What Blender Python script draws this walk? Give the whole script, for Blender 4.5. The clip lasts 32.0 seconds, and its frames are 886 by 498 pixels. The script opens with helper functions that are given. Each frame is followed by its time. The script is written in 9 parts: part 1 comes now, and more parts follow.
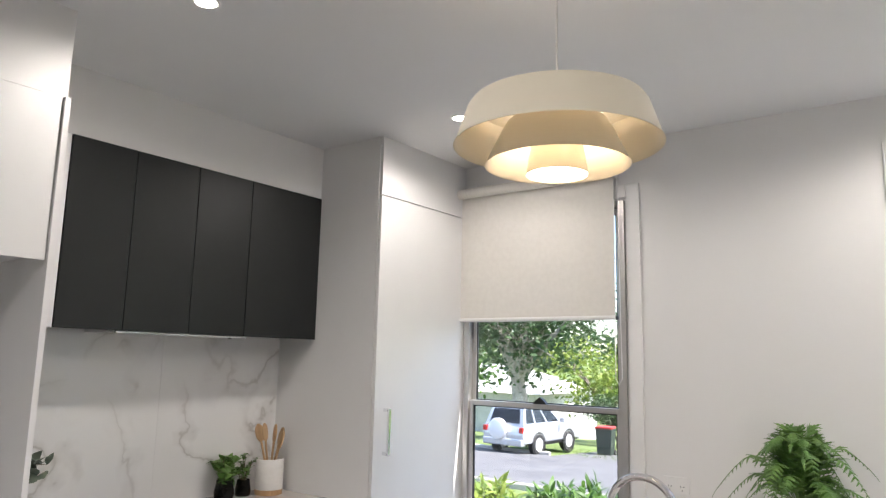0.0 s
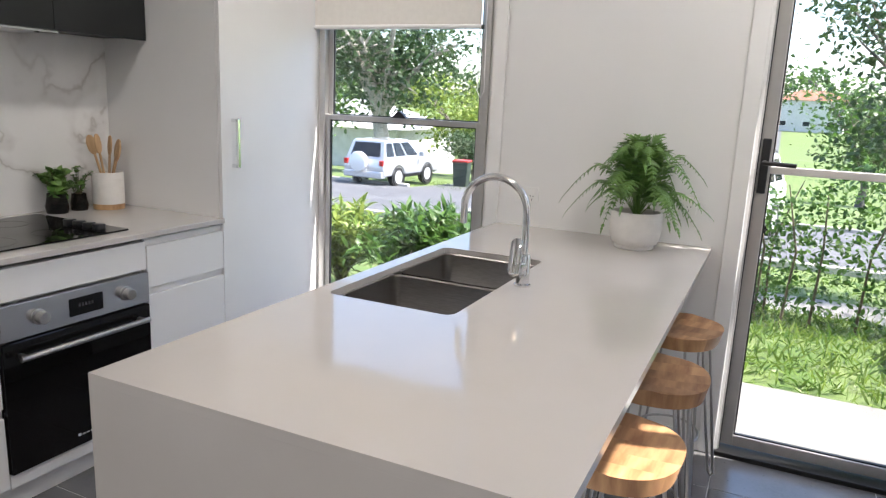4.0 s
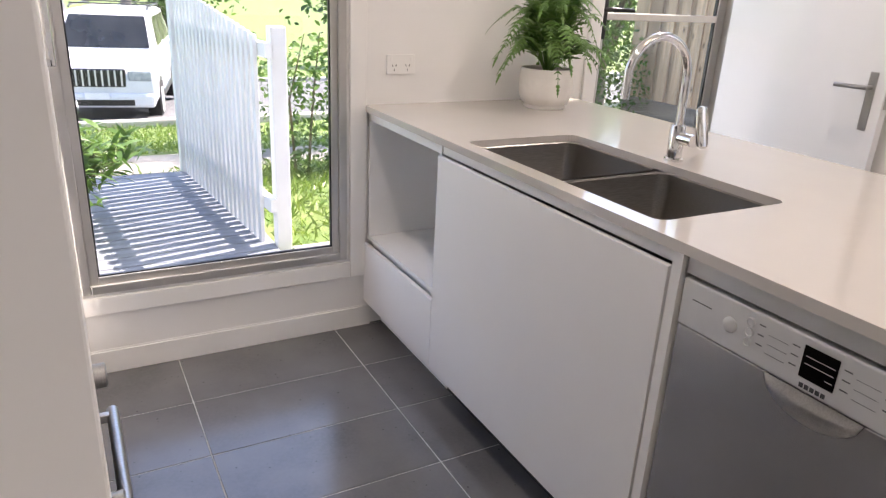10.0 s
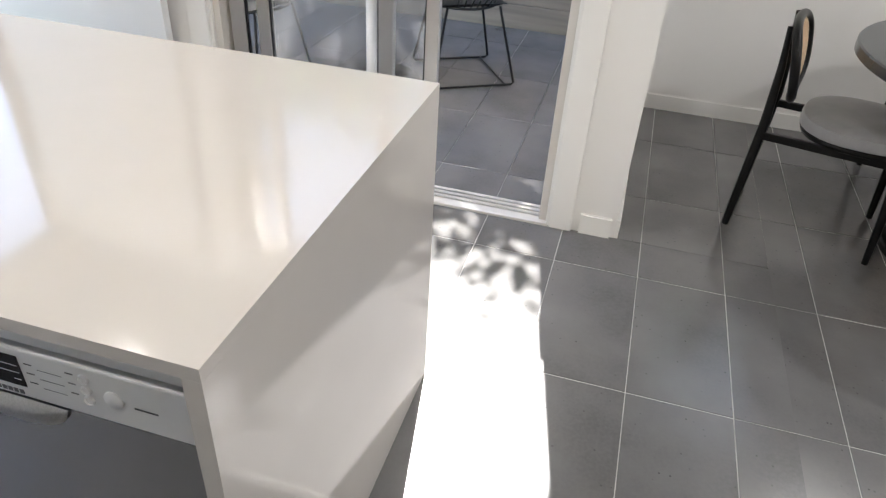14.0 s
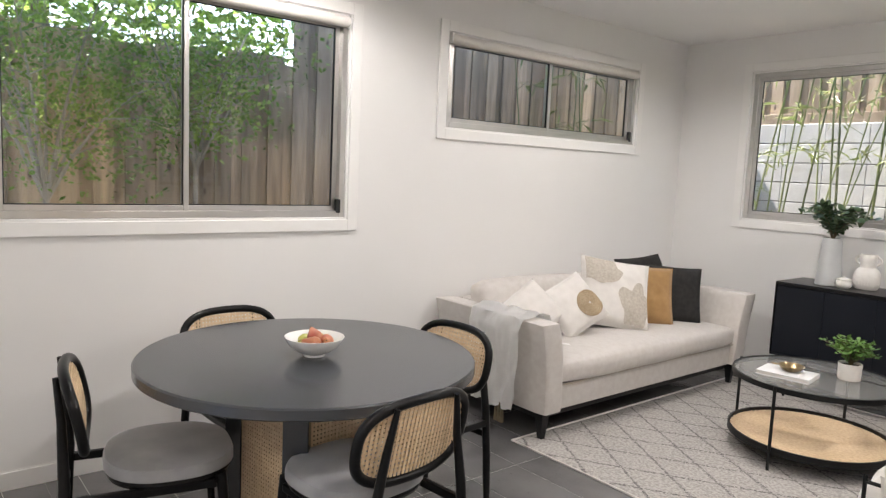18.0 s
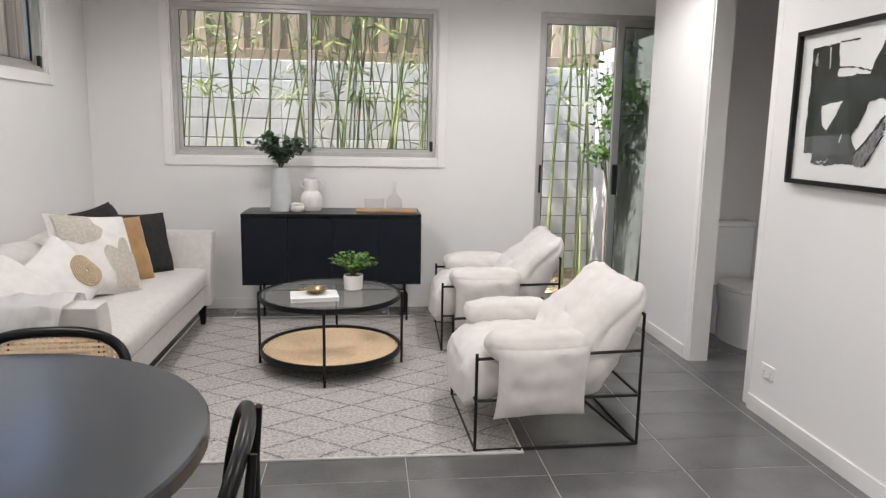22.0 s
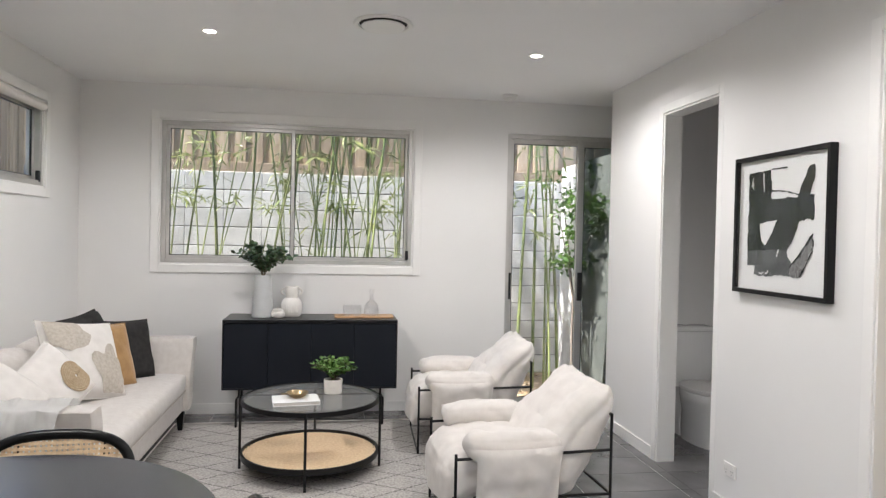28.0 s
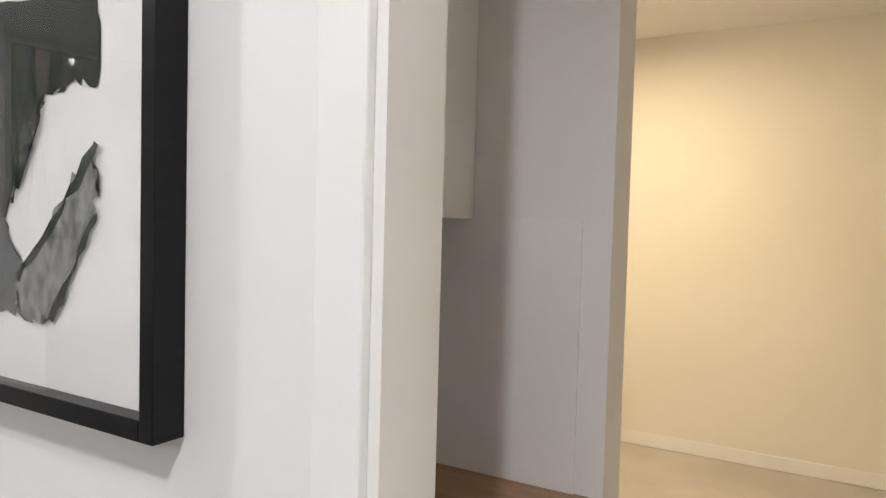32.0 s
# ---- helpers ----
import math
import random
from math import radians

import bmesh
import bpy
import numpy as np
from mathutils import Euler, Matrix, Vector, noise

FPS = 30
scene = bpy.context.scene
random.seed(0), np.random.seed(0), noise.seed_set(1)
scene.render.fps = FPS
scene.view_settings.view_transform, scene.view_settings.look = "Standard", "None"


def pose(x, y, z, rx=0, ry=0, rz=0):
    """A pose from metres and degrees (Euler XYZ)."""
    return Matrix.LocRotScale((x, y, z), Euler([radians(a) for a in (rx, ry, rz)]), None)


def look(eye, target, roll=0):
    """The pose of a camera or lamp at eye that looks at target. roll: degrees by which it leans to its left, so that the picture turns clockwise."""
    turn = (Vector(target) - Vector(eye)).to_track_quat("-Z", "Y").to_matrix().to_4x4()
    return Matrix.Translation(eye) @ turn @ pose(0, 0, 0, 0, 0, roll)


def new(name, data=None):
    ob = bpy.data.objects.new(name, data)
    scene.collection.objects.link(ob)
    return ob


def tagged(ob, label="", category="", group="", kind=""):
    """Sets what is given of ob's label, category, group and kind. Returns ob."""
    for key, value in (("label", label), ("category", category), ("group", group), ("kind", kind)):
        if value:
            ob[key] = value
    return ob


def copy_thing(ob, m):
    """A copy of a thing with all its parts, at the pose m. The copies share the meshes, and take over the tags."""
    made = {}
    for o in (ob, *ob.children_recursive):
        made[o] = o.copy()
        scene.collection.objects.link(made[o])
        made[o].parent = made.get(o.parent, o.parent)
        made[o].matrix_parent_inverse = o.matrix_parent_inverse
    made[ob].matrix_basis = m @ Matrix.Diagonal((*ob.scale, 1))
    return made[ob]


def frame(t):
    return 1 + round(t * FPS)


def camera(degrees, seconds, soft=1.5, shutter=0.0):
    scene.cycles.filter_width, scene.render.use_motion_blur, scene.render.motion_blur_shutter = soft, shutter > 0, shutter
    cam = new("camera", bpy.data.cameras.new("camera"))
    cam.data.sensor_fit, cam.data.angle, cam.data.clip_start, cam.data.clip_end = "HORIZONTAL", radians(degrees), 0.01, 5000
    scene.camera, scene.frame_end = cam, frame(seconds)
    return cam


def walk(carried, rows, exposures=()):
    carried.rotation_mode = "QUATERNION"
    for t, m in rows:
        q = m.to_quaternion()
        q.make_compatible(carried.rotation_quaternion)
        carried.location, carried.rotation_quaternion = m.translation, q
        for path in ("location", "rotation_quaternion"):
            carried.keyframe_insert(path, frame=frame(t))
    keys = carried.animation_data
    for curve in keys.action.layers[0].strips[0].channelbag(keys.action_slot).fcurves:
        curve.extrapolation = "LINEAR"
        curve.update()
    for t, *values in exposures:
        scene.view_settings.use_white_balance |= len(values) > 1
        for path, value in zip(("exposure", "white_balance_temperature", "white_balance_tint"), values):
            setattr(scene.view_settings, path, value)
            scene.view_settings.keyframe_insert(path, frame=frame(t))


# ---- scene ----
cam = camera(65.0, 32.0, soft=1.3)
PATH = [
    (0, (1.49, 0.507, 1.571), (0.299, 2.082, 1.884), 1.3),
    (0.5, (1.509, 0.529, 1.511), (0.3, 2.112, 1.698), 1.6),
    (1, (1.526, 0.57, 1.493), (0.31, 2.158, 1.505), 1.9),
    (1.5, (1.574, 0.593, 1.482), (0.37, 2.182, 1.32), 1.8),
    (2, (1.613, 0.61, 1.472), (0.453, 2.213, 1.184), 1.9),
    (2.5, (1.661, 0.633, 1.48), (0.582, 2.277, 1.115), 2.0),
    (4.5, (1.197, 0.65, 1.444), (0.387, 2.431, 1.027), 2.6),
    (5, (0.894, 0.674, 1.452), (0.061, 2.443, 1.029), 3.3),
    (5.5, (0.613, 0.645, 1.435), (-0.254, 2.391, 0.989), 3.1),
    (6, (0.351, 0.671, 1.415), (-0.499, 2.407, 0.901), 3.2),
    (6.5, (0.14, 0.755, 1.403), (-0.708, 2.476, 0.838), 2.8),
    (7, (-0.059, 0.844, 1.371), (-0.866, 2.567, 0.755), 2.6),
    (7.5, (-0.221, 1.029, 1.353), (-0.938, 2.776, 0.696), 2.5),
    (8, (-0.332, 1.266, 1.379), (-0.864, 3.072, 0.704), 2.9),
    (8.5, (-0.493, 1.31, 1.385), (-0.65, 3.187, 0.712), 3.0),
    (9, (-0.649, 1.27, 1.376), (-0.228, 3.114, 0.725), 3.1),
    (9.5, (-0.701, 1.27, 1.366), (0.042, 3.006, 0.707), 2.9),
    (10, (-0.718, 1.275, 1.323), (0.193, 2.909, 0.617), 2.9),
    (10.5, (-0.707, 1.265, 1.287), (0.286, 2.799, 0.474), 3.0),
    (11, (-0.675, 1.248, 1.237), (0.367, 2.669, 0.291), 3.3),
    (11.5, (-0.671, 1.229, 1.219), (0.406, 2.499, 0.112), 2.9),
    (12, (-0.588, 1.194, 1.223), (0.479, 2.362, 0.0), 2.2),
    (12.5, (-0.534, 1.156, 1.239), (0.627, 2.204, -0.006), 3.0),
    (13, (-0.434, 1.128, 1.298), (0.873, 1.962, 0.035), 2.7),
    (13.5, (-0.383, 1.076, 1.403), (1.033, 1.719, 0.145), 2.4),
    (14, (-0.218, 1.103, 1.477), (1.379, 1.513, 0.346), 3.6),
    (14.5, (-0.166, 1.065, 1.558), (1.639, 1.303, 0.732), 3.5),
    (15, (-0.124, 1.086, 1.598), (1.792, 1.143, 1.027), 3.3),
    (15.5, (-0.088, 1.132, 1.644), (1.862, 0.938, 1.242), 2.7),
    (17.5, (0.049, 1.152, 1.563), (1.682, 0.024, 1.32), 3.1),
    (18, (0.142, 0.995, 1.487), (1.681, -0.262, 1.267), 2.6),
    (18.5, (0.311, 0.877, 1.464), (1.7, -0.544, 1.239), 2.7),
    (19, (0.492, 0.762, 1.427), (1.695, -0.82, 1.201), 2.5),
    (19.5, (0.7, 0.686, 1.432), (1.648, -1.058, 1.188), 2.1),
    (20, (0.921, 0.613, 1.397), (1.646, -1.231, 1.126), 1.4),
    (20.5, (1.142, 0.631, 1.41), (1.708, -1.264, 1.115), 1.4),
    (21, (1.327, 0.81, 1.433), (1.62, -1.143, 1.117), 1.4),
    (21.5, (1.443, 0.966, 1.439), (1.374, -1.006, 1.114), 1.1),
    (22, (1.508, 1.17, 1.431), (1.294, -0.791, 1.1), 1.0),
    (22.5, (1.575, 1.34, 1.429), (1.329, -0.615, 1.082), 1.0),
    (23, (1.651, 1.493, 1.435), (1.399, -0.456, 1.066), 1.1),
    (23.5, (1.713, 1.673, 1.479), (1.454, -0.273, 1.097), 1.1),
    (24, (1.698, 1.855, 1.513), (1.434, -0.09, 1.128), 1.2),
    (24.5, (1.677, 2.025, 1.547), (1.409, 0.071, 1.217), 1.2),
    (25, (1.675, 2.124, 1.571), (1.401, 0.152, 1.382), 1.2),
    (25.5, (1.678, 2.15, 1.572), (1.397, 0.171, 1.497), 1.2),
    (27.5, (1.704, 1.717, 1.499), (1.402, -0.26, 1.47), 1.3),
    (28, (1.6, 1.415, 1.474), (1.295, -0.561, 1.441), 1.2),
    (28.5, (1.448, 1.055, 1.453), (1.108, -0.915, 1.404), 1.3),
    (29, (1.273, 0.682, 1.446), (0.769, -1.251, 1.341), 1.5),
    (29.5, (1.036, 0.34, 1.444), (0.178, -1.462, 1.322), 1.4),
    (30, (0.752, 0.012, 1.458), (-0.392, -1.624, 1.339), 1.4),
    (30.5, (0.506, -0.243, 1.448), (-0.896, -1.667, 1.36), 1.5),
    (31, (0.255, -0.437, 1.503), (-1.325, -1.659, 1.401), 1.6),
    (31.5, (0.036, -0.625, 1.472), (-1.648, -1.702, 1.389), 1.6),
    (32, (-0.056, -0.702, 1.453), (-1.773, -1.723, 1.367), 1.5),
]
# seconds, stops, kelvin, tint
EXPOSURES = [
    (0.0, 2.00, 6400, 13), (2.0, 1.96, 6300, 13), (5.0, 1.92, 6300, 13), (6.0, 1.98, 6450, 14), (7.0, 2.15, 6800, 17), (9.0, 2.08, 7000, 18),
    (10.5, 2.40, 6800, 20), (11.5, 2.85, 6600, 18), (12.5, 2.92, 6400, 12), (13.5, 2.60, 6300, 10), (14.5, 2.25, 6400, 10), (16.5, 2.40, 6500, 12),
    (18.0, 2.48, 6600, 13), (20.0, 2.40, 6450, 12), (22.0, 2.40, 6350, 13), (25.5, 2.54, 6350, 14), (28.0, 2.45, 6350, 12), (30.0, 2.34, 6350, 15),
    (32.0, 2.36, 6300, 13),
]
walk(cam, [(t, look(eye, aim, lean)) for t, eye, aim, lean in PATH], exposures=EXPOSURES)

# ---- light ----
world = bpy.data.worlds.new("sky")
scene.world = world
world.use_nodes = True
wn, wl = world.node_tree.nodes, world.node_tree.links
sky = wn.new("ShaderNodeTexSky")
sky.sky_type = "NISHITA"
sky.sun_disc = False
SUN_EL, SUN_AZ = 55.0, 79.0              # degrees up, and east of north (+y)
sky.sun_elevation, sky.sun_rotation = radians(SUN_EL), radians(SUN_AZ)
wl.new(sky.outputs["Color"], wn["Background"].inputs["Color"])
wn["Background"].inputs["Strength"].default_value = 0.15
sun = new("sun", bpy.data.lights.new("sun", "SUN"))
sun.data.energy, sun.data.angle, sun.data.color = 4.5, radians(0.6), (1.0, 0.95, 0.88)
sun.matrix_basis = look((10 * math.sin(radians(SUN_AZ)) * math.cos(radians(SUN_EL)), 10 * math.cos(radians(SUN_AZ)) * math.cos(radians(SUN_EL)), 10 * math.sin(radians(SUN_EL))), (0, 0, 0))

# ---- helpers for building ----
def thing(name, label, category, x=0, y=0, z=0, rz=0, group="", kind="", rx=0, ry=0):
    ob = new(name)
    ob.empty_display_size = 0.1
    ob.matrix_basis = pose(x, y, z, rx, ry, rz)
    return tagged(ob, label, category, group, kind)


def part(name, bm, material, parent=None, label="", smooth=False):
    me = bpy.data.meshes.new(name)
    bm.to_mesh(me)
    bm.free()
    me.materials.append(material)
    if smooth:
        me.polygons.foreach_set("use_smooth", [True] * len(me.polygons))
        me.set_sharp_from_angle(angle=radians(40))
    ob = new(name, me)
    if parent is not None:
        ob.parent = parent
    if label:
        ob["label"] = label
    return ob


def wpart(name, bm, material, parent, label="", smooth=False):
    """A part drawn in the place's own metres, put under an unturned thing or one of its parts."""
    root = parent.parent or parent
    bmesh.ops.translate(bm, verts=bm.verts[:], vec=-root.matrix_basis.translation)
    return part(name, bm, material, parent, label, smooth)


def joined(bm, name="m"):
    me = bpy.data.meshes.new(name)
    bm.to_mesh(me)
    bm.free()
    return me


def box(x0, x1, y0, y1, z0, z1, bevel=0.0, seg=2, bm=None):
    bm = bm or bmesh.new()
    b2 = bmesh.new()
    m = Matrix.LocRotScale(((x0 + x1) / 2, (y0 + y1) / 2, (z0 + z1) / 2), None, (abs(x1 - x0), abs(y1 - y0), abs(z1 - z0)))
    bmesh.ops.create_cube(b2, size=1, matrix=m)
    if bevel:
        bmesh.ops.bevel(b2, geom=b2.edges[:], offset=bevel, segments=seg, profile=0.5, affect="EDGES")
    return merge(bm, b2)


def merge(bm, b2, m=None):
    if m is not None:
        b2.transform(m)
    me = bpy.data.meshes.new("tmp")
    b2.to_mesh(me)
    b2.free()
    bm.from_mesh(me)
    bpy.data.meshes.remove(me)
    return bm


def lathe(profile, n=32, bm=None, cap=True):
    """A body turned round z from (radius, height) pairs."""
    bm = bm or bmesh.new()
    rings = []
    for r, z in profile:
        if r < 1e-5:
            rings.append([bm.verts.new((0, 0, z))])
        else:
            rings.append([bm.verts.new((r * math.cos(2 * math.pi * i / n), r * math.sin(2 * math.pi * i / n), z)) for i in range(n)])
    for a, b in zip(rings, rings[1:]):
        for i in range(n):
            j = (i + 1) % n
            va = [a[i], a[j]] if len(a) > 1 else [a[0]]
            vb = [b[j], b[i]] if len(b) > 1 else [b[0]]
            if len(va) + len(vb) > 2:
                bm.faces.new(va + vb)
    for ring, flip in ((rings[0], True), (rings[-1], False)):
        if cap and len(ring) > 1:
            bm.faces.new(ring[::-1] if flip else ring)
    return bm


def tube(points, radius, n=8, bm=None, closed=False, flat=1.0):
    """A round bar along points; radius a number or a list; flat squeezes it along its second axis."""
    bm = bm or bmesh.new()
    pts = [Vector(p) for p in points]
    k = len(pts)
    radii = radius if isinstance(radius, (list, tuple)) else [radius] * k
    rings, up = [], None
    for i, p in enumerate(pts):
        a = pts[(i - 1) % k] if closed or i else p
        b = pts[(i + 1) % k] if closed or i < k - 1 else p
        d = (b - a).normalized()
        if up is None:
            up = Vector((0, 0, 1)) if abs(d.z) < 0.9 else Vector((1, 0, 0))
        s = d.cross(up).normalized()
        up = s.cross(d).normalized()
        r = radii[i]
        rings.append([bm.verts.new(p + s * (r * math.cos(2 * math.pi * j / n)) + up * (r * flat * math.sin(2 * math.pi * j / n))) for j in range(n)])
    for i in range(k if closed else k - 1):
        a, b = rings[i], rings[(i + 1) % k]
        for j in range(n):
            bm.faces.new((a[j], a[(j + 1) % n], b[(j + 1) % n], b[j]))
    if not closed:
        bm.faces.new(rings[0][::-1])
        bm.faces.new(rings[-1])
    return bm


def arc(cx, cy, r, a0, a1, n, z=0.0):
    return [(cx + r * math.cos(radians(a0 + (a1 - a0) * i / n)), cy + r * math.sin(radians(a0 + (a1 - a0) * i / n)), z) for i in range(n + 1)]


def prism(outline, z0, z1, bevel=0.0, bm=None, seg=2):
    """A plate with the outline [(x, y), ...] between two heights."""
    b2 = bmesh.new()
    vs = [b2.verts.new((x, y, z0)) for x, y in outline]
    f = b2.faces.new(vs)
    top = bmesh.ops.extrude_face_region(b2, geom=[f])
    bmesh.ops.translate(b2, verts=[v for v in top["geom"] if isinstance(v, bmesh.types.BMVert)], vec=(0, 0, z1 - z0))
    bmesh.ops.recalc_face_normals(b2, faces=b2.faces[:])
    if bevel:
        rim = [e for e in b2.edges if abs(e.verts[0].co.z - e.verts[1].co.z) < 1e-6]
        bmesh.ops.bevel(b2, geom=rim, offset=bevel, segments=seg, profile=0.5, affect="EDGES")
    return merge(bm or bmesh.new(), b2)


def rounded(w, d, r, n=6):
    """Outline of a rectangle w by d round the origin with rounded corners."""
    out = []
    for cx, cy, a in ((w / 2 - r, d / 2 - r, 0), (-w / 2 + r, d / 2 - r, 90), (-w / 2 + r, -d / 2 + r, 180), (w / 2 - r, -d / 2 + r, 270)):
        out += [(p[0], p[1]) for p in arc(cx, cy, r, a, a + 90, n)]
    return out


def cushion(w, d, h, n=18, pinch=0.35, rough=0.012, seed=0, sag=0.0, corner=0.06, power=2.6):
    """A soft pad w by d, h thick in the middle, with drawn-in edges, pointed corners and creases."""
    bm = bmesh.new()
    grids = []
    off = Vector((seed * 7.3, seed * 3.1, 0))
    for side in (1, -1):
        g = []
        for i in range(n + 1):
            row = []
            for j in range(n + 1):
                u, v = 2 * i / n - 1, 2 * j / n - 1
                edge = max(abs(u), abs(v)) > 0.999
                full = max(0.0, (1 - abs(u) ** power) * (1 - abs(v) ** power)) ** pinch
                x = u * w / 2 * (1 - corner * (1 - v * v))
                y = v * d / 2 * (1 - corner * (1 - u * u))
                k = noise.noise(Vector((x * 5, y * 5, side * 2)) + off) * rough * 2 + noise.noise(Vector((x * 14, y * 14, side)) + off) * rough
                z = side * h / 2 * full + (k * full) - sag * (1 - u * u) * (1 - v * v)
                if side == -1 and edge:
                    row.append(grids[0][i][j])
                else:
                    row.append(bm.verts.new((x, y, z)))
            g.append(row)
        grids.append(g)
        for i in range(n):
            for j in range(n):
                q = (g[i][j], g[i + 1][j], g[i + 1][j + 1], g[i][j + 1])
                bm.faces.new(q if side == 1 else q[::-1])
    return bm


def leaf_card(bm, base, tip, width, normal, curl=0.15, n=3):
    """One leaf: a pointed blade from base to tip."""
    base, tip, normal = Vector(base), Vector(tip), Vector(normal)
    d = tip - base
    s = d.cross(normal).normalized() * width / 2
    up = s.cross(d).normalized() * d.length * curl
    left, right = [], []
    for i in range(1, n):
        t = i / n
        w = math.sin(math.pi * t ** 0.8)
        mid = base + d * t + up * math.sin(math.pi * t)
        left.append(bm.verts.new(mid - s * w))
        right.append(bm.verts.new(mid + s * w))
    a, b = bm.verts.new(base), bm.verts.new(tip)
    bm.faces.new((a, right[0], left[0]))
    for i in range(len(left) - 1):
        bm.faces.new((left[i], right[i], right[i + 1], left[i + 1]))
    bm.faces.new((left[-1], right[-1], b))


# ---- materials ----
def material(name, color, rough=0.5, metal=0.0, color2=None, scale=8.0, detail=6.0, mix=(0.35, 0.65), bump=0.0, bump_scale=60.0, rough2=None, spec=0.5, coat=0.0, stretch=(1, 1, 1), vary=0.0, trans=0.0, sheen=0.0, coords="Object"):
    m = bpy.data.materials.new(name)
    m.use_nodes = True
    nt = m.node_tree
    n, l = nt.nodes, nt.links
    b = n["Principled BSDF"]
    b.inputs["Base Color"].default_value = (*color, 1)
    b.inputs["Roughness"].default_value = rough
    b.inputs["Metallic"].default_value = metal
    b.inputs["Specular IOR Level"].default_value = spec
    b.inputs["Coat Weight"].default_value = coat
    b.inputs["Transmission Weight"].default_value = trans
    b.inputs["Sheen Weight"].default_value = sheen
    tc = n.new("ShaderNodeTexCoord")
    mp = n.new("ShaderNodeMapping")
    mp.inputs["Scale"].default_value = stretch
    l.new(tc.outputs[coords], mp.inputs["Vector"])
    if vary:
        oi = n.new("ShaderNodeObjectInfo")
        sh = n.new("ShaderNodeVectorMath")
        sh.operation = "SCALE"
        sh.inputs[0].default_value = (31, 17, 23)
        l.new(oi.outputs["Random"], sh.inputs["Scale"])
        l.new(sh.outputs["Vector"], mp.inputs["Location"])
    col = None
    if color2 is not None:
        t = n.new("ShaderNodeTexNoise")
        t.inputs["Scale"].default_value = scale
        t.inputs["Detail"].default_value = detail
        l.new(mp.outputs["Vector"], t.inputs["Vector"])
        r = n.new("ShaderNodeMapRange")
        r.inputs["From Min"].default_value, r.inputs["From Max"].default_value = mix
        l.new(t.outputs["Fac"], r.inputs["Value"])
        c = n.new("ShaderNodeMix")
        c.data_type = "RGBA"
        c.inputs[6].default_value, c.inputs[7].default_value = (*color, 1), (*color2, 1)
        l.new(r.outputs["Result"], c.inputs[0])
        col = c.outputs[2]
        if rough2 is not None:
            q = n.new("ShaderNodeMapRange")
            q.inputs["To Min"].default_value, q.inputs["To Max"].default_value = rough, rough2
            l.new(r.outputs["Result"], q.inputs["Value"])
            l.new(q.outputs["Result"], b.inputs["Roughness"])
    if vary:
        hs = n.new("ShaderNodeHueSaturation")
        vr = n.new("ShaderNodeMapRange")
        vr.inputs["To Min"].default_value, vr.inputs["To Max"].default_value = 1 - vary, 1 + vary
        l.new(oi.outputs["Random"], vr.inputs["Value"])
        l.new(vr.outputs["Result"], hs.inputs["Value"])
        hs.inputs["Color"].default_value = (*color, 1)
        if col is not None:
            l.new(col, hs.inputs["Color"])
        col = hs.outputs["Color"]
    if col is not None:
        l.new(col, b.inputs["Base Color"])
    if bump:
        t2 = n.new("ShaderNodeTexNoise")
        t2.inputs["Scale"].default_value = bump_scale
        t2.inputs["Detail"].default_value = 4
        l.new(mp.outputs["Vector"], t2.inputs["Vector"])
        bp = n.new("ShaderNodeBump")
        bp.inputs["Strength"].default_value = bump
        bp.inputs["Distance"].default_value = 0.004
        l.new(t2.outputs["Fac"], bp.inputs["Height"])
        l.new(bp.outputs["Normal"], b.inputs["Normal"])
    return m


def glowing(name, color, strength):
    m = bpy.data.materials.new(name)
    m.use_nodes = True
    b = m.node_tree.nodes["Principled BSDF"]
    b.inputs["Base Color"].default_value = (*color, 1)
    b.inputs["Emission Color"].default_value = (*color, 1)
    b.inputs["Emission Strength"].default_value = strength
    return m


def glass(name, color=(1, 1, 1), rough=0.0, clear=0.9):
    """Thin pane glass: mostly see-through, with a glossy sheen by Fresnel."""
    m = bpy.data.materials.new(name)
    m.use_nodes = True
    nt = m.node_tree
    n, l = nt.nodes, nt.links
    n.remove(n["Principled BSDF"])
    out = n["Material Output"]
    tr, gl, mx, fr = n.new("ShaderNodeBsdfTransparent"), n.new("ShaderNodeBsdfGlossy"), n.new("ShaderNodeMixShader"), n.new("ShaderNodeLayerWeight")
    tr.inputs["Color"].default_value = (clear * color[0], clear * color[1], clear * color[2], 1)
    gl.inputs["Roughness"].default_value = rough
    fr.inputs["Blend"].default_value = 0.5
    pw = n.new("ShaderNodeMath")
    pw.operation = "POWER"
    pw.inputs[1].default_value = 5.0
    ad = n.new("ShaderNodeMath")
    ad.operation = "MULTIPLY_ADD"
    ad.inputs[1].default_value, ad.inputs[2].default_value = 0.80, 0.04
    l.new(fr.outputs["Facing"], pw.inputs[0])
    l.new(pw.outputs[0], ad.inputs[0])
    l.new(ad.outputs[0], mx.inputs[0])
    l.new(tr.outputs["BSDF"], mx.inputs[1])
    l.new(gl.outputs["BSDF"], mx.inputs[2])
    l.new(mx.outputs["Shader"], out.inputs["Surface"])
    return m


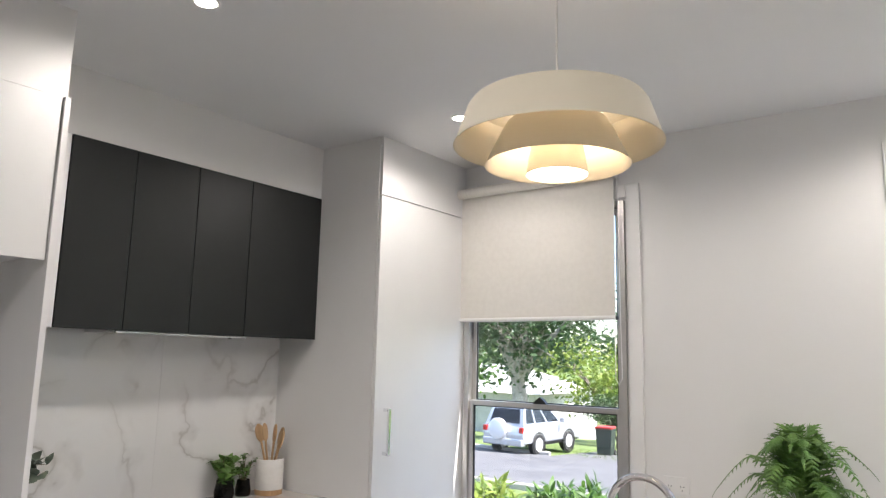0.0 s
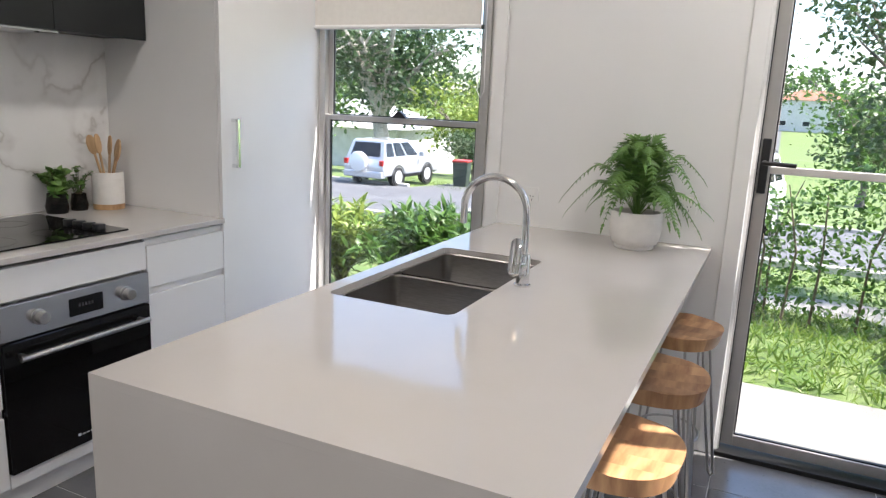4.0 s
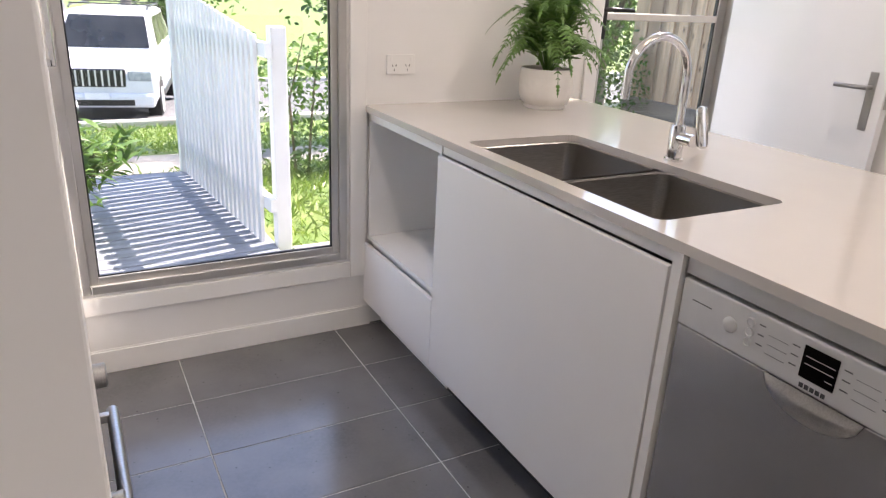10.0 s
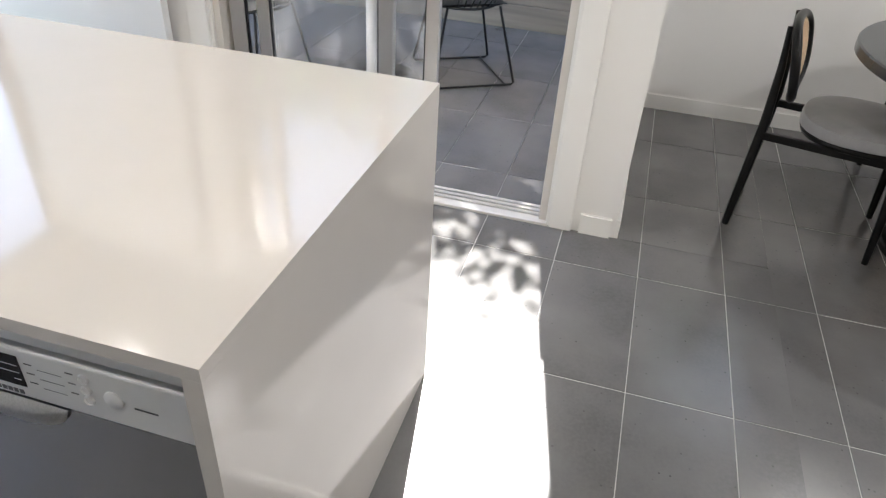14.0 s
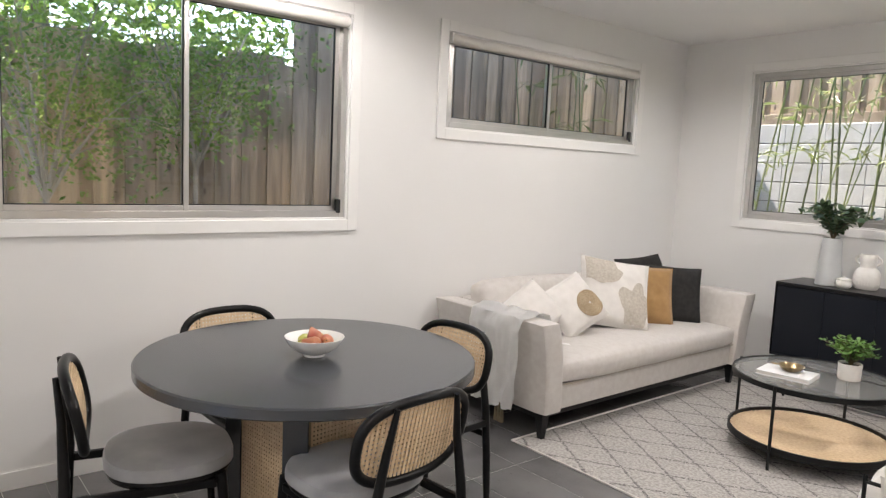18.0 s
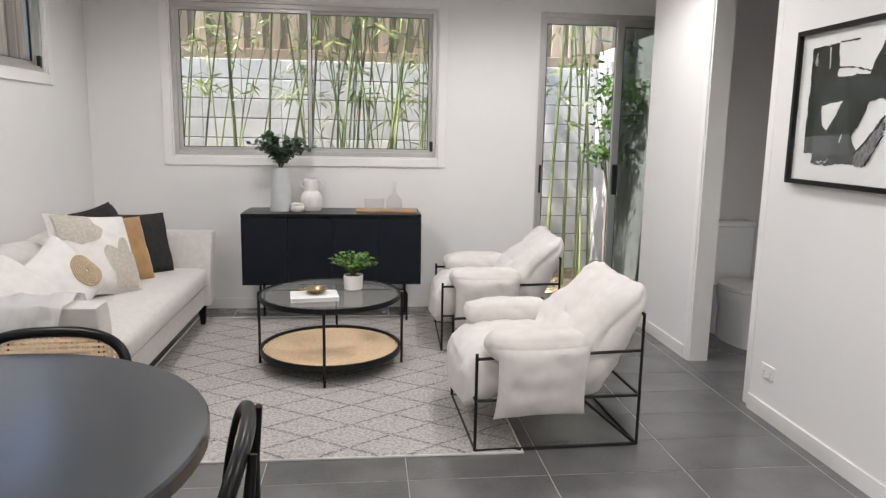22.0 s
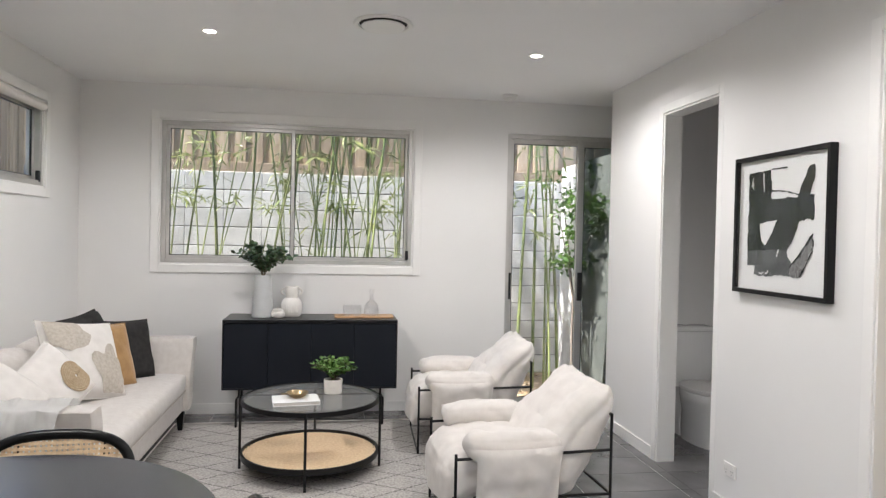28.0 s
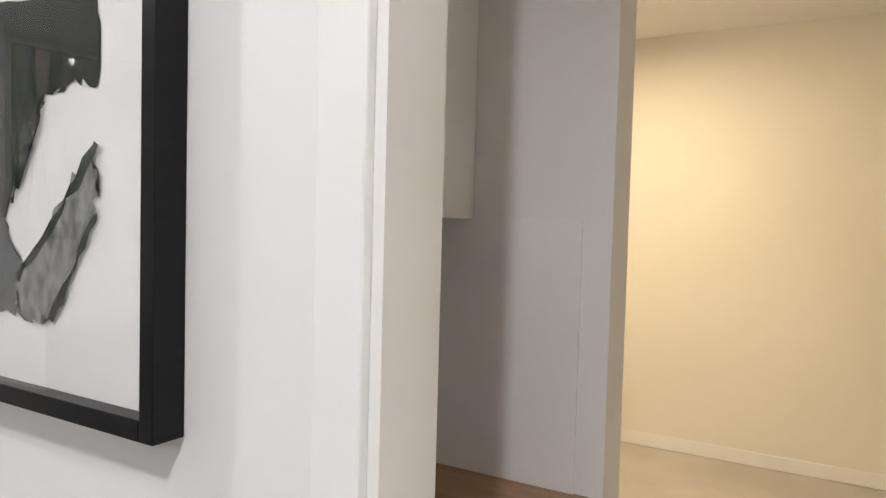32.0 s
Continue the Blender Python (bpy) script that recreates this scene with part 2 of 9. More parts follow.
M = {}
M["wall"] = material("wall_paint", (0.81, 0.80, 0.785), 0.55, color2=(0.785, 0.775, 0.76), scale=1.3, bump=0.05, bump_scale=180)
M["ceiling"] = material("ceiling_paint", (0.84, 0.84, 0.84), 0.75, color2=(0.82, 0.82, 0.82), scale=1.1, bump=0.04, bump_scale=200)
M["trim"] = material("trim_gloss_paint", (0.84, 0.83, 0.81), 0.3, color2=(0.81, 0.80, 0.78), scale=4, bump=0.03, bump_scale=90)
M["cabinet"] = material("satin_white_laminate", (0.82, 0.81, 0.80), 0.38, color2=(0.80, 0.79, 0.78), scale=3, bump=0.02, bump_scale=150)
M["dark_cabinet"] = material("charcoal_matt_laminate", (0.013, 0.0145, 0.0145), 0.42, color2=(0.016, 0.0175, 0.0175), spec=0.35, scale=5, bump=0.03, bump_scale=200)
M["stone"] = material("pale_engineered_stone", (0.56, 0.53, 0.50), 0.075, color2=(0.535, 0.505, 0.475), scale=5, detail=3, mix=(0.2, 0.8), spec=0.6)
M["alu"] = material("silver_aluminium", (0.62, 0.60, 0.58), 0.35, 0.9, color2=(0.56, 0.55, 0.53), scale=6, bump=0.02)
M["black"] = material("black_plastic", (0.008, 0.008, 0.009), 0.35, color2=(0.012, 0.012, 0.013), scale=30, bump=0.02)
M["black_metal"] = material("black_powder_coat", (0.006, 0.006, 0.0065), 0.42, color2=(0.009, 0.009, 0.009), spec=0.3, scale=40, bump=0.05, bump_scale=300)
M["chrome"] = material("chrome", (0.85, 0.85, 0.86), 0.06, 1.0, color2=(0.8, 0.8, 0.81), scale=20)
M["steel"] = material("brushed_steel", (0.50, 0.49, 0.48), 0.3, 1.0, color2=(0.42, 0.41, 0.40), scale=30, stretch=(1, 14, 14), bump=0.04, bump_scale=160)
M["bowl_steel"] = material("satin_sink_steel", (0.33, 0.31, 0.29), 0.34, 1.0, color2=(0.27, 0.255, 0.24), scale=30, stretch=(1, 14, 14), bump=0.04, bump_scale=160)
def tile_material():
    """Charcoal porcelain: soft clouds, fine grain and small dark pits, a little different from tile to tile."""
    m = material("charcoal_porcelain", (0.07, 0.07, 0.073), 0.25)
    n, l = m.node_tree.nodes, m.node_tree.links
    b = n["Principled BSDF"]
    tc, oi, off = n.new("ShaderNodeTexCoord"), n.new("ShaderNodeObjectInfo"), n.new("ShaderNodeVectorMath")
    off.operation = "MULTIPLY_ADD"
    off.inputs[1].default_value = (13.0, 7.0, 5.0)
    l.new(oi.outputs["Random"], off.inputs[0])
    l.new(tc.outputs["Object"], off.inputs[2])
    def layer(scale, detail, lo, hi):
        t = n.new("ShaderNodeTexNoise")
        t.inputs["Scale"].default_value, t.inputs["Detail"].default_value = scale, detail
        l.new(off.outputs["Vector"], t.inputs["Vector"])
        r = n.new("ShaderNodeMapRange")
        r.inputs["From Min"].default_value, r.inputs["From Max"].default_value = lo, hi
        l.new(t.outputs["Fac"], r.inputs["Value"])
        return r.outputs["Result"]
    def blend(fac, a, c):
        x = n.new("ShaderNodeMix")
        x.data_type = "RGBA"
        l.new(fac, x.inputs[0])
        if isinstance(a, tuple):
            x.inputs[6].default_value = (*a, 1)
        else:
            l.new(a, x.inputs[6])
        x.inputs[7].default_value = (*c, 1)
        return x.outputs[2]
    col = blend(layer(3.2, 5.0, 0.0, 1.0), (0.040, 0.039, 0.041), (0.215, 0.210, 0.211))
    grain = layer(90.0, 3.0, 0.30, 1.30)
    col = blend(grain, col, (0.150, 0.147, 0.146))
    v = n.new("ShaderNodeTexVoronoi")
    v.inputs["Scale"].default_value = 46.0
    l.new(off.outputs["Vector"], v.inputs["Vector"])
    pit = n.new("ShaderNodeMapRange")
    pit.inputs["From Min"].default_value, pit.inputs["From Max"].default_value = 0.10, 0.17
    pit.inputs["To Min"].default_value, pit.inputs["To Max"].default_value = 1.0, 0.0
    l.new(v.outputs["Distance"], pit.inputs["Value"])
    some = n.new("ShaderNodeMath")
    some.operation = "MULTIPLY"
    l.new(pit.outputs["Result"], some.inputs[0])
    few, cell = n.new("ShaderNodeMapRange"), n.new("ShaderNodeSeparateColor")
    few.inputs["From Min"].default_value, few.inputs["From Max"].default_value = 0.70, 1.0
    l.new(v.outputs["Color"], cell.inputs["Color"])
    l.new(cell.outputs[0], few.inputs["Value"])
    l.new(few.outputs["Result"], some.inputs[1])
    col = blend(some.outputs[0], col, (0.045, 0.044, 0.045))
    l.new(col, b.inputs["Base Color"])
    rr = n.new("ShaderNodeMapRange")
    rr.inputs["To Min"].default_value, rr.inputs["To Max"].default_value = 0.19, 0.24
    l.new(layer(3.0, 1.0, 0.0, 1.0), rr.inputs["Value"])
    b.inputs["Specular IOR Level"].default_value = 1.0
    l.new(rr.outputs["Result"], b.inputs["Roughness"])
    return m


M["tile"] = tile_material()
M["grout"] = material("pale_grey_grout", (0.46, 0.45, 0.435), 0.9, color2=(0.36, 0.35, 0.34), scale=9, bump=0.2, bump_scale=300)
M["fabric"] = material("cream_linen", (0.62, 0.585, 0.55), 0.9, color2=(0.57, 0.53, 0.495), scale=25, bump=0.35, bump_scale=420, sheen=0.3)
M["glass"] = glass("window_glass", clear=0.985)
def hazy(name, tone, amount):
    """Mostly see-through, with a pale diffuse share for mesh threads or a painted reflection."""
    m = glass(name, clear=0.92)
    n, l = m.node_tree.nodes, m.node_tree.links
    out = n["Material Output"]
    clear = out.inputs["Surface"].links[0].from_socket
    df, mx = n.new("ShaderNodeBsdfDiffuse"), n.new("ShaderNodeMixShader")
    df.inputs["Color"].default_value = (*tone, 1)
    tr, ad = n.new("ShaderNodeBsdfTranslucent"), n.new("ShaderNodeMixShader")
    tr.inputs["Color"].default_value = (*tone, 1)
    ad.inputs[0].default_value = 0.5
    l.new(df.outputs["BSDF"], ad.inputs[1])
    l.new(tr.outputs["BSDF"], ad.inputs[2])
    mx.inputs[0].default_value = amount
    l.new(clear, mx.inputs[1])
    l.new(ad.outputs["Shader"], mx.inputs[2])
    l.new(mx.outputs["Shader"], out.inputs["Surface"])
    return m


M["mesh_screen"] = hazy("insect_mesh", (0.62, 0.63, 0.65), 0.075)
# table glass: grey haze stands in for the bright reflection on the top
M["table_glass"] = hazy("painted_sheen_table_glass", (0.60, 0.63, 0.64), 0.17)
M["dark_mesh"] = glass("dark_security_mesh", (0.42, 0.44, 0.43))
M["garage_wall"] = material("garage_paint", (0.80, 0.77, 0.70), 0.6, color2=(0.77, 0.74, 0.67), scale=1.2, bump=0.05, bump_scale=160)
M["concrete_floor"] = material("bare_concrete", (0.50, 0.47, 0.42), 0.55, color2=(0.42, 0.40, 0.36), scale=2.2, bump=0.1, bump_scale=60)
M["ceramic"] = material("white_ceramic", (0.84, 0.84, 0.83), 0.12, color2=(0.82, 0.82, 0.81), scale=3)
M["black_glass"] = material("black_glass", (0.005, 0.005, 0.005), 0.03, color2=(0.006, 0.005, 0.005), scale=3, spec=0.25)
M["white_plastic"] = material("white_plastic", (0.82, 0.81, 0.79), 0.3, color2=(0.8, 0.79, 0.77), scale=9)
# near-black that stands in for the shade inside gaps and recesses
M["recess_shade"] = material("painted_recess_shade", (0.02, 0.02, 0.02), 0.8, color2=(0.03, 0.03, 0.03), scale=9)
M["ink"] = material("grey_print", (0.035, 0.035, 0.039), 0.5, color2=(0.06, 0.06, 0.065), scale=50)
M["steel_panel"] = material("appliance_steel", (0.53, 0.53, 0.535), 0.27, 1.0, color2=(0.515, 0.515, 0.52), scale=10, stretch=(1, 24, 1))
M["silver_paint"] = material("silver_paint", (0.66, 0.66, 0.66), 0.35, 0.3, color2=(0.6, 0.6, 0.6), scale=9)
M["oak"] = material("pale_oak", (0.50, 0.31, 0.16), 0.5, color2=(0.34, 0.19, 0.085), scale=6, stretch=(1, 7, 1), bump=0.12, bump_scale=40, vary=0.12)
M["beech"] = material("pale_beech", (0.60, 0.40, 0.22), 0.5, color2=(0.48, 0.30, 0.155), scale=6, stretch=(7, 7, 1), bump=0.1, bump_scale=40, vary=0.15)
M["mango"] = material("mango_wood", (0.52, 0.30, 0.14), 0.45, color2=(0.28, 0.13, 0.055), scale=5, stretch=(1, 6, 1), bump=0.1, bump_scale=40, vary=0.2)
M["rattan"] = material("woven_cane", (0.80, 0.62, 0.41), 0.6, color2=(0.68, 0.49, 0.30), scale=60, bump=0.2, bump_scale=200)
M["black_wood"] = material("black_stained_wood", (0.006, 0.006, 0.0065), 0.30, color2=(0.008, 0.008, 0.0085), scale=10, stretch=(1, 1, 6), bump=0.06, bump_scale=60, spec=0.22)
M["table_black"] = material("charcoal_table_lacquer", (0.046, 0.050, 0.057), 0.22, color2=(0.040, 0.044, 0.050), spec=0.8, scale=3, bump=0.03, bump_scale=90)
M["velvet"] = material("grey_velvet", (0.34, 0.345, 0.36), 0.75, color2=(0.25, 0.255, 0.27), scale=7, bump=0.15, bump_scale=300, sheen=0.6)
M["white_linen"] = material("white_linen", (0.70, 0.67, 0.635), 0.85, color2=(0.645, 0.615, 0.58), scale=18, bump=0.3, bump_scale=380, sheen=0.3)
M["white_cotton"] = material("white_muslin", (0.88, 0.87, 0.85), 0.85, color2=(0.84, 0.83, 0.81), scale=18, bump=0.4, bump_scale=260, sheen=0.2)
M["tan_velvet"] = material("tan_velvet", (0.40, 0.23, 0.085), 0.8, color2=(0.32, 0.175, 0.06), scale=14, bump=0.25, bump_scale=300, sheen=0.4)
M["charcoal_cloth"] = material("charcoal_linen", (0.025, 0.024, 0.024), 0.9, color2=(0.035, 0.034, 0.033), scale=30, bump=0.3, bump_scale=350, spec=0.2)
M["beige_motif"] = material("beige_embroidery", (0.50, 0.455, 0.395), 0.95, color2=(0.41, 0.37, 0.315), scale=60, bump=0.6, bump_scale=220)
M["jute"] = material("jute_braid", (0.49, 0.39, 0.27), 0.95, color2=(0.40, 0.31, 0.20), scale=80, bump=0.6, bump_scale=240)
M["grey_ceramic"] = material("grey_glazed_ceramic", (0.50, 0.51, 0.51), 0.35, color2=(0.46, 0.47, 0.47), scale=14, bump=0.06, bump_scale=40)
M["white_clay"] = material("matt_white_clay", (0.78, 0.75, 0.71), 0.7, color2=(0.72, 0.69, 0.65), scale=20, bump=0.2, bump_scale=90)
M["brass"] = material("aged_brass", (0.42, 0.33, 0.19), 0.3, 1.0, color2=(0.30, 0.22, 0.12), scale=25)
M["paper"] = material("white_paper", (0.82, 0.82, 0.81), 0.6, color2=(0.79, 0.79, 0.78), scale=20)
M["dark_navy"] = material("ink_black_lacquer", (0.008, 0.010, 0.015), 0.32, color2=(0.010, 0.012, 0.017), spec=0.2, scale=5, bump=0.03, bump_scale=120)
M["leaf"] = material("green_leaf", (0.075, 0.175, 0.030), 0.42, color2=(0.15, 0.28, 0.060), scale=9, vary=0.15)
M["leaf_vase"] = material("deep_green_leaf", (0.045, 0.085, 0.038), 0.42, color2=(0.085, 0.140, 0.065), scale=12, vary=0.15)
M["leaf_grey"] = material("eucalyptus_leaf", (0.13, 0.17, 0.13), 0.55, color2=(0.20, 0.24, 0.19), scale=12, vary=0.15)
M["stem"] = material("brown_stem", (0.16, 0.12, 0.07), 0.7, color2=(0.10, 0.08, 0.05), scale=20, bump=0.3, bump_scale=60)
M["soil"] = material("potting_soil", (0.03, 0.02, 0.015), 0.95, color2=(0.05, 0.035, 0.02), scale=40, bump=0.6, bump_scale=90)
M["clear"] = glass("clear_glassware", clear=0.985)
M["smoke_glass"] = glass("smoked_glass", (0.30, 0.25, 0.24), clear=0.9)
M["timber_top"] = material("oak_laminate", (0.40, 0.25, 0.13), 0.4, color2=(0.30, 0.18, 0.085), scale=5, stretch=(7, 1, 1), bump=0.05, bump_scale=60)
M["blind"] = material("cream_blind_cloth", (0.76, 0.73, 0.68), 0.8, color2=(0.73, 0.70, 0.65), scale=40, bump=0.15, bump_scale=500)
M["gloss_door"] = material("gloss_white_door", (0.80, 0.81, 0.82), 0.08, color2=(0.78, 0.79, 0.80), scale=3)
M["garage_glow"] = glowing("garage_tube", (1.0, 0.85, 0.62), 8)

# ---- the plan, in metres ----
XK, YN, XE = -1.46, 3.69, 2.18           # kitchen: west wall, north wall, east wall
YP0, YP1 = 1.03, 1.271                  # the pier beside the sliding door
XD, YS, XA, ZC = 3.61, -4.45, -0.53, 2.66   # dining wall, south wall, picture wall, ceiling
YR = 0.45                                # south side of the fridge recess
T = 0.12
TX, TY, GX, GY = 0.602, 0.3060, 0.140, 3.372   # floor tile steps and a joint of the grid


def wall(name, axis, at, out, a0, a1, holes=(), z0=-0.03, z1=None, mat=None, thick=T, label="off-white painted plaster wall"):
    """A wall with its room face at `at`, towards `out` thick, from a0 to a1; holes are (b0, b1, z0, z1)."""
    z1 = z1 or ZC
    bm = bmesh.new()
    cuts = sorted({a0, a1, *[h[0] for h in holes], *[h[1] for h in holes]})
    lo, hi = sorted((at, at + out * thick))
    for c0, c1 in zip(cuts, cuts[1:]):
        mid = (c0 + c1) / 2
        spans = [(z0, z1)]
        for h in holes:
            if h[0] < mid < h[1]:
                spans = [s for z in spans for s in ((z[0], min(z[1], h[2])), (max(z[0], h[3]), z[1])) if s[1] - s[0] > 1e-4]
        for s0, s1 in spans:
            if axis == "x":
                box(lo, hi, c0, c1, s0, s1, bm=bm)
            else:
                box(c0, c1, lo, hi, s0, s1, bm=bm)
    bmesh.ops.remove_doubles(bm, verts=bm.verts[:], dist=1e-5)
    return tagged(part(name, bm, mat or M["wall"]), label, "wall", kind="structure")


KWIN = (-0.755, 0.204, 0.288, 2.37)
EDOOR = (1.335, 2.16, -0.04, 2.40)
SLIDE = (1.291, 2.72, -0.04, 2.345)
DWIN = (-1.105, 0.655, 1.19, 2.335)
HWIN = (-3.785, -1.80, 1.76, 2.36)
BWIN = (0.955, 3.005, 1.215, 2.385)
GDOOR = (-1.40, 0.145, -0.04, 2.385)
WCD = (-2.962, -2.275, -0.04, 2.33)
LAUN = (-1.052, -0.20, -0.04, 2.33)
wall("wall_north", "y", YN, 1, XK - T, XE + T, [KWIN, EDOOR])
wall("wall_kitchen_west", "x", XK, -1, YR - T, YN)
wall("wall_recess_south", "y", YR, -1, XK, XA)
wall("wall_kitchen_east", "x", XE, 1, YP0, YN, [SLIDE])
wall("wall_dining_north", "y", YP0, 1, XE + T, XD)
wall("wall_dining_east", "x", XD, 1, YS, YP0 + T, [DWIN, HWIN])
wall("wall_south", "y", YS, -1, -2.3, XD + T, [BWIN, GDOOR])
wall("wall_picture", "x", XA, -1, -2.20, YR - T, [LAUN], thick=0.09)
wall("wall_water_closet", "x", XA - 0.025, -1, -3.87, -2.20, [WCD])
wall("wall_hall_north", "y", -3.87, 1, -2.3, XA - 0.145)
wall("wall_hall_west", "x", -2.3, -1, YS - T, -3.75)
# the small rooms behind the picture wall
wall("wall_closet_west", "x", -1.62, -1, -3.75, -1.85, mat=M["wall"])
wall("wall_closet_north", "y", -1.97, 1, -1.62, XA - T)
wall("wall_laundry_back", "y", -1.72, -1, -1.50, XA - T)
wall("wall_laundry_nib", "x", -1.40, -1, -1.72, -1.115, thick=0.11)
wall("wall_garage_west", "x", -4.64, -1, -4.0, 1.6, mat=M["garage_wall"])
wall("wall_garage_south", "y", -2.9, -1, -4.64, -1.74, mat=M["garage_wall"])
wall("wall_garage_north", "y", 1.2, 1, -4.64, XK - T, mat=M["garage_wall"])

bm = box(-1.6, XE + 0.1, -1.0, YN + 0.02, -0.25, -0.0016)
box(-2.3, XD + 0.06, YS - 0.06, -1.0, -0.25, -0.0016, bm=bm)
box(XE + 0.1, XD + 0.06, -1.0, YP0 + 0.05, -0.25, -0.0016, bm=bm)
floor = tagged(part("floor", bm, M["grout"]), "charcoal porcelain tile floor with pale grout joints", "floor", kind="structure")
bm = box(-4.75, -1.6, -3.0, 1.3, -0.25, -0.002)
tagged(part("garage_floor", bm, M["concrete_floor"]), "pale bare concrete garage floor", "floor", kind="structure")
bm = box(-4.75, XE + T, YS - T, YN + T, ZC, ZC + 0.2)
box(XE + T, XD + T, YS - T, YP0 + T, ZC, ZC + 0.2, bm=bm)
bmesh.ops.remove_doubles(bm, verts=bm.verts[:], dist=1e-5)
tagged(part("ceiling", bm, M["ceiling"]), "flat white plasterboard ceiling", "ceiling", kind="structure")


def skirting(name, pieces, h=0.088, d=0.014):
    bm = bmesh.new()
    for x0, y0, x1, y1, nx, ny in pieces:
        b2 = box(min(x0, x1, x0 + nx * d, x1 + nx * d), max(x0, x1, x0 + nx * d, x1 + nx * d), min(y0, y1, y0 + ny * d, y1 + ny * d), max(y0, y1, y0 + ny * d, y1 + ny * d), 0.0005, h)
        top = [e for e in b2.edges if all(v.co.z > h - 1e-4 for v in e.verts)]
        bmesh.ops.bevel(b2, geom=top, offset=0.006, segments=2, affect="EDGES")
        merge(bm, b2)
    return tagged(part(name, bm, M["trim"]), "off-white gloss painted skirting board", "skirting board", kind="structure")


skirting("baseboard_north", [(-0.75, YN, 0.29, YN, 0, -1), (1.0, YN, 1.27, YN, 0, -1)])
skirting("baseboard_east", [(XE, YP0 + 0.02, XE, YP0 + 0.14, -1, 0), (XD, YS, XD, YP0, -1, 0), (XE, YP0, XD, YP0, 0, -1), (XE, 2.80, XE, YN, -1, 0)])
skirting("baseboard_south", [(0.23, YS, XD, YS, 0, 1)])
skirting("baseboard_west", [(XA, -2.19, XA, -1.115, 1, 0), (XA - 0.025, -3.87, XA - 0.025, -3.03, 1, 0), (XA, -0.13, XA, YR, 1, 0)])
skirting("baseboard_garage", [(-4.64, -2.9, -4.64, 1.2, 1, 0), (-1.40, -1.115, -1.51, -1.115, 0, 1)])


def casing(name, axis, at, out, a0, a1, z0, z1, w=0.065, d=0.016, sides="lrtb", depth=0.1):
    """A flat painted surround on the room face of an opening, with the lining of its reveal."""
    t = tagged(thing(name, "off-white gloss painted window and door trim", "trim"), kind="structure")
    legs = []
    lo, hi = sorted((at, at - out * d))
    zb = z0 - (w if "b" in sides else 0)
    zt = z1 + (w if "t" in sides else 0)
    if "l" in sides:
        legs.append((a0 - w, a0, zb, zt))
    if "r" in sides:
        legs.append((a1, a1 + w, zb, zt))
    if "t" in sides:
        legs.append((a0, a1, z1, zt))
    if "b" in sides:
        legs.append((a0, a1, zb, z0))
    for b0, b1, c0, c1 in legs:
        b2 = box(lo, hi, b0, b1, c0, c1, 0.003) if axis == "x" else box(b0, b1, lo, hi, c0, c1, 0.003)
        part("casing_board", b2, M["trim"], t)
    r = 0.012
    rl, rh = sorted((at - out * 0.002, at + out * depth))
    for b0, b1, c0, c1, s in ((a0, a0 + r, z0, z1, "l"), (a1 - r, a1, z0, z1, "r"), (a0 + r, a1 - r, z1 - r, z1, "t"), (a0 + r, a1 - r, z0, z0 + r, "b")):
        if s in sides:
            b2 = box(rl, rh, b0, b1, c0, c1) if axis == "x" else box(b0, b1, rl, rh, c0, c1)
            part("reveal_board", b2, M["trim"], t)
    return t


casing("trim_kitchen_window", "y", YN, 1, *KWIN[:2], KWIN[2], KWIN[3])
casing("trim_entry_door", "y", YN, 1, *EDOOR[:2], 0, EDOOR[3], sides="lt")
casing("trim_sliding_door", "x", XE, 1, *SLIDE[:2], 0, SLIDE[3], w=0.09, sides="lrt")
casing("trim_dining_window", "x", XD, 1, *DWIN[:2], DWIN[2], DWIN[3])
casing("trim_high_window", "x", XD, 1, *HWIN[:2], HWIN[2], HWIN[3])
casing("trim_courtyard_window", "y", YS, -1, *BWIN[:2], BWIN[2], BWIN[3])
casing("trim_closet_door", "x", XA - 0.025, -1, *WCD[:2], 0, WCD[3], w=0.055, d=0.014, sides="lrt", depth=0.122)
casing("trim_laundry_door", "x", XA, -1, *LAUN[:2], 0, LAUN[3], w=0.055, d=0.014, sides="lrt", depth=0.0915)


def bars(t, axis, at, a0, a1, z0, z1, w, d, names, mat="alu", bevel=0.003):
    """Four bars of a frame under the thing or part t."""
    lo, hi = at - d / 2, at + d / 2
    for name, b0, b1, c0, c1 in ((names[0], a0, a0 + w, z0, z1), (names[0], a1 - w, a1, z0, z1), (names[1], a0 + w, a1 - w, z1 - w, z1), (names[1], a0 + w, a1 - w, z0, z0 + w)):
        wpart(name, box(lo, hi, b0, b1, c0, c1, bevel) if axis == "x" else box(b0, b1, lo, hi, c0, c1, bevel), M[mat], t)


def pane(t, axis, at, a0, a1, z0, z1, mat="glass", name="pane"):
    ob = wpart(name, box(at - 0.003, at + 0.003, a0, a1, z0, z1) if axis == "x" else box(a0, a1, at - 0.003, at + 0.003, z0, z1), M[mat], t)
    ob.visible_shadow = False
    return ob


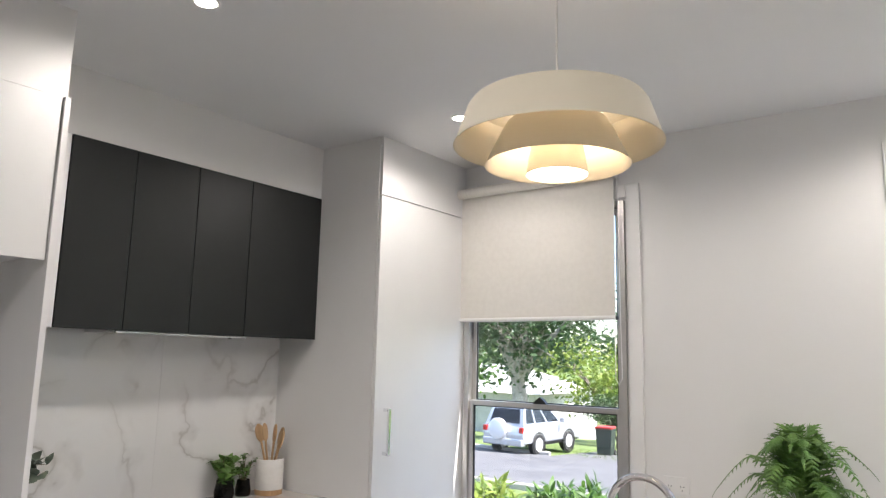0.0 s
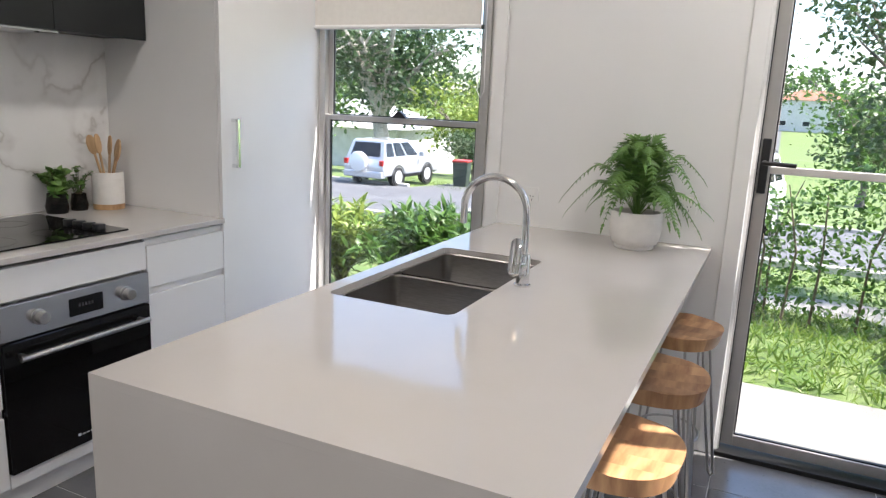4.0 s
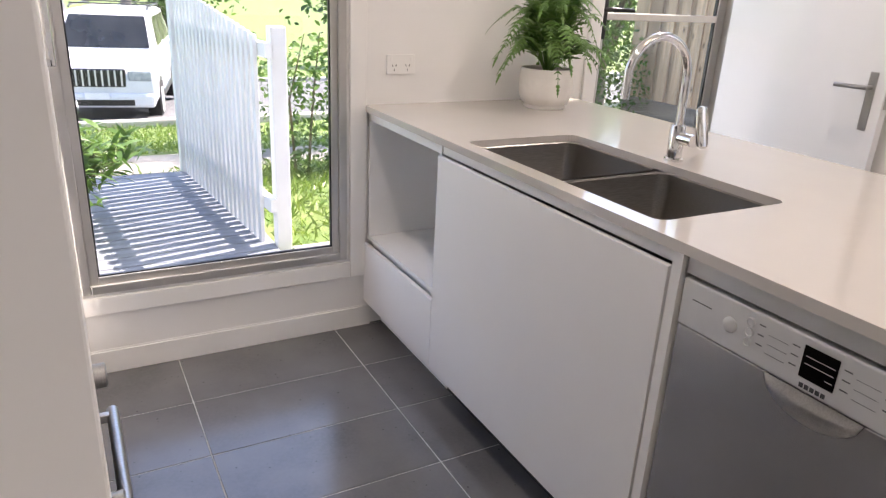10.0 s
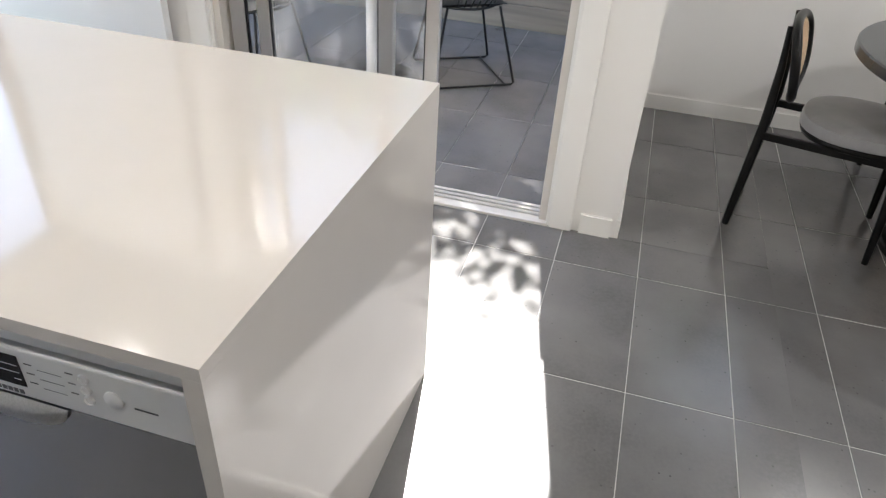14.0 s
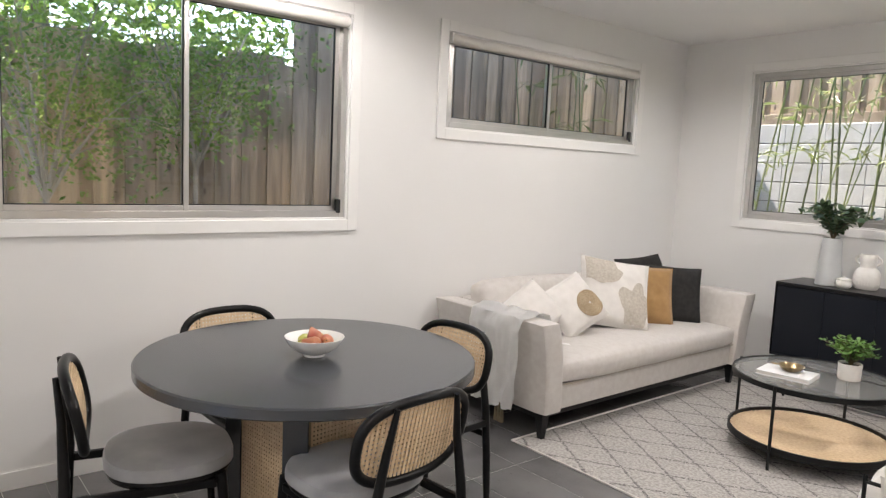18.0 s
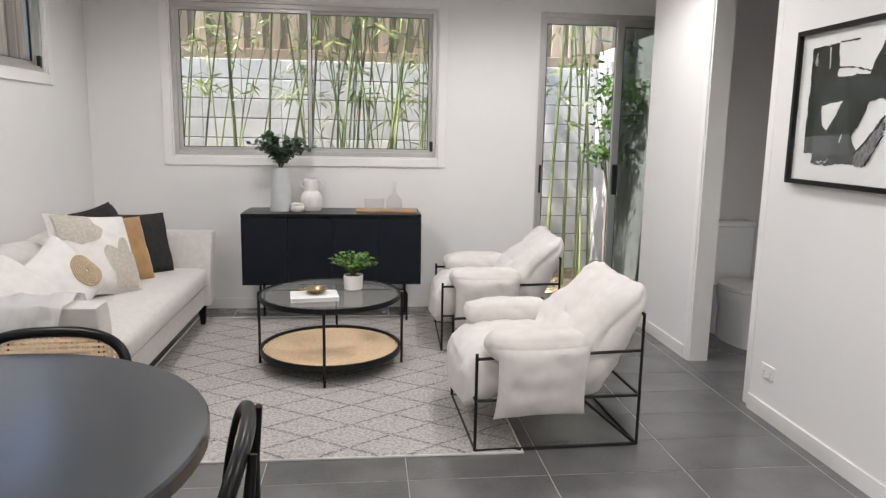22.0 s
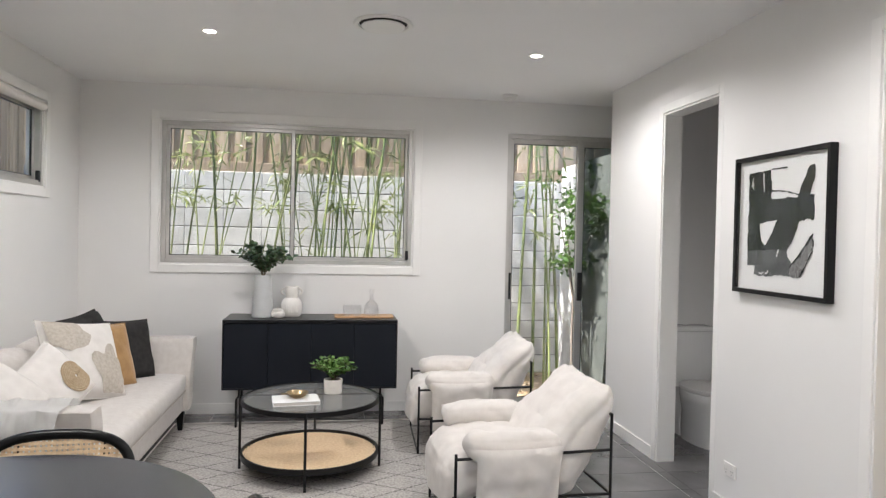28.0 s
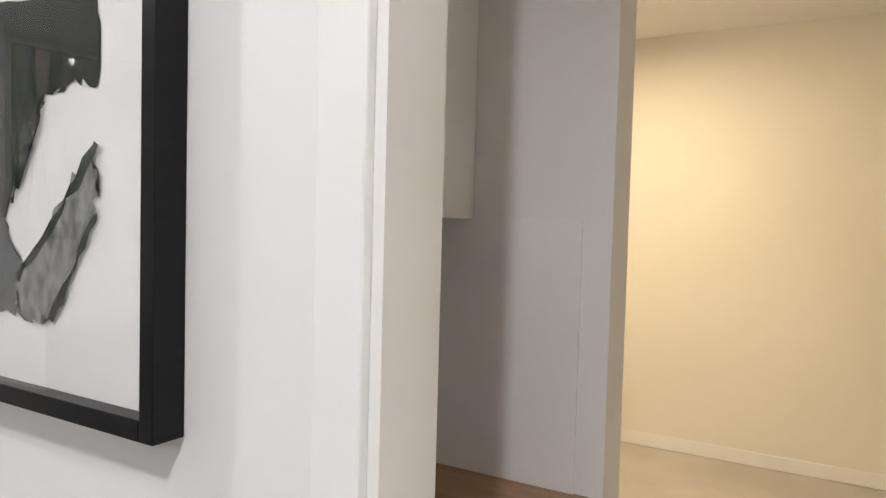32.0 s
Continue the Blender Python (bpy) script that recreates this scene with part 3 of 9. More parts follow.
def window(name, label, axis, at, out, a0, a1, z0, z1, split, lock, upright=True, w=0.035, depth=0.045):
    """An aluminium window: outer frame, two sashes, a catch. split: where the sashes meet."""
    o = (at, (a0 + a1) / 2, z0) if axis == "x" else ((a0 + a1) / 2, at, z0)
    t = tagged(thing(name, label, "window", *o), kind="structure")
    c = at + out * depth
    bars(t, axis, c, a0 + 0.013, a1 - 0.013, z0 + 0.013, z1 - 0.013, w, 0.07, ("frame_jamb", "frame_rail"))
    i0, i1, j0, j1 = a0 + 0.013 + w, a1 - 0.013 - w, z0 + 0.013 + w, z1 - 0.013 - w
    s = 0.026
    if upright:
        sashes = ((i0, split + s / 2, j0, j1, 0.012), (split - s / 2, i1, j0, j1, -0.012))
    else:
        sashes = ((i0, i1, split - s / 2, j1, 0.012), (i0, i1, j0, split + s / 2, -0.012))
    for b0, b1, c0, c1, off in sashes:
        q = new("sash")
        q.parent = t
        bars(q, axis, c + out * off, b0, b1, c0, c1, s, 0.022, ("sash_stile", "sash_rail"), bevel=0.002)
        bars(q, axis, c + out * off, b0 + s, b1 - s, c0 + s, c1 - s, 0.005, 0.012, ("gasket", "gasket"), mat="black", bevel=0)
        pane(q, axis, c + out * off, b0 + s, b1 - s, c0 + s, c1 - s)
    return t


window("window_kitchen", "double-hung silver aluminium window with clear glass", "y", YN, 1, *KWIN, 1.345, None, upright=False, w=0.03, depth=0.02)
window("window_dining", "sliding silver aluminium window with clear glass", "x", XD, 1, *DWIN, -0.195, None)
window("window_high", "wide high sliding silver aluminium window", "x", XD, 1, *HWIN, -2.78, None)
window("window_courtyard", "wide sliding silver aluminium window onto the bamboo", "y", YS, -1, *BWIN, 1.96, None)

# ---- kitchen ----
def marble():
    m = material("white_marble_panel", (0.80, 0.79, 0.77), 0.10)
    n, l = m.node_tree.nodes, m.node_tree.links
    b = n["Principled BSDF"]
    tc = n.new("ShaderNodeTexCoord")
    big = n.new("ShaderNodeTexNoise")
    big.inputs["Scale"].default_value, big.inputs["Detail"].default_value = 1.6, 5
    l.new(tc.outputs["Object"], big.inputs["Vector"])
    mixv = n.new("ShaderNodeVectorMath")
    mixv.operation = "MULTIPLY_ADD"
    mixv.inputs[1].default_value = (0.9, 0.9, 0.9)
    l.new(big.outputs["Color"], mixv.inputs[0])
    l.new(tc.outputs["Object"], mixv.inputs[2])
    vein = n.new("ShaderNodeTexNoise")
    vein.inputs["Scale"].default_value, vein.inputs["Detail"].default_value = 1.9, 3
    l.new(mixv.outputs["Vector"], vein.inputs["Vector"])
    ramp = n.new("ShaderNodeValToRGB")
    e = ramp.color_ramp.elements
    e[0].position, e[0].color = 0.435, (0, 0, 0, 1)
    e[1].position, e[1].color = 0.560, (0, 0, 0, 1)
    for p, v in ((0.485, 0.28), (0.500, 0.75), (0.518, 0.20)):
        k = e.new(p)
        k.color = (v, v, v, 1)
    l.new(vein.outputs["Fac"], ramp.inputs["Fac"])
    cl = n.new("ShaderNodeTexNoise")
    cl.inputs["Scale"].default_value = 2.3
    l.new(tc.outputs["Object"], cl.inputs["Vector"])
    mr = n.new("ShaderNodeMapRange")
    mr.inputs["From Min"].default_value, mr.inputs["From Max"].default_value = 0.34, 0.54
    l.new(cl.outputs["Fac"], mr.inputs["Value"])
    mul = n.new("ShaderNodeMath")
    mul.operation = "MULTIPLY"
    l.new(ramp.outputs["Color"], mul.inputs[0])
    l.new(mr.outputs["Result"], mul.inputs[1])
    c = n.new("ShaderNodeMix")
    c.data_type = "RGBA"
    c.inputs[6].default_value, c.inputs[7].default_value = (0.80, 0.79, 0.775, 1), (0.43, 0.40, 0.37, 1)
    l.new(mul.outputs["Value"], c.inputs[0])
    l.new(c.outputs[2], b.inputs["Base Color"])
    return m


M["marble"] = marble()
XB = -0.745       # front edge of the west bench
Y0, Y1, Y2, Y3 = 1.468, 1.951, 2.549, 2.973


def drawer_unit(y0, y1, heights, x=XB - 0.012):
    t = thing("drawer_unit", "white handleless drawer unit under the stone bench", "cabinet", (XK + x) / 2, (y0 + y1) / 2, 0, group="base cabinets")
    wpart("carcass", box(XK, x - 0.02, y0, y1, 0.1, 0.86), M["cabinet"], t)
    wpart("finger_rail", box(x - 0.035, x - 0.021, y0, y1, 0.845, 0.878), M["cabinet"], t)
    for z0, z1 in heights:
        wpart("drawer_front", box(x - 0.018, x, y0 + 0.0015, y1 - 0.0015, z0, z1, 0.0015), M["cabinet"], t)
        wpart("finger_channel", box(x - 0.0195, x - 0.012, y0, y1, z1 + 0.012, z1 + 0.028), M["cabinet"], t)
    wpart("kickboard", box(x - 0.075, x - 0.06, y0, y1, 0.0005, 0.1), M["cabinet"], t)
    return t


H3 = ((0.672, 0.842), (0.395, 0.642), (0.108, 0.365))
drawer_unit(Y0, Y1 - 0.002, H3)
drawer_unit(Y2 + 0.002, Y3, H3)

# oven in its housing
t = thing("oven", "built-in steel and black glass electric oven", "oven", -1.05, 2.25, 0.1)
xf = XB - 0.014
wpart("housing", box(XK, xf - 0.03, Y1, Y2, 0.1, 0.86), M["cabinet"], t)
wpart("filler_panel", box(xf - 0.02, xf, Y1 + 0.001, Y2 - 0.001, 0.752, 0.862, 0.0015), M["cabinet"], t, "white panel above the oven")
wpart("lower_panel", box(xf - 0.02, xf, Y1 + 0.001, Y2 - 0.001, 0.102, 0.150, 0.0015), M["cabinet"], t)
panel = wpart("control_panel", box(xf - 0.02, xf + 0.012, Y1 + 0.003, Y2 - 0.003, 0.622, 0.742, 0.002), M["steel_panel"], t)
wpart("display", box(xf + 0.0122, xf + 0.014, 2.20, 2.335, 0.648, 0.712), M["black_glass"], panel)
for i in range(5):
    wpart("digit", box(xf + 0.0141, xf + 0.0146, 2.235 + i * 0.013, 2.243 + i * 0.013, 0.678, 0.690), M["ink"], panel)
for y in (2.085, 2.435):
    k = wpart("knob", lathe([(0.0, 0.0), (0.027, 0.0), (0.027, 0.008), (0.021, 0.010), (0.021, 0.034), (0.018, 0.037), (0, 0.037)], 28), M["steel"], panel, smooth=True)
    k.matrix_basis = pose(xf + 0.012 - t.location.x, y - t.location.y, 0.682 - t.location.z, 0, 90, 0)
    k.data.transform(Matrix.Translation(t.location))
door = wpart("door", box(xf - 0.02, xf + 0.012, Y1 + 0.003, Y2 - 0.003, 0.155, 0.614, 0.003), M["black_glass"], t)
bm = tube([(xf + 0.05, Y1 + 0.04, 0.565), (xf + 0.05, Y2 - 0.04, 0.565)], 0.0105, 12)
for y in (Y1 + 0.06, Y2 - 0.06):
    box(xf + 0.010, xf + 0.05, y - 0.008, y + 0.008, 0.557, 0.573, 0.003, bm=bm)
wpart("door_handle", bm, M["steel"], door, "brushed steel bar handle", smooth=True)
for i, w in enumerate((0.010, 0.006, 0.006, 0.006, 0.006)):
    wpart("maker_mark", box(xf + 0.0121, xf + 0.0124, 2.20 + i * 0.017, 2.212 + i * 0.017, 0.192, 0.192 + w), M["silver_paint"], door)
wpart("kickboard", box(xf - 0.075, xf - 0.06, Y1, Y2, 0.0005, 0.1), M["cabinet"], t)

# bench top
t = thing("bench_top", "pale engineered stone bench top along the wall", "bench top", -1.1, 2.2, 0.86)
wpart("slab", box(XK, XB - 0.0125, Y0, Y3, 0.878, 0.90), M["stone"], t)
wpart("front_edge", box(XB - 0.0124, XB, Y0, Y3, 0.878, 0.90, 0.002), M["stone"], t)
# marble splashback
t = thing("splashback", "white marble-look splashback panel with grey veins", "splashback", XK, 2.2, 0.9)
wpart("panel", box(XK + 0.001, XK + 0.01, Y0, 2.30, 0.9005, 1.66), M["marble"], t)
wpart("panel", box(XK + 0.001, XK + 0.01, 2.301, Y3, 0.9005, 1.66), M["marble"], t)

# hob
t = thing("hob", "black glass ceramic hob with four knobs", "hob", -1.1, 2.22, 0.90)
wpart("glass_top", merge(bmesh.new(), prism(rounded(0.55, 0.63, 0.012), 0.9005, 0.907, 0.002), Matrix.Translation((-1.105, 2.225, 0))), M["black_glass"], t)
for i in range(4):
    bm = prism(rounded(0.036, 0.042, 0.010, 4), 0.9072, 0.935, 0.004)
    wpart("knob", merge(bmesh.new(), bm, Matrix.Translation((-1.043 + 0.055 * i, 2.44, 0))), M["black"], t, smooth=True)
for x, y, r in ((-1.24, 2.06, 0.09), (-0.98, 2.06, 0.105), (-1.24, 2.32, 0.07), (-0.98, 2.32, 0.07)):
    bm = tube(arc(x, y, r, 0, 352, 44, 0.9070), 0.0004, 4, closed=True)
    wpart("heat_ring", bm, M["black_glass"], t)

# dark overhead cupboards
yc = [1.688, 1.951, 2.243, 2.530, 2.972]
for a, b in zip(yc, yc[1:]):
    t = thing("overhead_cupboard", "charcoal matt handleless overhead cupboard", "cabinet", -1.3, (a + b) / 2, 1.655, group="overhead cupboards")
    wpart("carcass", box(XK, -1.20, a, b, 1.665, 2.385), M["dark_cabinet"], t)
    wpart("door", box(-1.197, -1.178, a + 0.0015, b - 0.0015, 1.655, 2.388, 0.0015), M["dark_cabinet"], t)
t = thing("rangehood", "slim slide-out rangehood under the dark cupboards", "rangehood", -1.3, 2.25, 1.64)
wpart("body", box(XK + 0.02, -1.205, 1.93, 2.55, 1.648, 1.664), M["silver_paint"], t)
wpart("front_strip", box(-1.204, -1.182, 1.93, 2.55, 1.644, 1.654, 0.002), M["steel_panel"], t)
wpart("switch", box(-1.2, -1.19, 2.46, 2.475, 1.640, 1.6438), M["black"], t)
tagged(part("bulkhead", box(XK, -1.185, 1.468, 2.972, 2.390, ZC), M["wall"]), "white painted bulkhead over the cupboards", "bulkhead", kind="structure")
t = thing("cupboard_end_panel", "white filler panel beside the dark cupboards", "cabinet", -1.3, 1.58, 1.655)
wpart("panel", box(XK, -1.181, 1.469, 1.686, 1.655, 2.388, 0.001), M["cabinet"], t)

# pantry and tall panel with the cupboard over the fridge space
t = thing("pantry", "tall white pantry cupboard with a chrome handle", "cabinet", -1.1, 3.3, 0)
wpart("carcass", box(XK, -0.777, Y3, YN, 0.1, ZC - 0.0005), M["cabinet"], t)
door = wpart("door", box(-0.775, -0.757, Y3 + 0.002, YN - 0.004, 0.1, 2.36, 0.0015), M["cabinet"], t)
wpart("top_panel", box(-0.775, -0.757, Y3 + 0.002, YN - 0.004, 2.364, ZC - 0.001, 0.0015), M["cabinet"], t)
wpart("kickboard", box(-0.84, -0.82, Y3, YN, 0.0005, 0.1), M["cabinet"], t)


def bow_handle(x, y, z0, z1, parent, nx=1, ny=0, w=0.012):
    """A flat chrome bow handle standing off a door."""
    bm = bmesh.new()
    d = 0.032
    px, py = (w / 2, w / 2)
    for z in (z0, z1 - w):
        box(min(x, x + nx * d) - (0 if nx else px), max(x, x + nx * d) + (0 if nx else px), min(y, y + ny * d) - (0 if ny else py), max(y, y + ny * d) + (0 if ny else py), z, z + w, 0.002, bm=bm)
    a, b = x + nx * d, y + ny * d
    box(a - (0.006 if nx else px), a + (0.006 if nx else px), b - (0.006 if ny else py), b + (0.006 if ny else py), z0, z1, 0.002, bm=bm)
    return wpart("handle", bm, M["chrome"], parent, "chrome bow handle")


bow_handle(-0.757, 3.045, 1.12, 1.335, door, w=0.016)
t = thing("fridge_surround", "white panel and cupboard round an empty fridge space", "cabinet", -1.1, 1.0, 0)
wpart("tall_panel", box(XK, -0.72, 1.450, 1.4675, 0.0005, 2.36, 0.001), M["cabinet"], t)
wpart("cupboard_body", box(XK, -0.752, YR + 0.002, 1.449, 1.855, 2.36), M["cabinet"], t)
wpart("cupboard_door", box(-0.750, -0.732, YR + 0.003, 0.948, 1.84, 2.357, 0.0015), M["cabinet"], t)
wpart("cupboard_door", box(-0.750, -0.732, 0.951, 1.447, 1.84, 2.357, 0.0015), M["cabinet"], t)
tagged(part("bulkhead_fridge", box(XK, -0.745, YR, Y0 - 0.001, 2.362, ZC), M["wall"]), "white painted bulkhead over the fridge cupboard", "bulkhead", kind="structure")

# ---- peninsula ----
PX0, PX1, PY0 = 0.264, 1.225, 1.505


def slab_with_hole(x0, x1, y0, y1, z0, z1, hole):
    """A plate with one rounded opening."""
    bm = bmesh.new()
    loops = []
    for pts in ([(x0, y0), (x1, y0), (x1, y1), (x0, y1)], hole):
        vs = [bm.verts.new((x, y, z1)) for x, y in pts]
        loops.append([bm.edges.new((a, b)) for a, b in zip(vs, vs[1:] + vs[:1])])
    bmesh.ops.triangle_fill(bm, edges=loops[0] + loops[1], use_beauty=True)
    up = [f for f in bm.faces]
    ext = bmesh.ops.extrude_face_region(bm, geom=up)
    bmesh.ops.translate(bm, verts=[v for v in ext["geom"] if isinstance(v, bmesh.types.BMVert)], vec=(0, 0, z0 - z1))
    bmesh.ops.recalc_face_normals(bm, faces=bm.faces[:])
    return bm


t = thing("stone_island", "pale engineered stone peninsula top with a waterfall end", "bench top", 0.75, 2.6, 0)
hole = [(x + 0.5125, y + 2.6275) for x, y in rounded(0.395, 0.785, 0.03, 5)]
wpart("slab", slab_with_hole(PX0, PX1, PY0, YN, 0.878, 0.90, hole), M["stone"], t)
wpart("waterfall_end", box(PX0, PX1, PY0, PY0 + 0.028, 0.0005, 0.8778), M["stone"], t)

t = thing("sink", "double-bowl brushed steel undermount sink", "sink", 0.51, 2.63, 0.68)
for y0, y1 in ((2.240, 2.612), (2.640, 3.014)):
    bm = bmesh.new()
    rings = []
    for k, (grow, z) in enumerate(((0.004, 0.8785), (0.0, 0.875), (-0.008, 0.72), (-0.03, 0.695), (-0.10, 0.688))):
        w, d = 0.385 + 2 * grow, (y1 - y0) + 2 * grow
        rings.append([bm.verts.new((0.5125 + x, (y0 + y1) / 2 + y, z)) for x, y in rounded(w, d, max(0.035 + grow, 0.02), 5)])
    for a, b in zip(rings, rings[1:]):
        for i in range(len(a)):
            bm.faces.new((a[i], b[i], b[(i + 1) % len(a)], a[(i + 1) % len(a)]))
    bm.faces.new(rings[-1])
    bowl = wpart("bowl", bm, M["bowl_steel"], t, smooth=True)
    wpart("drain", merge(bmesh.new(), lathe([(0, 0), (0.036, 0), (0.042, 0.003), (0.045, 0.001)], 24), Matrix.Translation((0.5125, (y0 + y1) / 2, 0.689))), M["chrome"], bowl, smooth=True)
wpart("divider", box(0.322, 0.703, 2.6125, 2.6395, 0.868, 0.874, 0.003), M["steel"], t)
wpart("rim", slab_with_hole(0.29, 0.735, 2.21, 3.045, 0.868, 0.8775, hole), M["steel"], t)

t = thing("tap", "chrome gooseneck mixer tap on the peninsula", "tap", 0.762, 2.640, 0.90)
pts = [(0.762, 2.640, 0.9), (0.762, 2.640, 1.10)] + [(0.762 - 0.105 + 0.105 * math.cos(radians(a)), 2.640, 1.125 + 0.105 * math.sin(radians(a))) for a in range(0, 176, 12)] + [(0.5535, 2.640, 1.10), (0.5525, 2.640, 1.075)]
wpart("spout", tube(pts, 0.0115, 14), M["chrome"], t, smooth=True)
wpart("base_collar", merge(bmesh.new(), lathe([(0.026, 0), (0.026, 0.006), (0.021, 0.010), (0.021, 0.095), (0.018, 0.10), (0, 0.10)], 24), Matrix.Translation((0.762, 2.640, 0.9))), M["chrome"], t, smooth=True)
wpart("lever_body", tube([(0.762, 2.640, 0.965), (0.762, 2.580, 0.965)], 0.017, 16), M["chrome"], t, smooth=True)
bm = merge(bmesh.new(), prism(rounded(0.038, 0.115, 0.018, 5), -0.005, 0.005, 0.003), pose(0.762, 2.560, 1.005, 78, 0, 0))
wpart("lever", bm, M["chrome"], t, smooth=True)

XF = 0.28        # carcass and dishwasher front on the kitchen side
XP = 0.2655      # door fronts, nearly flush with the stone
t = thing("niche_unit", "white open microwave niche over a drawer", "cabinet", 0.55, 3.4, 0)
y0, y1 = 3.102, YN - 0.003
for b in ((XF, 0.84, y0, y0 + 0.016, 0.372, 0.845), (XF, 0.84, y1 - 0.016, y1, 0.372, 0.845)):
    wpart("side_panel", box(*b), M["cabinet"], t)
wpart("shelf", box(XF + 0.002, 0.84, y0 + 0.0165, y1 - 0.0165, 0.372, 0.388), M["cabinet"], t)
wpart("back_panel", box(0.80, 0.84, y0 + 0.0165, y1 - 0.0165, 0.3885, 0.845), M["cabinet"], t)
wpart("top_rail", box(XF, 0.84, y0, y1, 0.8455, 0.8775), M["cabinet"], t)
wpart("drawer_front", box(XP, XF + 0.001, y0 + 0.001, y1 - 0.001, 0.108, 0.358, 0.0015), M["cabinet"], t)
wpart("carcass", box(XF + 0.02, 0.84, y0, y1, 0.1, 0.371), M["cabinet"], t)
wpart("kickboard", box(0.345, 0.36, y0, y1, 0.0005, 0.1), M["cabinet"], t)
t = thing("sink_cupboard", "wide white handleless cupboard under the sink", "cabinet", 0.55, 2.6, 0)
wpart("carcass", box(XF + 0.02, 0.84, 2.146, 3.1005, 0.1, 0.67), M["cabinet"], t)
wpart("back_panel", box(0.76, 0.84, 2.146, 3.1005, 0.6705, 0.8775), M["cabinet"], t)
wpart("door", box(XP, XF + 0.001, 2.150, 3.099, 0.108, 0.842, 0.0015), M["cabinet"], t)
wpart("finger_rail", box(XF + 0.004, XF + 0.012, 2.146, 3.1005, 0.846, 0.8775), M["cabinet"], t)
wpart("end_panel", box(XP + 0.004, 0.84, 2.122, 2.1455, 0.0005, 0.8775), M["cabinet"], t)
# shade under the doors is put into this kickboard's colour
wpart("kickboard", box(0.345, 0.36, 2.146, 3.1005, 0.0005, 0.1), M["recess_shade"], t)

# dishwasher
t = thing("dishwasher", "stainless steel dishwasher with a printed control panel", "dishwasher", 0.55, 1.835, 0)
a, b = 1.5355, 2.118
wpart("body", box(XF + 0.03, 0.83, a, b, 0.06, 0.84), M["silver_paint"], t)
wpart("top_strip", box(XF + 0.002, XF + 0.03, a, b, 0.8395, 0.8775), M["silver_paint"], t)
wpart("top_seal", box(XF + 0.012, XF + 0.03, a + 0.002, b - 0.002, 0.8335, 0.839), M["black"], t)
panel = wpart("control_panel", box(XF - 0.004, XF + 0.03, a + 0.002, b - 0.002, 0.738, 0.833, 0.004), M["silver_paint"], t)
wpart("door", box(XF - 0.002, XF + 0.03, a + 0.002, b - 0.002, 0.135, 0.7375, 0.003), M["steel_panel"], t)
wpart("lower_trim", box(XF + 0.004, XF + 0.03, a + 0.002, b - 0.002, 0.126, 0.1345), M["silver_paint"], t)
wpart("kickplate", box(XF + 0.010, XF + 0.03, a + 0.002, b - 0.002, 0.012, 0.124, 0.002), M["steel_panel"], t)
wpart("floor_seal", box(XF - 0.002, XF + 0.03, a + 0.002, b - 0.002, 0.0005, 0.0075), M["silver_paint"], t)
cy = (a + b) / 2
xs = XF - 0.004
wpart("display", box(xs - 0.0012, xs, cy - 0.030, cy + 0.030, 0.762, 0.818), M["black_glass"], panel)
for i, w in enumerate((0.012, 0.05, 0.05)):
    wpart("display_line", box(xs - 0.0016, xs - 0.0013, cy - 0.026, cy - 0.026 + w, 0.774 + 0.013 * i, 0.7752 + 0.013 * i), M["silver_paint"], panel)
for sgn in (1, -1):
    for r in range(3):
        k = wpart("button", lathe([(0, 0.002), (0.006, 0.002), (0.0066, 0.004), (0.0076, 0.004), (0.0084, 0)], 18), M["silver_paint"], panel, smooth=True)
        k.data.transform(Matrix.Translation(t.location))
        k.matrix_basis = pose(xs - t.location.x, cy + sgn * 0.132 - t.location.y, 0.772 + 0.019 * r - t.location.z, 0, -90, 0)
        wpart("printed_box", box(xs - 0.0004, xs, cy + sgn * 0.058, cy + sgn * 0.096, 0.768 + 0.017 * r, 0.7686 + 0.017 * r), M["ink"], panel)
        wpart("printed_word", box(xs - 0.0004, xs, cy + sgn * 0.104, cy + sgn * 0.116, 0.776 + 0.018 * r, 0.778 + 0.018 * r), M["ink"], panel)
        wpart("printed_word", box(xs - 0.0004, xs, cy + sgn * 0.038, cy + sgn * 0.051, 0.773 + 0.017 * r, 0.775 + 0.017 * r), M["ink"], panel)
    k = wpart("round_switch", lathe([(0, 0), (0.0145, 0), (0.0145, 0.002), (0.012, 0.004), (0, 0.004)], 24), M["silver_paint"], panel, smooth=True)
    k.data.transform(Matrix.Translation(t.location))
    k.matrix_basis = pose(xs - t.location.x, cy + sgn * 0.172 - t.location.y, 0.786 - t.location.z, 0, -90, 0)
wpart("model_mark", box(xs - 0.0004, xs, a + 0.055, a + 0.090, 0.779, 0.782), M["ink"], panel)
wpart("maker_mark", box(xs - 0.0004, xs, b - 0.075, b - 0.030, 0.796, 0.798), M["ink"], panel)
for i in range(5):
    wpart("maker_mark", box(xs - 0.0004, xs, cy - 0.020 + 0.0095 * i, cy - 0.0125 + 0.0095 * i, 0.7445, 0.7525), M["ink"], panel)
bm = bmesh.new()
n = 20
for i in range(n + 1):
    u = -1 + 2 * i / n
    d = 0.052 * (1 - u * u) ** 0.5
    for j in range(5):
        s = j / 4
        bm.verts.new((xs - 0.0015 - 0.012 * math.sin(math.pi * s) * (1 - u * u) ** 0.5, cy + 0.088 * u, 0.7378 - d * s))
bm.verts.ensure_lookup_table()
for i in range(n):
    for j in range(4):
        q = [bm.verts[i * 5 + j], bm.verts[i * 5 + j + 1], bm.verts[(i + 1) * 5 + j + 1], bm.verts[(i + 1) * 5 + j]]
        bm.faces.new(q)
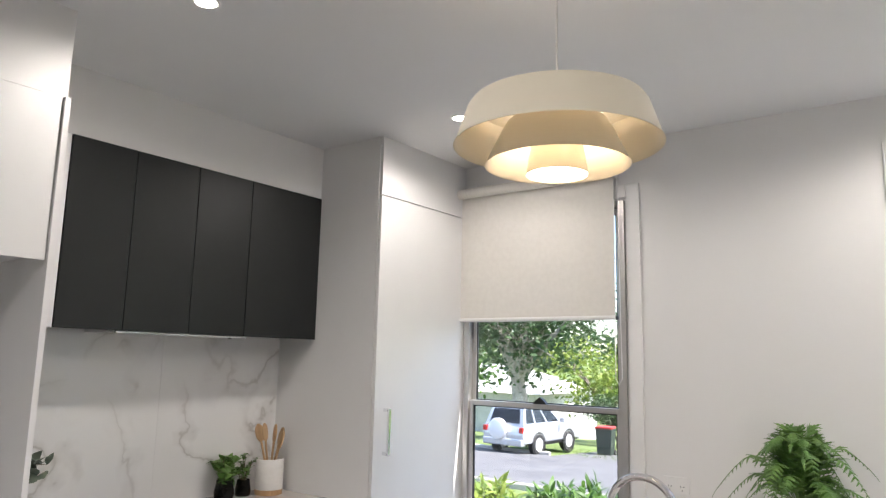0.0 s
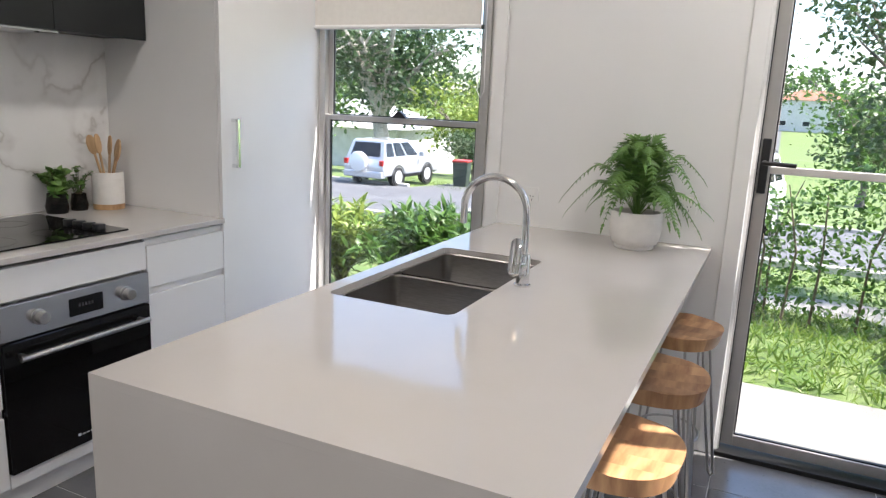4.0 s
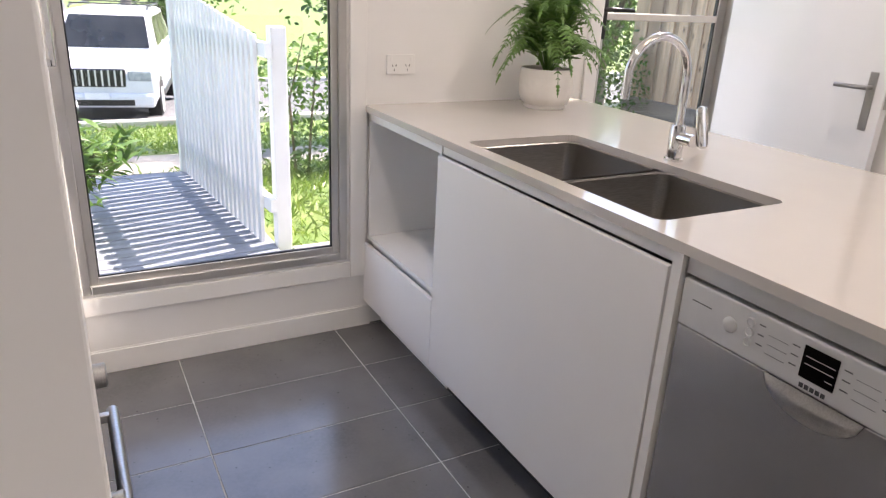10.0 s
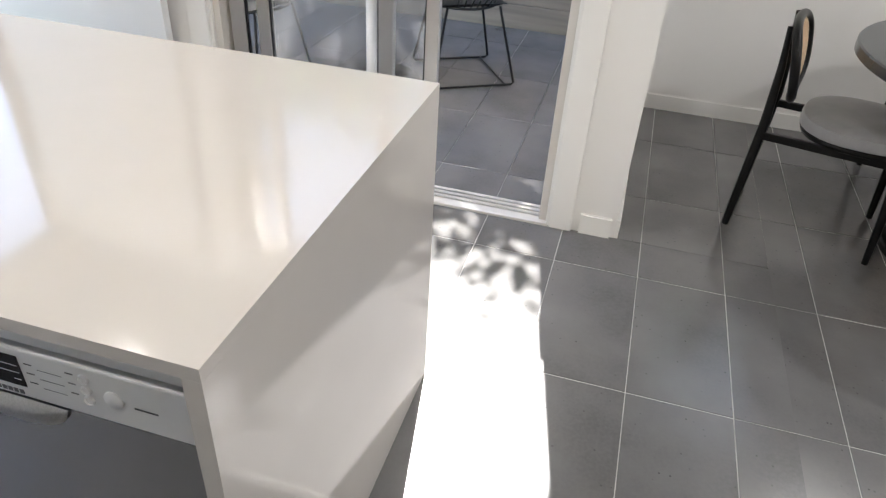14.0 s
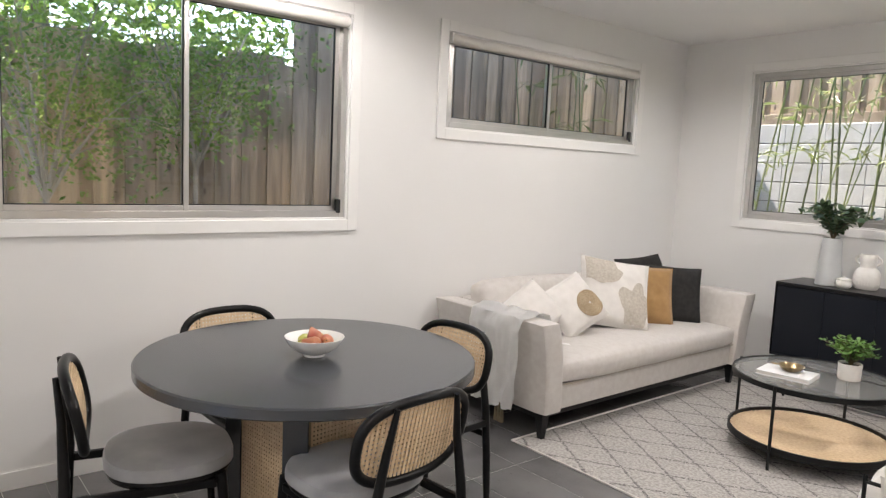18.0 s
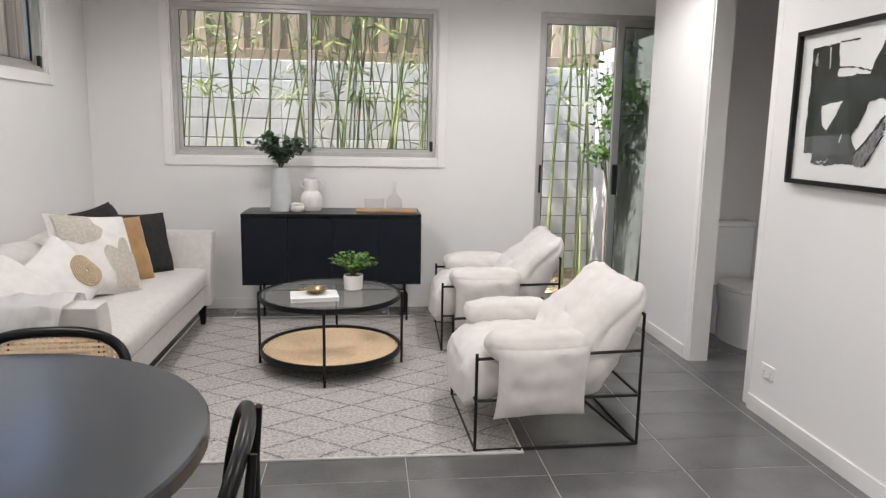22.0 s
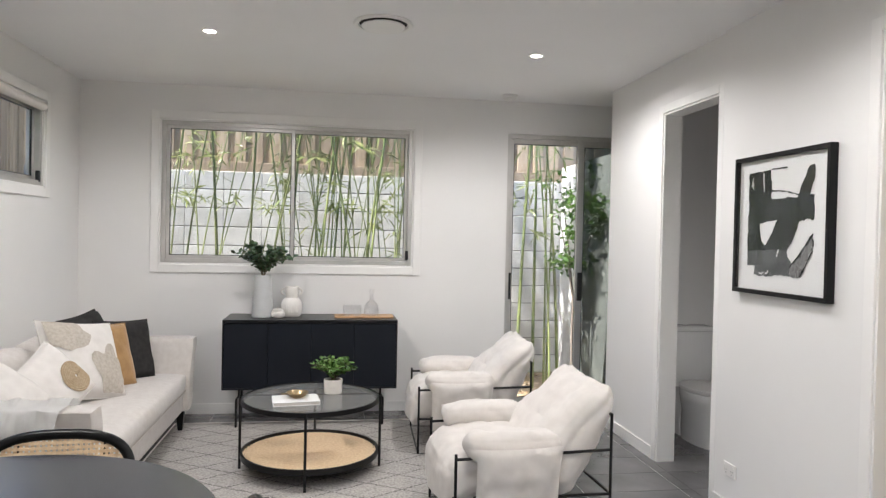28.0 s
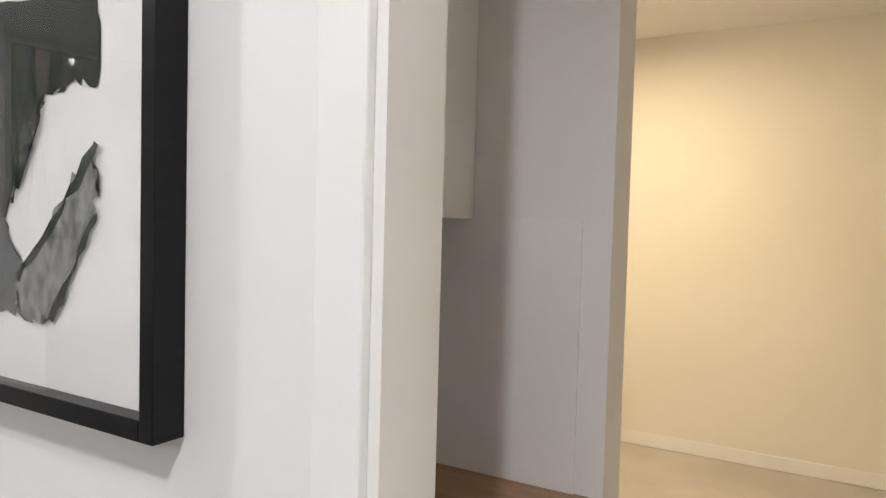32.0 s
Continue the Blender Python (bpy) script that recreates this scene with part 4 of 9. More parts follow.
wpart("handle_scoop", bm, M["steel"], t, "curved steel grip under the control panel", smooth=True)
t = thing("peninsula_back_panel", "white panel on the stool side of the peninsula", "cabinet", 0.85, 2.6, 0)
wpart("panel", box(0.8405, 0.858, PY0 + 0.0285, YN - 0.016, 0.0005, 0.8775), M["cabinet"], t)

# ---- kitchen wall and ceiling fittings ----
def power_point(x, y, z, axis, sgn, gang=2):
    t = thing("power_point", "white double power point on the wall", "power point", x, y, z, group="power points")
    w, h = 0.115, 0.072
    m = pose(0, 0, 0, 90, 0, {"y-": 0, "x+": 90, "x-": -90, "y+": 180}[axis + sgn])
    def put(name, bm, mat, lab=""):
        bm.transform(m)
        part(name, bm, M[mat], t, lab)
    put("plate", prism(rounded(w, h, 0.006, 3), 0.0005, 0.009, 0.002), "white_plastic")
    for sx in (-0.027, 0.027):
        for dx, dy, rot in ((-0.007, 0.004, 30), (0.007, 0.004, -30), (0, -0.012, 0)):
            b2 = box(-0.0012, 0.0012, -0.004, 0.004, 0.0092, 0.0096)
            b2.transform(pose(sx + dx, dy - 0.008, 0, 0, 0, rot))
            put("slot", b2, "recess_shade")
        put("rocker", box(sx * 1.5 - 0.005, sx * 1.5 + 0.005, 0.012, 0.026, 0.0092, 0.012, 0.001), "white_plastic")
    return t


power_point(0.406, YN, 1.045, "y", "-")
power_point(1.091, YN, 1.066, "y", "-")
power_point(XA, -2.04, 0.25, "x", "+")


def downlight(x, y, strength=55):
    t = thing("downlight", "small white round recessed ceiling downlight, lit, real or added fill", "downlight", x, y, ZC, group="ceiling downlights")
    part("ring", lathe([(0.033, 0), (0.046, 0), (0.047, -0.003), (0.044, -0.006), (0.035, -0.005), (0.033, 0)], 32, cap=False), M["white_plastic"], t, smooth=True)
    part("lens", lathe([(0, -0.002), (0.034, -0.002)], 32, cap=False), M["lamp_glow"], t)
    lamp = new("downlight_beam", bpy.data.lights.new("downlight_beam", "SPOT"))
    lamp.data.energy, lamp.data.color, lamp.data.spot_size, lamp.data.spot_blend, lamp.data.shadow_soft_size = strength, (1.0, 0.94, 0.86) if y > 0.6 else (1.0, 0.97, 0.94), radians(166), 0.5, 0.035
    lamp.parent = t
    lamp.matrix_basis = pose(0, 0, -0.012)
    return t


M["lamp_glow"] = glowing("lamp_glow", (1.0, 0.93, 0.82), 9)
M["warm_glow"] = glowing("warm_glow", (1.0, 0.86, 0.66), 7)
# the last four are unseen fittings, added as fill to brighten the rooms
for x, y in ((-0.29, 2.97), (-0.34, 1.67), (2.353, -2.855), (0.343, -2.95), (2.9, -0.6), (0.55, -0.6), (1.6, 3.0), (1.0, 0.9)):
    downlight(x, y, 6 if x == 1.0 else 7 if x < 0 and y > 0.6 else 11 if y > 0.6 else 15 if x > 2 else 19)

t = thing("pendant_lamp", "cream tiered metal pendant lamp, lit, over the peninsula", "pendant lamp", 0.745, 1.93, 2.0)
M["lamp_cream"] = material("cream_enamel", (0.74, 0.68, 0.56), 0.42, color2=(0.71, 0.65, 0.53), scale=6)
def shade(name, prof):
    prof = [(r * 0.82, z * 0.86) for r, z in prof]
    inner = [(r - 0.0025, z) for r, z in prof[::-1]]
    part(name, lathe(prof + inner, 64, cap=False), M["lamp_cream"], t, smooth=True)
shade("outer_shade", [(0.300, 0.085), (0.295, 0.092), (0.262, 0.188), (0.250, 0.205), (0.20, 0.214), (0.10, 0.218)])
shade("middle_shade", [(0.208, 0.030), (0.204, 0.036), (0.158, 0.128), (0.145, 0.150), (0.10, 0.165)])
shade("inner_shade", [(0.090, 0.004), (0.088, 0.010), (0.076, 0.075), (0.07, 0.10), (0.0, 0.11)])
part("diffuser", lathe([(0, 0.009), (0.069, 0.009)], 40, cap=False), M["warm_glow"], t, "glowing white diffuser")
for a in range(0, 360, 120):
    part("spoke", tube([(0.06 * math.cos(radians(a)), 0.06 * math.sin(radians(a)), 0.105), (0.11 * math.cos(radians(a)), 0.11 * math.sin(radians(a)), 0.16), (0.11 * math.cos(radians(a)), 0.11 * math.sin(radians(a)), 0.214)], 0.003, 6), M["lamp_cream"], t)
part("cord", tube([(0, 0, 0.21), (0, 0, ZC - 2.0)], 0.003, 8), M["white_plastic"], t)
part("ceiling_rose", lathe([(0, 0.66), (0.05, 0.66), (0.05, 0.645), (0.04, 0.638), (0, 0.638)], 32), M["white_plastic"], t, smooth=True)
for r, z, e in ((0.0, 0.118, 0.7),):
    lamp = new("pendant_bulb", bpy.data.lights.new("pendant_bulb", "POINT"))
    lamp.data.energy, lamp.data.color, lamp.data.shadow_soft_size = e, (1.0, 0.82, 0.6), 0.03
    lamp.parent = t
    lamp.matrix_basis = pose(r, 0, z)


def roller_blind(name_label, axis, at, a0, a1, ztop, zbot, chain_at, chain_z, sgn, r=0.028):
    """A roller blind on its tube with brackets, bottom bar and bead chain; sgn: which way the room lies."""
    o = (at, (a0 + a1) / 2, ztop) if axis == "x" else ((a0 + a1) / 2, at, ztop)
    t = thing("roller_blind", name_label, "roller blind", *o, group="roller blinds")
    def P(u, d, z):
        return (at + sgn * d, u, z) if axis == "x" else (u, at + sgn * d, z)
    wpart("tube", tube([P(a0 + 0.01, 0.045, ztop - r), P(a1 - 0.01, 0.045, ztop - r)], r, 20), M["blind"], t, smooth=True)
    for u in (a0, a1 - 0.008):
        c, d = P(u, 0.0, ztop - 2 * r - 0.004), P(u + 0.008, 0.075, ztop + 0.004)
        wpart("bracket", box(min(c[0], d[0]), max(c[0], d[0]), min(c[1], d[1]), max(c[1], d[1]), c[2], d[2], 0.002), M["white_plastic"], t)
    if zbot < ztop - 2 * r - 0.03:
        c, d = P(a0 + 0.015, 0.018, zbot), P(a1 - 0.015, 0.0195, ztop - r)
        wpart("cloth", box(min(c[0], d[0]), max(c[0], d[0]), min(c[1], d[1]), max(c[1], d[1]), zbot, ztop - r), M["blind"], t)
        wpart("bottom_bar", tube([P(a0 + 0.012, 0.019, zbot), P(a1 - 0.012, 0.019, zbot)], 0.011, 10, flat=1.0), M["white_plastic"], t, smooth=True)
        e = P(a1 - 0.012, 0.019, zbot)
        wpart("end_cap", tube([e, P(a1 - 0.004, 0.019, zbot)], 0.0115, 8), M["black"], t)
    if chain_z:
        pts = [P(chain_at, 0.03, ztop - r), P(chain_at - 0.004, 0.03, chain_z + 0.03), P(chain_at + 0.012, 0.03, chain_z), P(chain_at + 0.028, 0.03, chain_z + 0.03), P(chain_at + 0.024, 0.05, ztop - r)]
        wpart("chain", tube(pts, 0.0022, 6), M["white_plastic"], t)
        q = P(chain_at + 0.012, 0.03, chain_z - 0.004)
        wpart("chain_cleat", lathe([(0, -0.012), (0.01, -0.008), (0.01, 0.008), (0, 0.012)], 12), M["white_plastic"], t, smooth=True).matrix_basis = Matrix.Translation(Vector(q) - Vector(o))
    return t


roller_blind("cream roller blind half lowered over the kitchen window", "y", YN - 0.018, -0.845, 0.165, 2.52, 1.785, 0.155, 1.47, -1)
roller_blind("rolled-up white roller blind on the dining window", "x", XD + 0.045, -1.09, 0.64, 2.325, 2.24, 0.0, 0, -1, r=0.03)
roller_blind("rolled-up white roller blind on the high window", "x", XD + 0.045, -3.77, -1.815, 2.35, 2.27, 0.0, 0, -1, r=0.03)

# ---- dining ----
def lattice(w, h, step, strip, inside, thick=0.0022):
    """Open cane weave in the xz plane: crossing strips cut to the outline inside(u) -> half height at u."""
    bm = bmesh.new()
    k = int(w / step)
    for i in range(k + 1):
        x = -w / 2 + (i + 0.5) * w / (k + 1)
        hh = inside(x)
        if hh > 0.01:
            box(x - strip / 2, x + strip / 2, -thick / 2, thick / 2, -hh, hh, bm=bm)
    k = int(h / step)
    for i in range(k + 1):
        z = -h / 2 + (i + 0.5) * h / (k + 1)
        xs = [x for x in np.linspace(-w / 2, w / 2, 60) if inside(x) >= abs(z)]
        if xs:
            box(min(xs), max(xs), -thick / 2 + 0.0006, thick / 2 + 0.0006, z - strip / 2, z + strip / 2, bm=bm)
    return bm


def dining_chair(x, y, rz):
    """Facing +y before its turn; the back stands at -y."""
    t = thing("dining_chair", "black bentwood dining chair with cane back and grey velvet seat", "chair", x, y, 0, rz, group="dining chairs")
    # seat pad
    out = []
    for i in range(40):
        a = 2 * math.pi * i / 40
        c, s = math.cos(a), math.sin(a)
        out.append((0.228 * math.copysign(abs(c) ** 0.8, c), 0.055 + 0.215 * math.copysign(abs(s) ** 0.8, s)))
    bm = bmesh.new()
    rings = []
    for k, z in ((0.93, 0.432), (1.0, 0.440), (1.0, 0.462), (0.97, 0.478), (0.85, 0.488), (0.5, 0.493), (0.15, 0.494)):
        rings.append([bm.verts.new((px * k, 0.055 + (py - 0.055) * k, z)) for px, py in out])
    for a, b in zip(rings, rings[1:]):
        for i in range(40):
            bm.faces.new((a[i], a[(i + 1) % 40], b[(i + 1) % 40], b[i]))
    bm.faces.new(rings[0][::-1])
    bm.faces.new(rings[-1])
    part("seat", bm, M["velvet"], t, "grey velvet seat pad", smooth=True)
    part("seat_frame", tube([(px * 0.9, 0.055 + (py - 0.055) * 0.9, 0.424) for px, py in out], 0.016, 8, closed=True), M["black_wood"], t, smooth=True)
    for sx in (-1, 1):
        part("front_leg", tube([(sx * 0.185, 0.205, 0.43), (sx * 0.198, 0.225, 0.2), (sx * 0.203, 0.235, 0.0)], [0.019, 0.016, 0.013], 10), M["black_wood"], t, smooth=True)
        part("back_leg", tube([(sx * 0.205, -0.290, 0.0), (sx * 0.20, -0.278, 0.24), (sx * 0.19, -0.268, 0.45), (sx * 0.15, -0.275, 0.65), (sx * 0.125, -0.291, 0.79)], [0.014, 0.018, 0.018, 0.014, 0.009], 10), M["black_wood"], t, smooth=True)
        part("side_rail", box(sx * 0.195 - 0.011, sx * 0.195 + 0.011, -0.268, 0.19, 0.385, 0.415, 0.004), M["black_wood"], t)
    part("back_rail", box(-0.195, 0.195, -0.287, -0.265, 0.33, 0.36, 0.004), M["black_wood"], t)
    # oval back, leaning
    def half(u, w=0.225, h=0.135):
        v = abs(u) / w
        return h * max(0.0, 1 - v ** 3.2) ** (1 / 2.4) if v < 1 else 0.0
    lean = pose(0, -0.226, 0.665, 12, 0, 0)
    ring = []
    n = 48
    for i in range(n):
        a = 2 * math.pi * i / n
        c, s = math.cos(a), math.sin(a)
        px, pz = 0.225 * math.copysign(abs(c) ** 0.72, c), 0.138 * math.copysign(abs(s) ** 0.72, s)
        ring.append(lean @ Vector((px, -0.020 * (1 - (px / 0.225) ** 2), pz)))
    part("back_frame", tube(ring, 0.017, 10, closed=True), M["black_wood"], t, "black bentwood oval back frame", smooth=True)
    bm = lattice(0.44, 0.27, 0.0165, 0.0098, lambda u: half(u, 0.222, 0.136))
    for v in bm.verts:
        v.co.y += -0.020 * (1 - min(1, (v.co.x / 0.225) ** 2))
    bm.transform(lean)
    part("cane_back", bm, M["rattan"], t, "open woven cane back panel")["kind"] = "stuff"
    return t


TC = (2.505, -0.295)
ch = dining_chair(2.60, 0.27, 167)
copy_thing(ch, pose(2.04, -0.26, 0, 0, 0, -84))
copy_thing(ch, pose(2.47, -0.77, 0, 0, 0, 4))
copy_thing(ch, pose(3.01, -0.28, 0, 0, 0, 92))

t = thing("dining_table", "round charcoal dining table on a cane-panelled base", "table", *TC, 0)
part("tabletop", lathe([(0, 0.719), (0.632, 0.719), (0.640, 0.725), (0.640, 0.757), (0.634, 0.763), (0, 0.763)], 96), M["table_black"], t, smooth=True)
part("base_plate", lathe([(0, 0.0005), (0.30, 0.0005), (0.30, 0.025), (0.295, 0.03), (0, 0.03)], 48), M["black_wood"], t, smooth=True)
R = 0.285
for k in range(4):
    a = 45 + 90 * k + 8
    c, s = math.cos(radians(a)), math.sin(radians(a))
    bm = box(-0.03, 0.03, -0.045, 0.045, 0.03, 0.718, 0.004)
    bm.transform(pose(R * c, R * s, 0, 0, 0, a))
    part("post", bm, M["table_black"], t)
    a2 = a + 45
    w = R * math.sqrt(2) - 0.085
    m = pose(R * math.cos(radians(45)) * math.cos(radians(a2)), R * math.cos(radians(45)) * math.sin(radians(a2)), 0.367, 0, 0, a2 + 90)
    bm = lattice(w, 0.66, 0.0165, 0.0098, lambda u: 0.33)
    bm.transform(m)
    part("cane_panel", bm, M["rattan"], t, "open woven cane panel")["kind"] = "stuff"
    for z in (-0.322, 0.322):
        bm = box(-w / 2, w / 2, -0.012, 0.011, z - 0.014, z + 0.014, 0.002)
        bm.transform(m)
        part("panel_rail", bm, M["black_wood"], t)

t = thing("fruit_bowl", "white ceramic fruit bowl on the dining table", "bowl", 2.47, -0.29, 0.7635)
part("bowl", lathe([(0, 0.0), (0.042, 0.0), (0.044, 0.010), (0.062, 0.018), (0.094, 0.040), (0.111, 0.068), (0.114, 0.075), (0.111, 0.075), (0.090, 0.044), (0.058, 0.025), (0, 0.020)], 56), M["ceramic"], t, smooth=True)
M["pear_skin"] = material("blush_pear_skin", (0.30, 0.055, 0.045), 0.4, color2=(0.46, 0.20, 0.09), scale=14, vary=0.2)
M["green_pear"] = material("green_pear_skin", (0.36, 0.38, 0.07), 0.4, color2=(0.46, 0.42, 0.12), scale=9)
pear = [(0, -0.032), (0.018, -0.030), (0.029, -0.016), (0.030, 0.0), (0.022, 0.018), (0.013, 0.034), (0.009, 0.043), (0, 0.046)]
for i, (px, py, pz, ax, az) in enumerate(((0.028, 0.020, 0.054, 72, 20), (-0.032, 0.024, 0.054, 80, 130), (-0.024, -0.036, 0.054, 70, 240), (0.040, -0.028, 0.055, 84, 310), (0.0, 0.0, 0.073, 58, 80))):
    f = thing("pear", "ripe %s pear in the white bowl" % ("yellow-green" if i in (0, 3) else "red and yellow"), "fruit", 2.47 + px, -0.29 + py, 0.7635 + pz, az, rx=ax, group="pears in the bowl")
    part("flesh", lathe(pear, 24), M["green_pear"] if i in (0, 3) else M["pear_skin"], f, smooth=True)
    part("stalk", tube([(0, 0, 0.044), (0.002, 0, 0.053), (0.006, 0, 0.060)], 0.0016, 6), M["stem"], f)

# ---- rug ----
def rug_material():
    m = material("ivory_wool_rug", (0.50, 0.475, 0.445), 0.95, color2=(0.33, 0.31, 0.29), scale=70, detail=3, mix=(0.4, 0.62), bump=0.9, bump_scale=110)
    n, l = m.node_tree.nodes, m.node_tree.links
    b = n["Principled BSDF"]
    base = b.inputs["Base Color"].links[0].from_socket
    tc = n.new("ShaderNodeTexCoord")
    sep = n.new("ShaderNodeSeparateXYZ")
    l.new(tc.outputs["Object"], sep.inputs[0])
    wob = n.new("ShaderNodeTexNoise")
    wob.inputs["Scale"].default_value = 60
    l.new(tc.outputs["Object"], wob.inputs["Vector"])
    lines = None
    for sg in (1, -1):
        a = n.new("ShaderNodeMath")
        a.operation = "MULTIPLY_ADD"
        a.inputs[1].default_value = sg * 0.62
        l.new(sep.outputs[0], a.inputs[0])
        l.new(sep.outputs[1], a.inputs[2])
        w = n.new("ShaderNodeMath")
        w.operation = "MULTIPLY_ADD"
        w.inputs[1].default_value = 0.03
        l.new(wob.outputs["Fac"], w.inputs[0])
        l.new(a.outputs[0], w.inputs[2])
        p = n.new("ShaderNodeMath")
        p.operation = "PINGPONG"
        p.inputs[1].default_value = 0.125
        l.new(w.outputs[0], p.inputs[0])
        c = n.new("ShaderNodeMath")
        c.operation = "LESS_THAN"
        c.inputs[1].default_value = 0.0085
        l.new(p.outputs[0], c.inputs[0])
        if lines is None:
            lines = c.outputs[0]
        else:
            q = n.new("ShaderNodeMath")
            q.operation = "MAXIMUM"
            l.new(lines, q.inputs[0])
            l.new(c.outputs[0], q.inputs[1])
            lines = q.outputs[0]
    dash = n.new("ShaderNodeTexNoise")
    dash.inputs["Scale"].default_value = 85
    l.new(tc.outputs["Object"], dash.inputs["Vector"])
    dm = n.new("ShaderNodeMapRange")
    dm.inputs["From Min"].default_value, dm.inputs["From Max"].default_value = 0.40, 0.55
    l.new(dash.outputs["Fac"], dm.inputs["Value"])
    f = n.new("ShaderNodeMath")
    f.operation = "MULTIPLY"
    l.new(lines, f.inputs[0])
    l.new(dm.outputs["Result"], f.inputs[1])
    mx = n.new("ShaderNodeMix")
    mx.data_type = "RGBA"
    l.new(f.outputs[0], mx.inputs[0])
    l.new(base, mx.inputs[6])
    mx.inputs[7].default_value = (0.15, 0.14, 0.135, 1)
    l.new(mx.outputs[2], b.inputs["Base Color"])
    return m


M["rug"] = rug_material()
t = thing("rug", "ivory and grey diamond-pattern wool rug", "rug", 1.80, -2.93, 0)
bm = bmesh.new()
n1, n2 = 60, 72
for i in range(n1 + 1):
    for j in range(n2 + 1):
        x, y = -0.99 + 1.98 * i / n1, -1.20 + 2.40 * j / n2
        e = 0.0 if i in (0, n1) or j in (0, n2) else 0.011
        z = e + 0.0016 * noise.noise(Vector((x * 22, y * 22, 0))) * (e > 0) + 0.001
        wob = 0.006 * noise.noise(Vector((x * 3, y * 3, 5)))
        bm.verts.new((x + wob, y + wob, z))
bm.verts.ensure_lookup_table()
for i in range(n1):
    for j in range(n2):
        a = i * (n2 + 1) + j
        bm.faces.new([bm.verts[k] for k in (a, a + n2 + 1, a + n2 + 2, a + 1)])
part("rug_field", bm, M["rug"], t, smooth=True)
bm = tube([(-0.99, -1.2, 0.006), (0.99, -1.2, 0.006), (0.99, 1.2, 0.006), (-0.99, 1.2, 0.006)], 0.006, 6, closed=True)
part("bound_edge", bm, M["white_linen"], t)

# ---- sofa ----
SX0, SX1, SY0, SY1 = 2.64, 3.56, -4.02, -1.79
t = thing("sofa", "cream linen sofa with flared arms and black legs", "sofa", (SX0 + SX1) / 2, (SY0 + SY1) / 2, 0)
def soft_box(x0, x1, y0, y1, z0, z1, r, puff=0.0, cuts=11, seed=1):
    b2 = box(x0, x1, y0, y1, z0, z1)
    bmesh.ops.subdivide_edges(b2, edges=b2.edges[:], cuts=cuts, use_grid_fill=True)
    c = Vector(((x0 + x1) / 2, (y0 + y1) / 2, (z0 + z1) / 2))
    h = Vector(((x1 - x0) / 2, (y1 - y0) / 2, (z1 - z0) / 2))
    for v in b2.verts:
        d = v.co - c
        q = Vector([max(-h[i] + r, min(h[i] - r, d[i])) for i in range(3)])
        o = d - q
        if o.length > 1e-6:
            d = q + o.normalized() * r
        u = [1 - min(1, abs(d[i]) / h[i]) ** 2 for i in range(3)]
        k = noise.noise(v.co * 4 + Vector((seed, 0, 0)))
        d.z += math.copysign(puff * (u[0] * u[1]) ** 0.6, d.z) * (abs(d.z) > h.z * 0.6) + 0.006 * k * (puff > 0)
        d.x += math.copysign(puff * 0.5 * (u[1] * u[2]) ** 0.6, d.x) * (abs(d.x) > h.x * 0.7)
        v.co = c + d
    return b2
wpart("base_frame", soft_box(SX0 + 0.035, SX1 - 0.02, SY0 + 0.10, SY1 - 0.10, 0.165, 0.315, 0.02), M["fabric"], t, smooth=True)
wpart("seat_cushion", soft_box(SX0 + 0.01, SX1 - 0.20, SY0 + 0.135, SY1 - 0.135, 0.317, 0.455, 0.05, 0.03), M["fabric"], t, "long cream linen seat cushion", smooth=True)
wpart("seam", tube([(SX0 + 0.020, SY0 + 0.15, 0.32), (SX0 + 0.020, SY1 - 0.15, 0.32)], 0.004, 6), M["beige_motif"], t)
wpart("back_frame", soft_box(SX1 - 0.17, SX1 - 0.005, SY0 + 0.12, SY1 - 0.12, 0.165, 0.70, 0.04), M["fabric"], t, smooth=True)
for a, b in ((SY0 + 0.14, (SY0 + SY1) / 2 - 0.004), ((SY0 + SY1) / 2 + 0.004, SY1 - 0.14)):
    b2 = soft_box(SX1 - 0.33, SX1 - 0.15, a, b, 0.45, 0.79, 0.06, 0.025, seed=a)
    for v in b2.verts:
        v.co.x += (v.co.z - 0.45) * 0.18
    wpart("back_cushion", b2, M["fabric"], t, smooth=True)
for y0, y1, s in ((SY1 - 0.15, SY1, 1), (SY0, SY0 + 0.15, -1)):
    b2 = soft_box(SX0, SX1, y0, y1, 0.165, 0.695, 0.02)
    for v in b2.verts:
        v.co.y += s * 0.05 * max(0, (v.co.z - 0.40) / 0.3) ** 1.6 - s * 0.03 * (1 - (v.co.z - 0.165) / 0.53)
        v.co.x -= 0.02 * (v.co.z - 0.165) / 0.53 * (v.co.x < SX0 + 0.1)
    wpart("arm", b2, M["fabric"], t, smooth=True)
wpart("plinth", box(SX0 + 0.10, SX1 - 0.05, SY0 + 0.10, SY1 - 0.10, 0.115, 0.1645), M["black_wood"], t)
for x in (SX0 + 0.07, SX1 - 0.08):
    for y in (SY0 + 0.09, SY1 - 0.09):
        b2 = bmesh.new()
        bmesh.ops.create_cone(b2, cap_ends=True, segments=4, radius1=0.020, radius2=0.042, depth=0.164, matrix=pose(x, y, 0.0825, 0, 0, 45))
        wpart("leg", b2, M["black_wood"], t, "tapered black wooden leg")


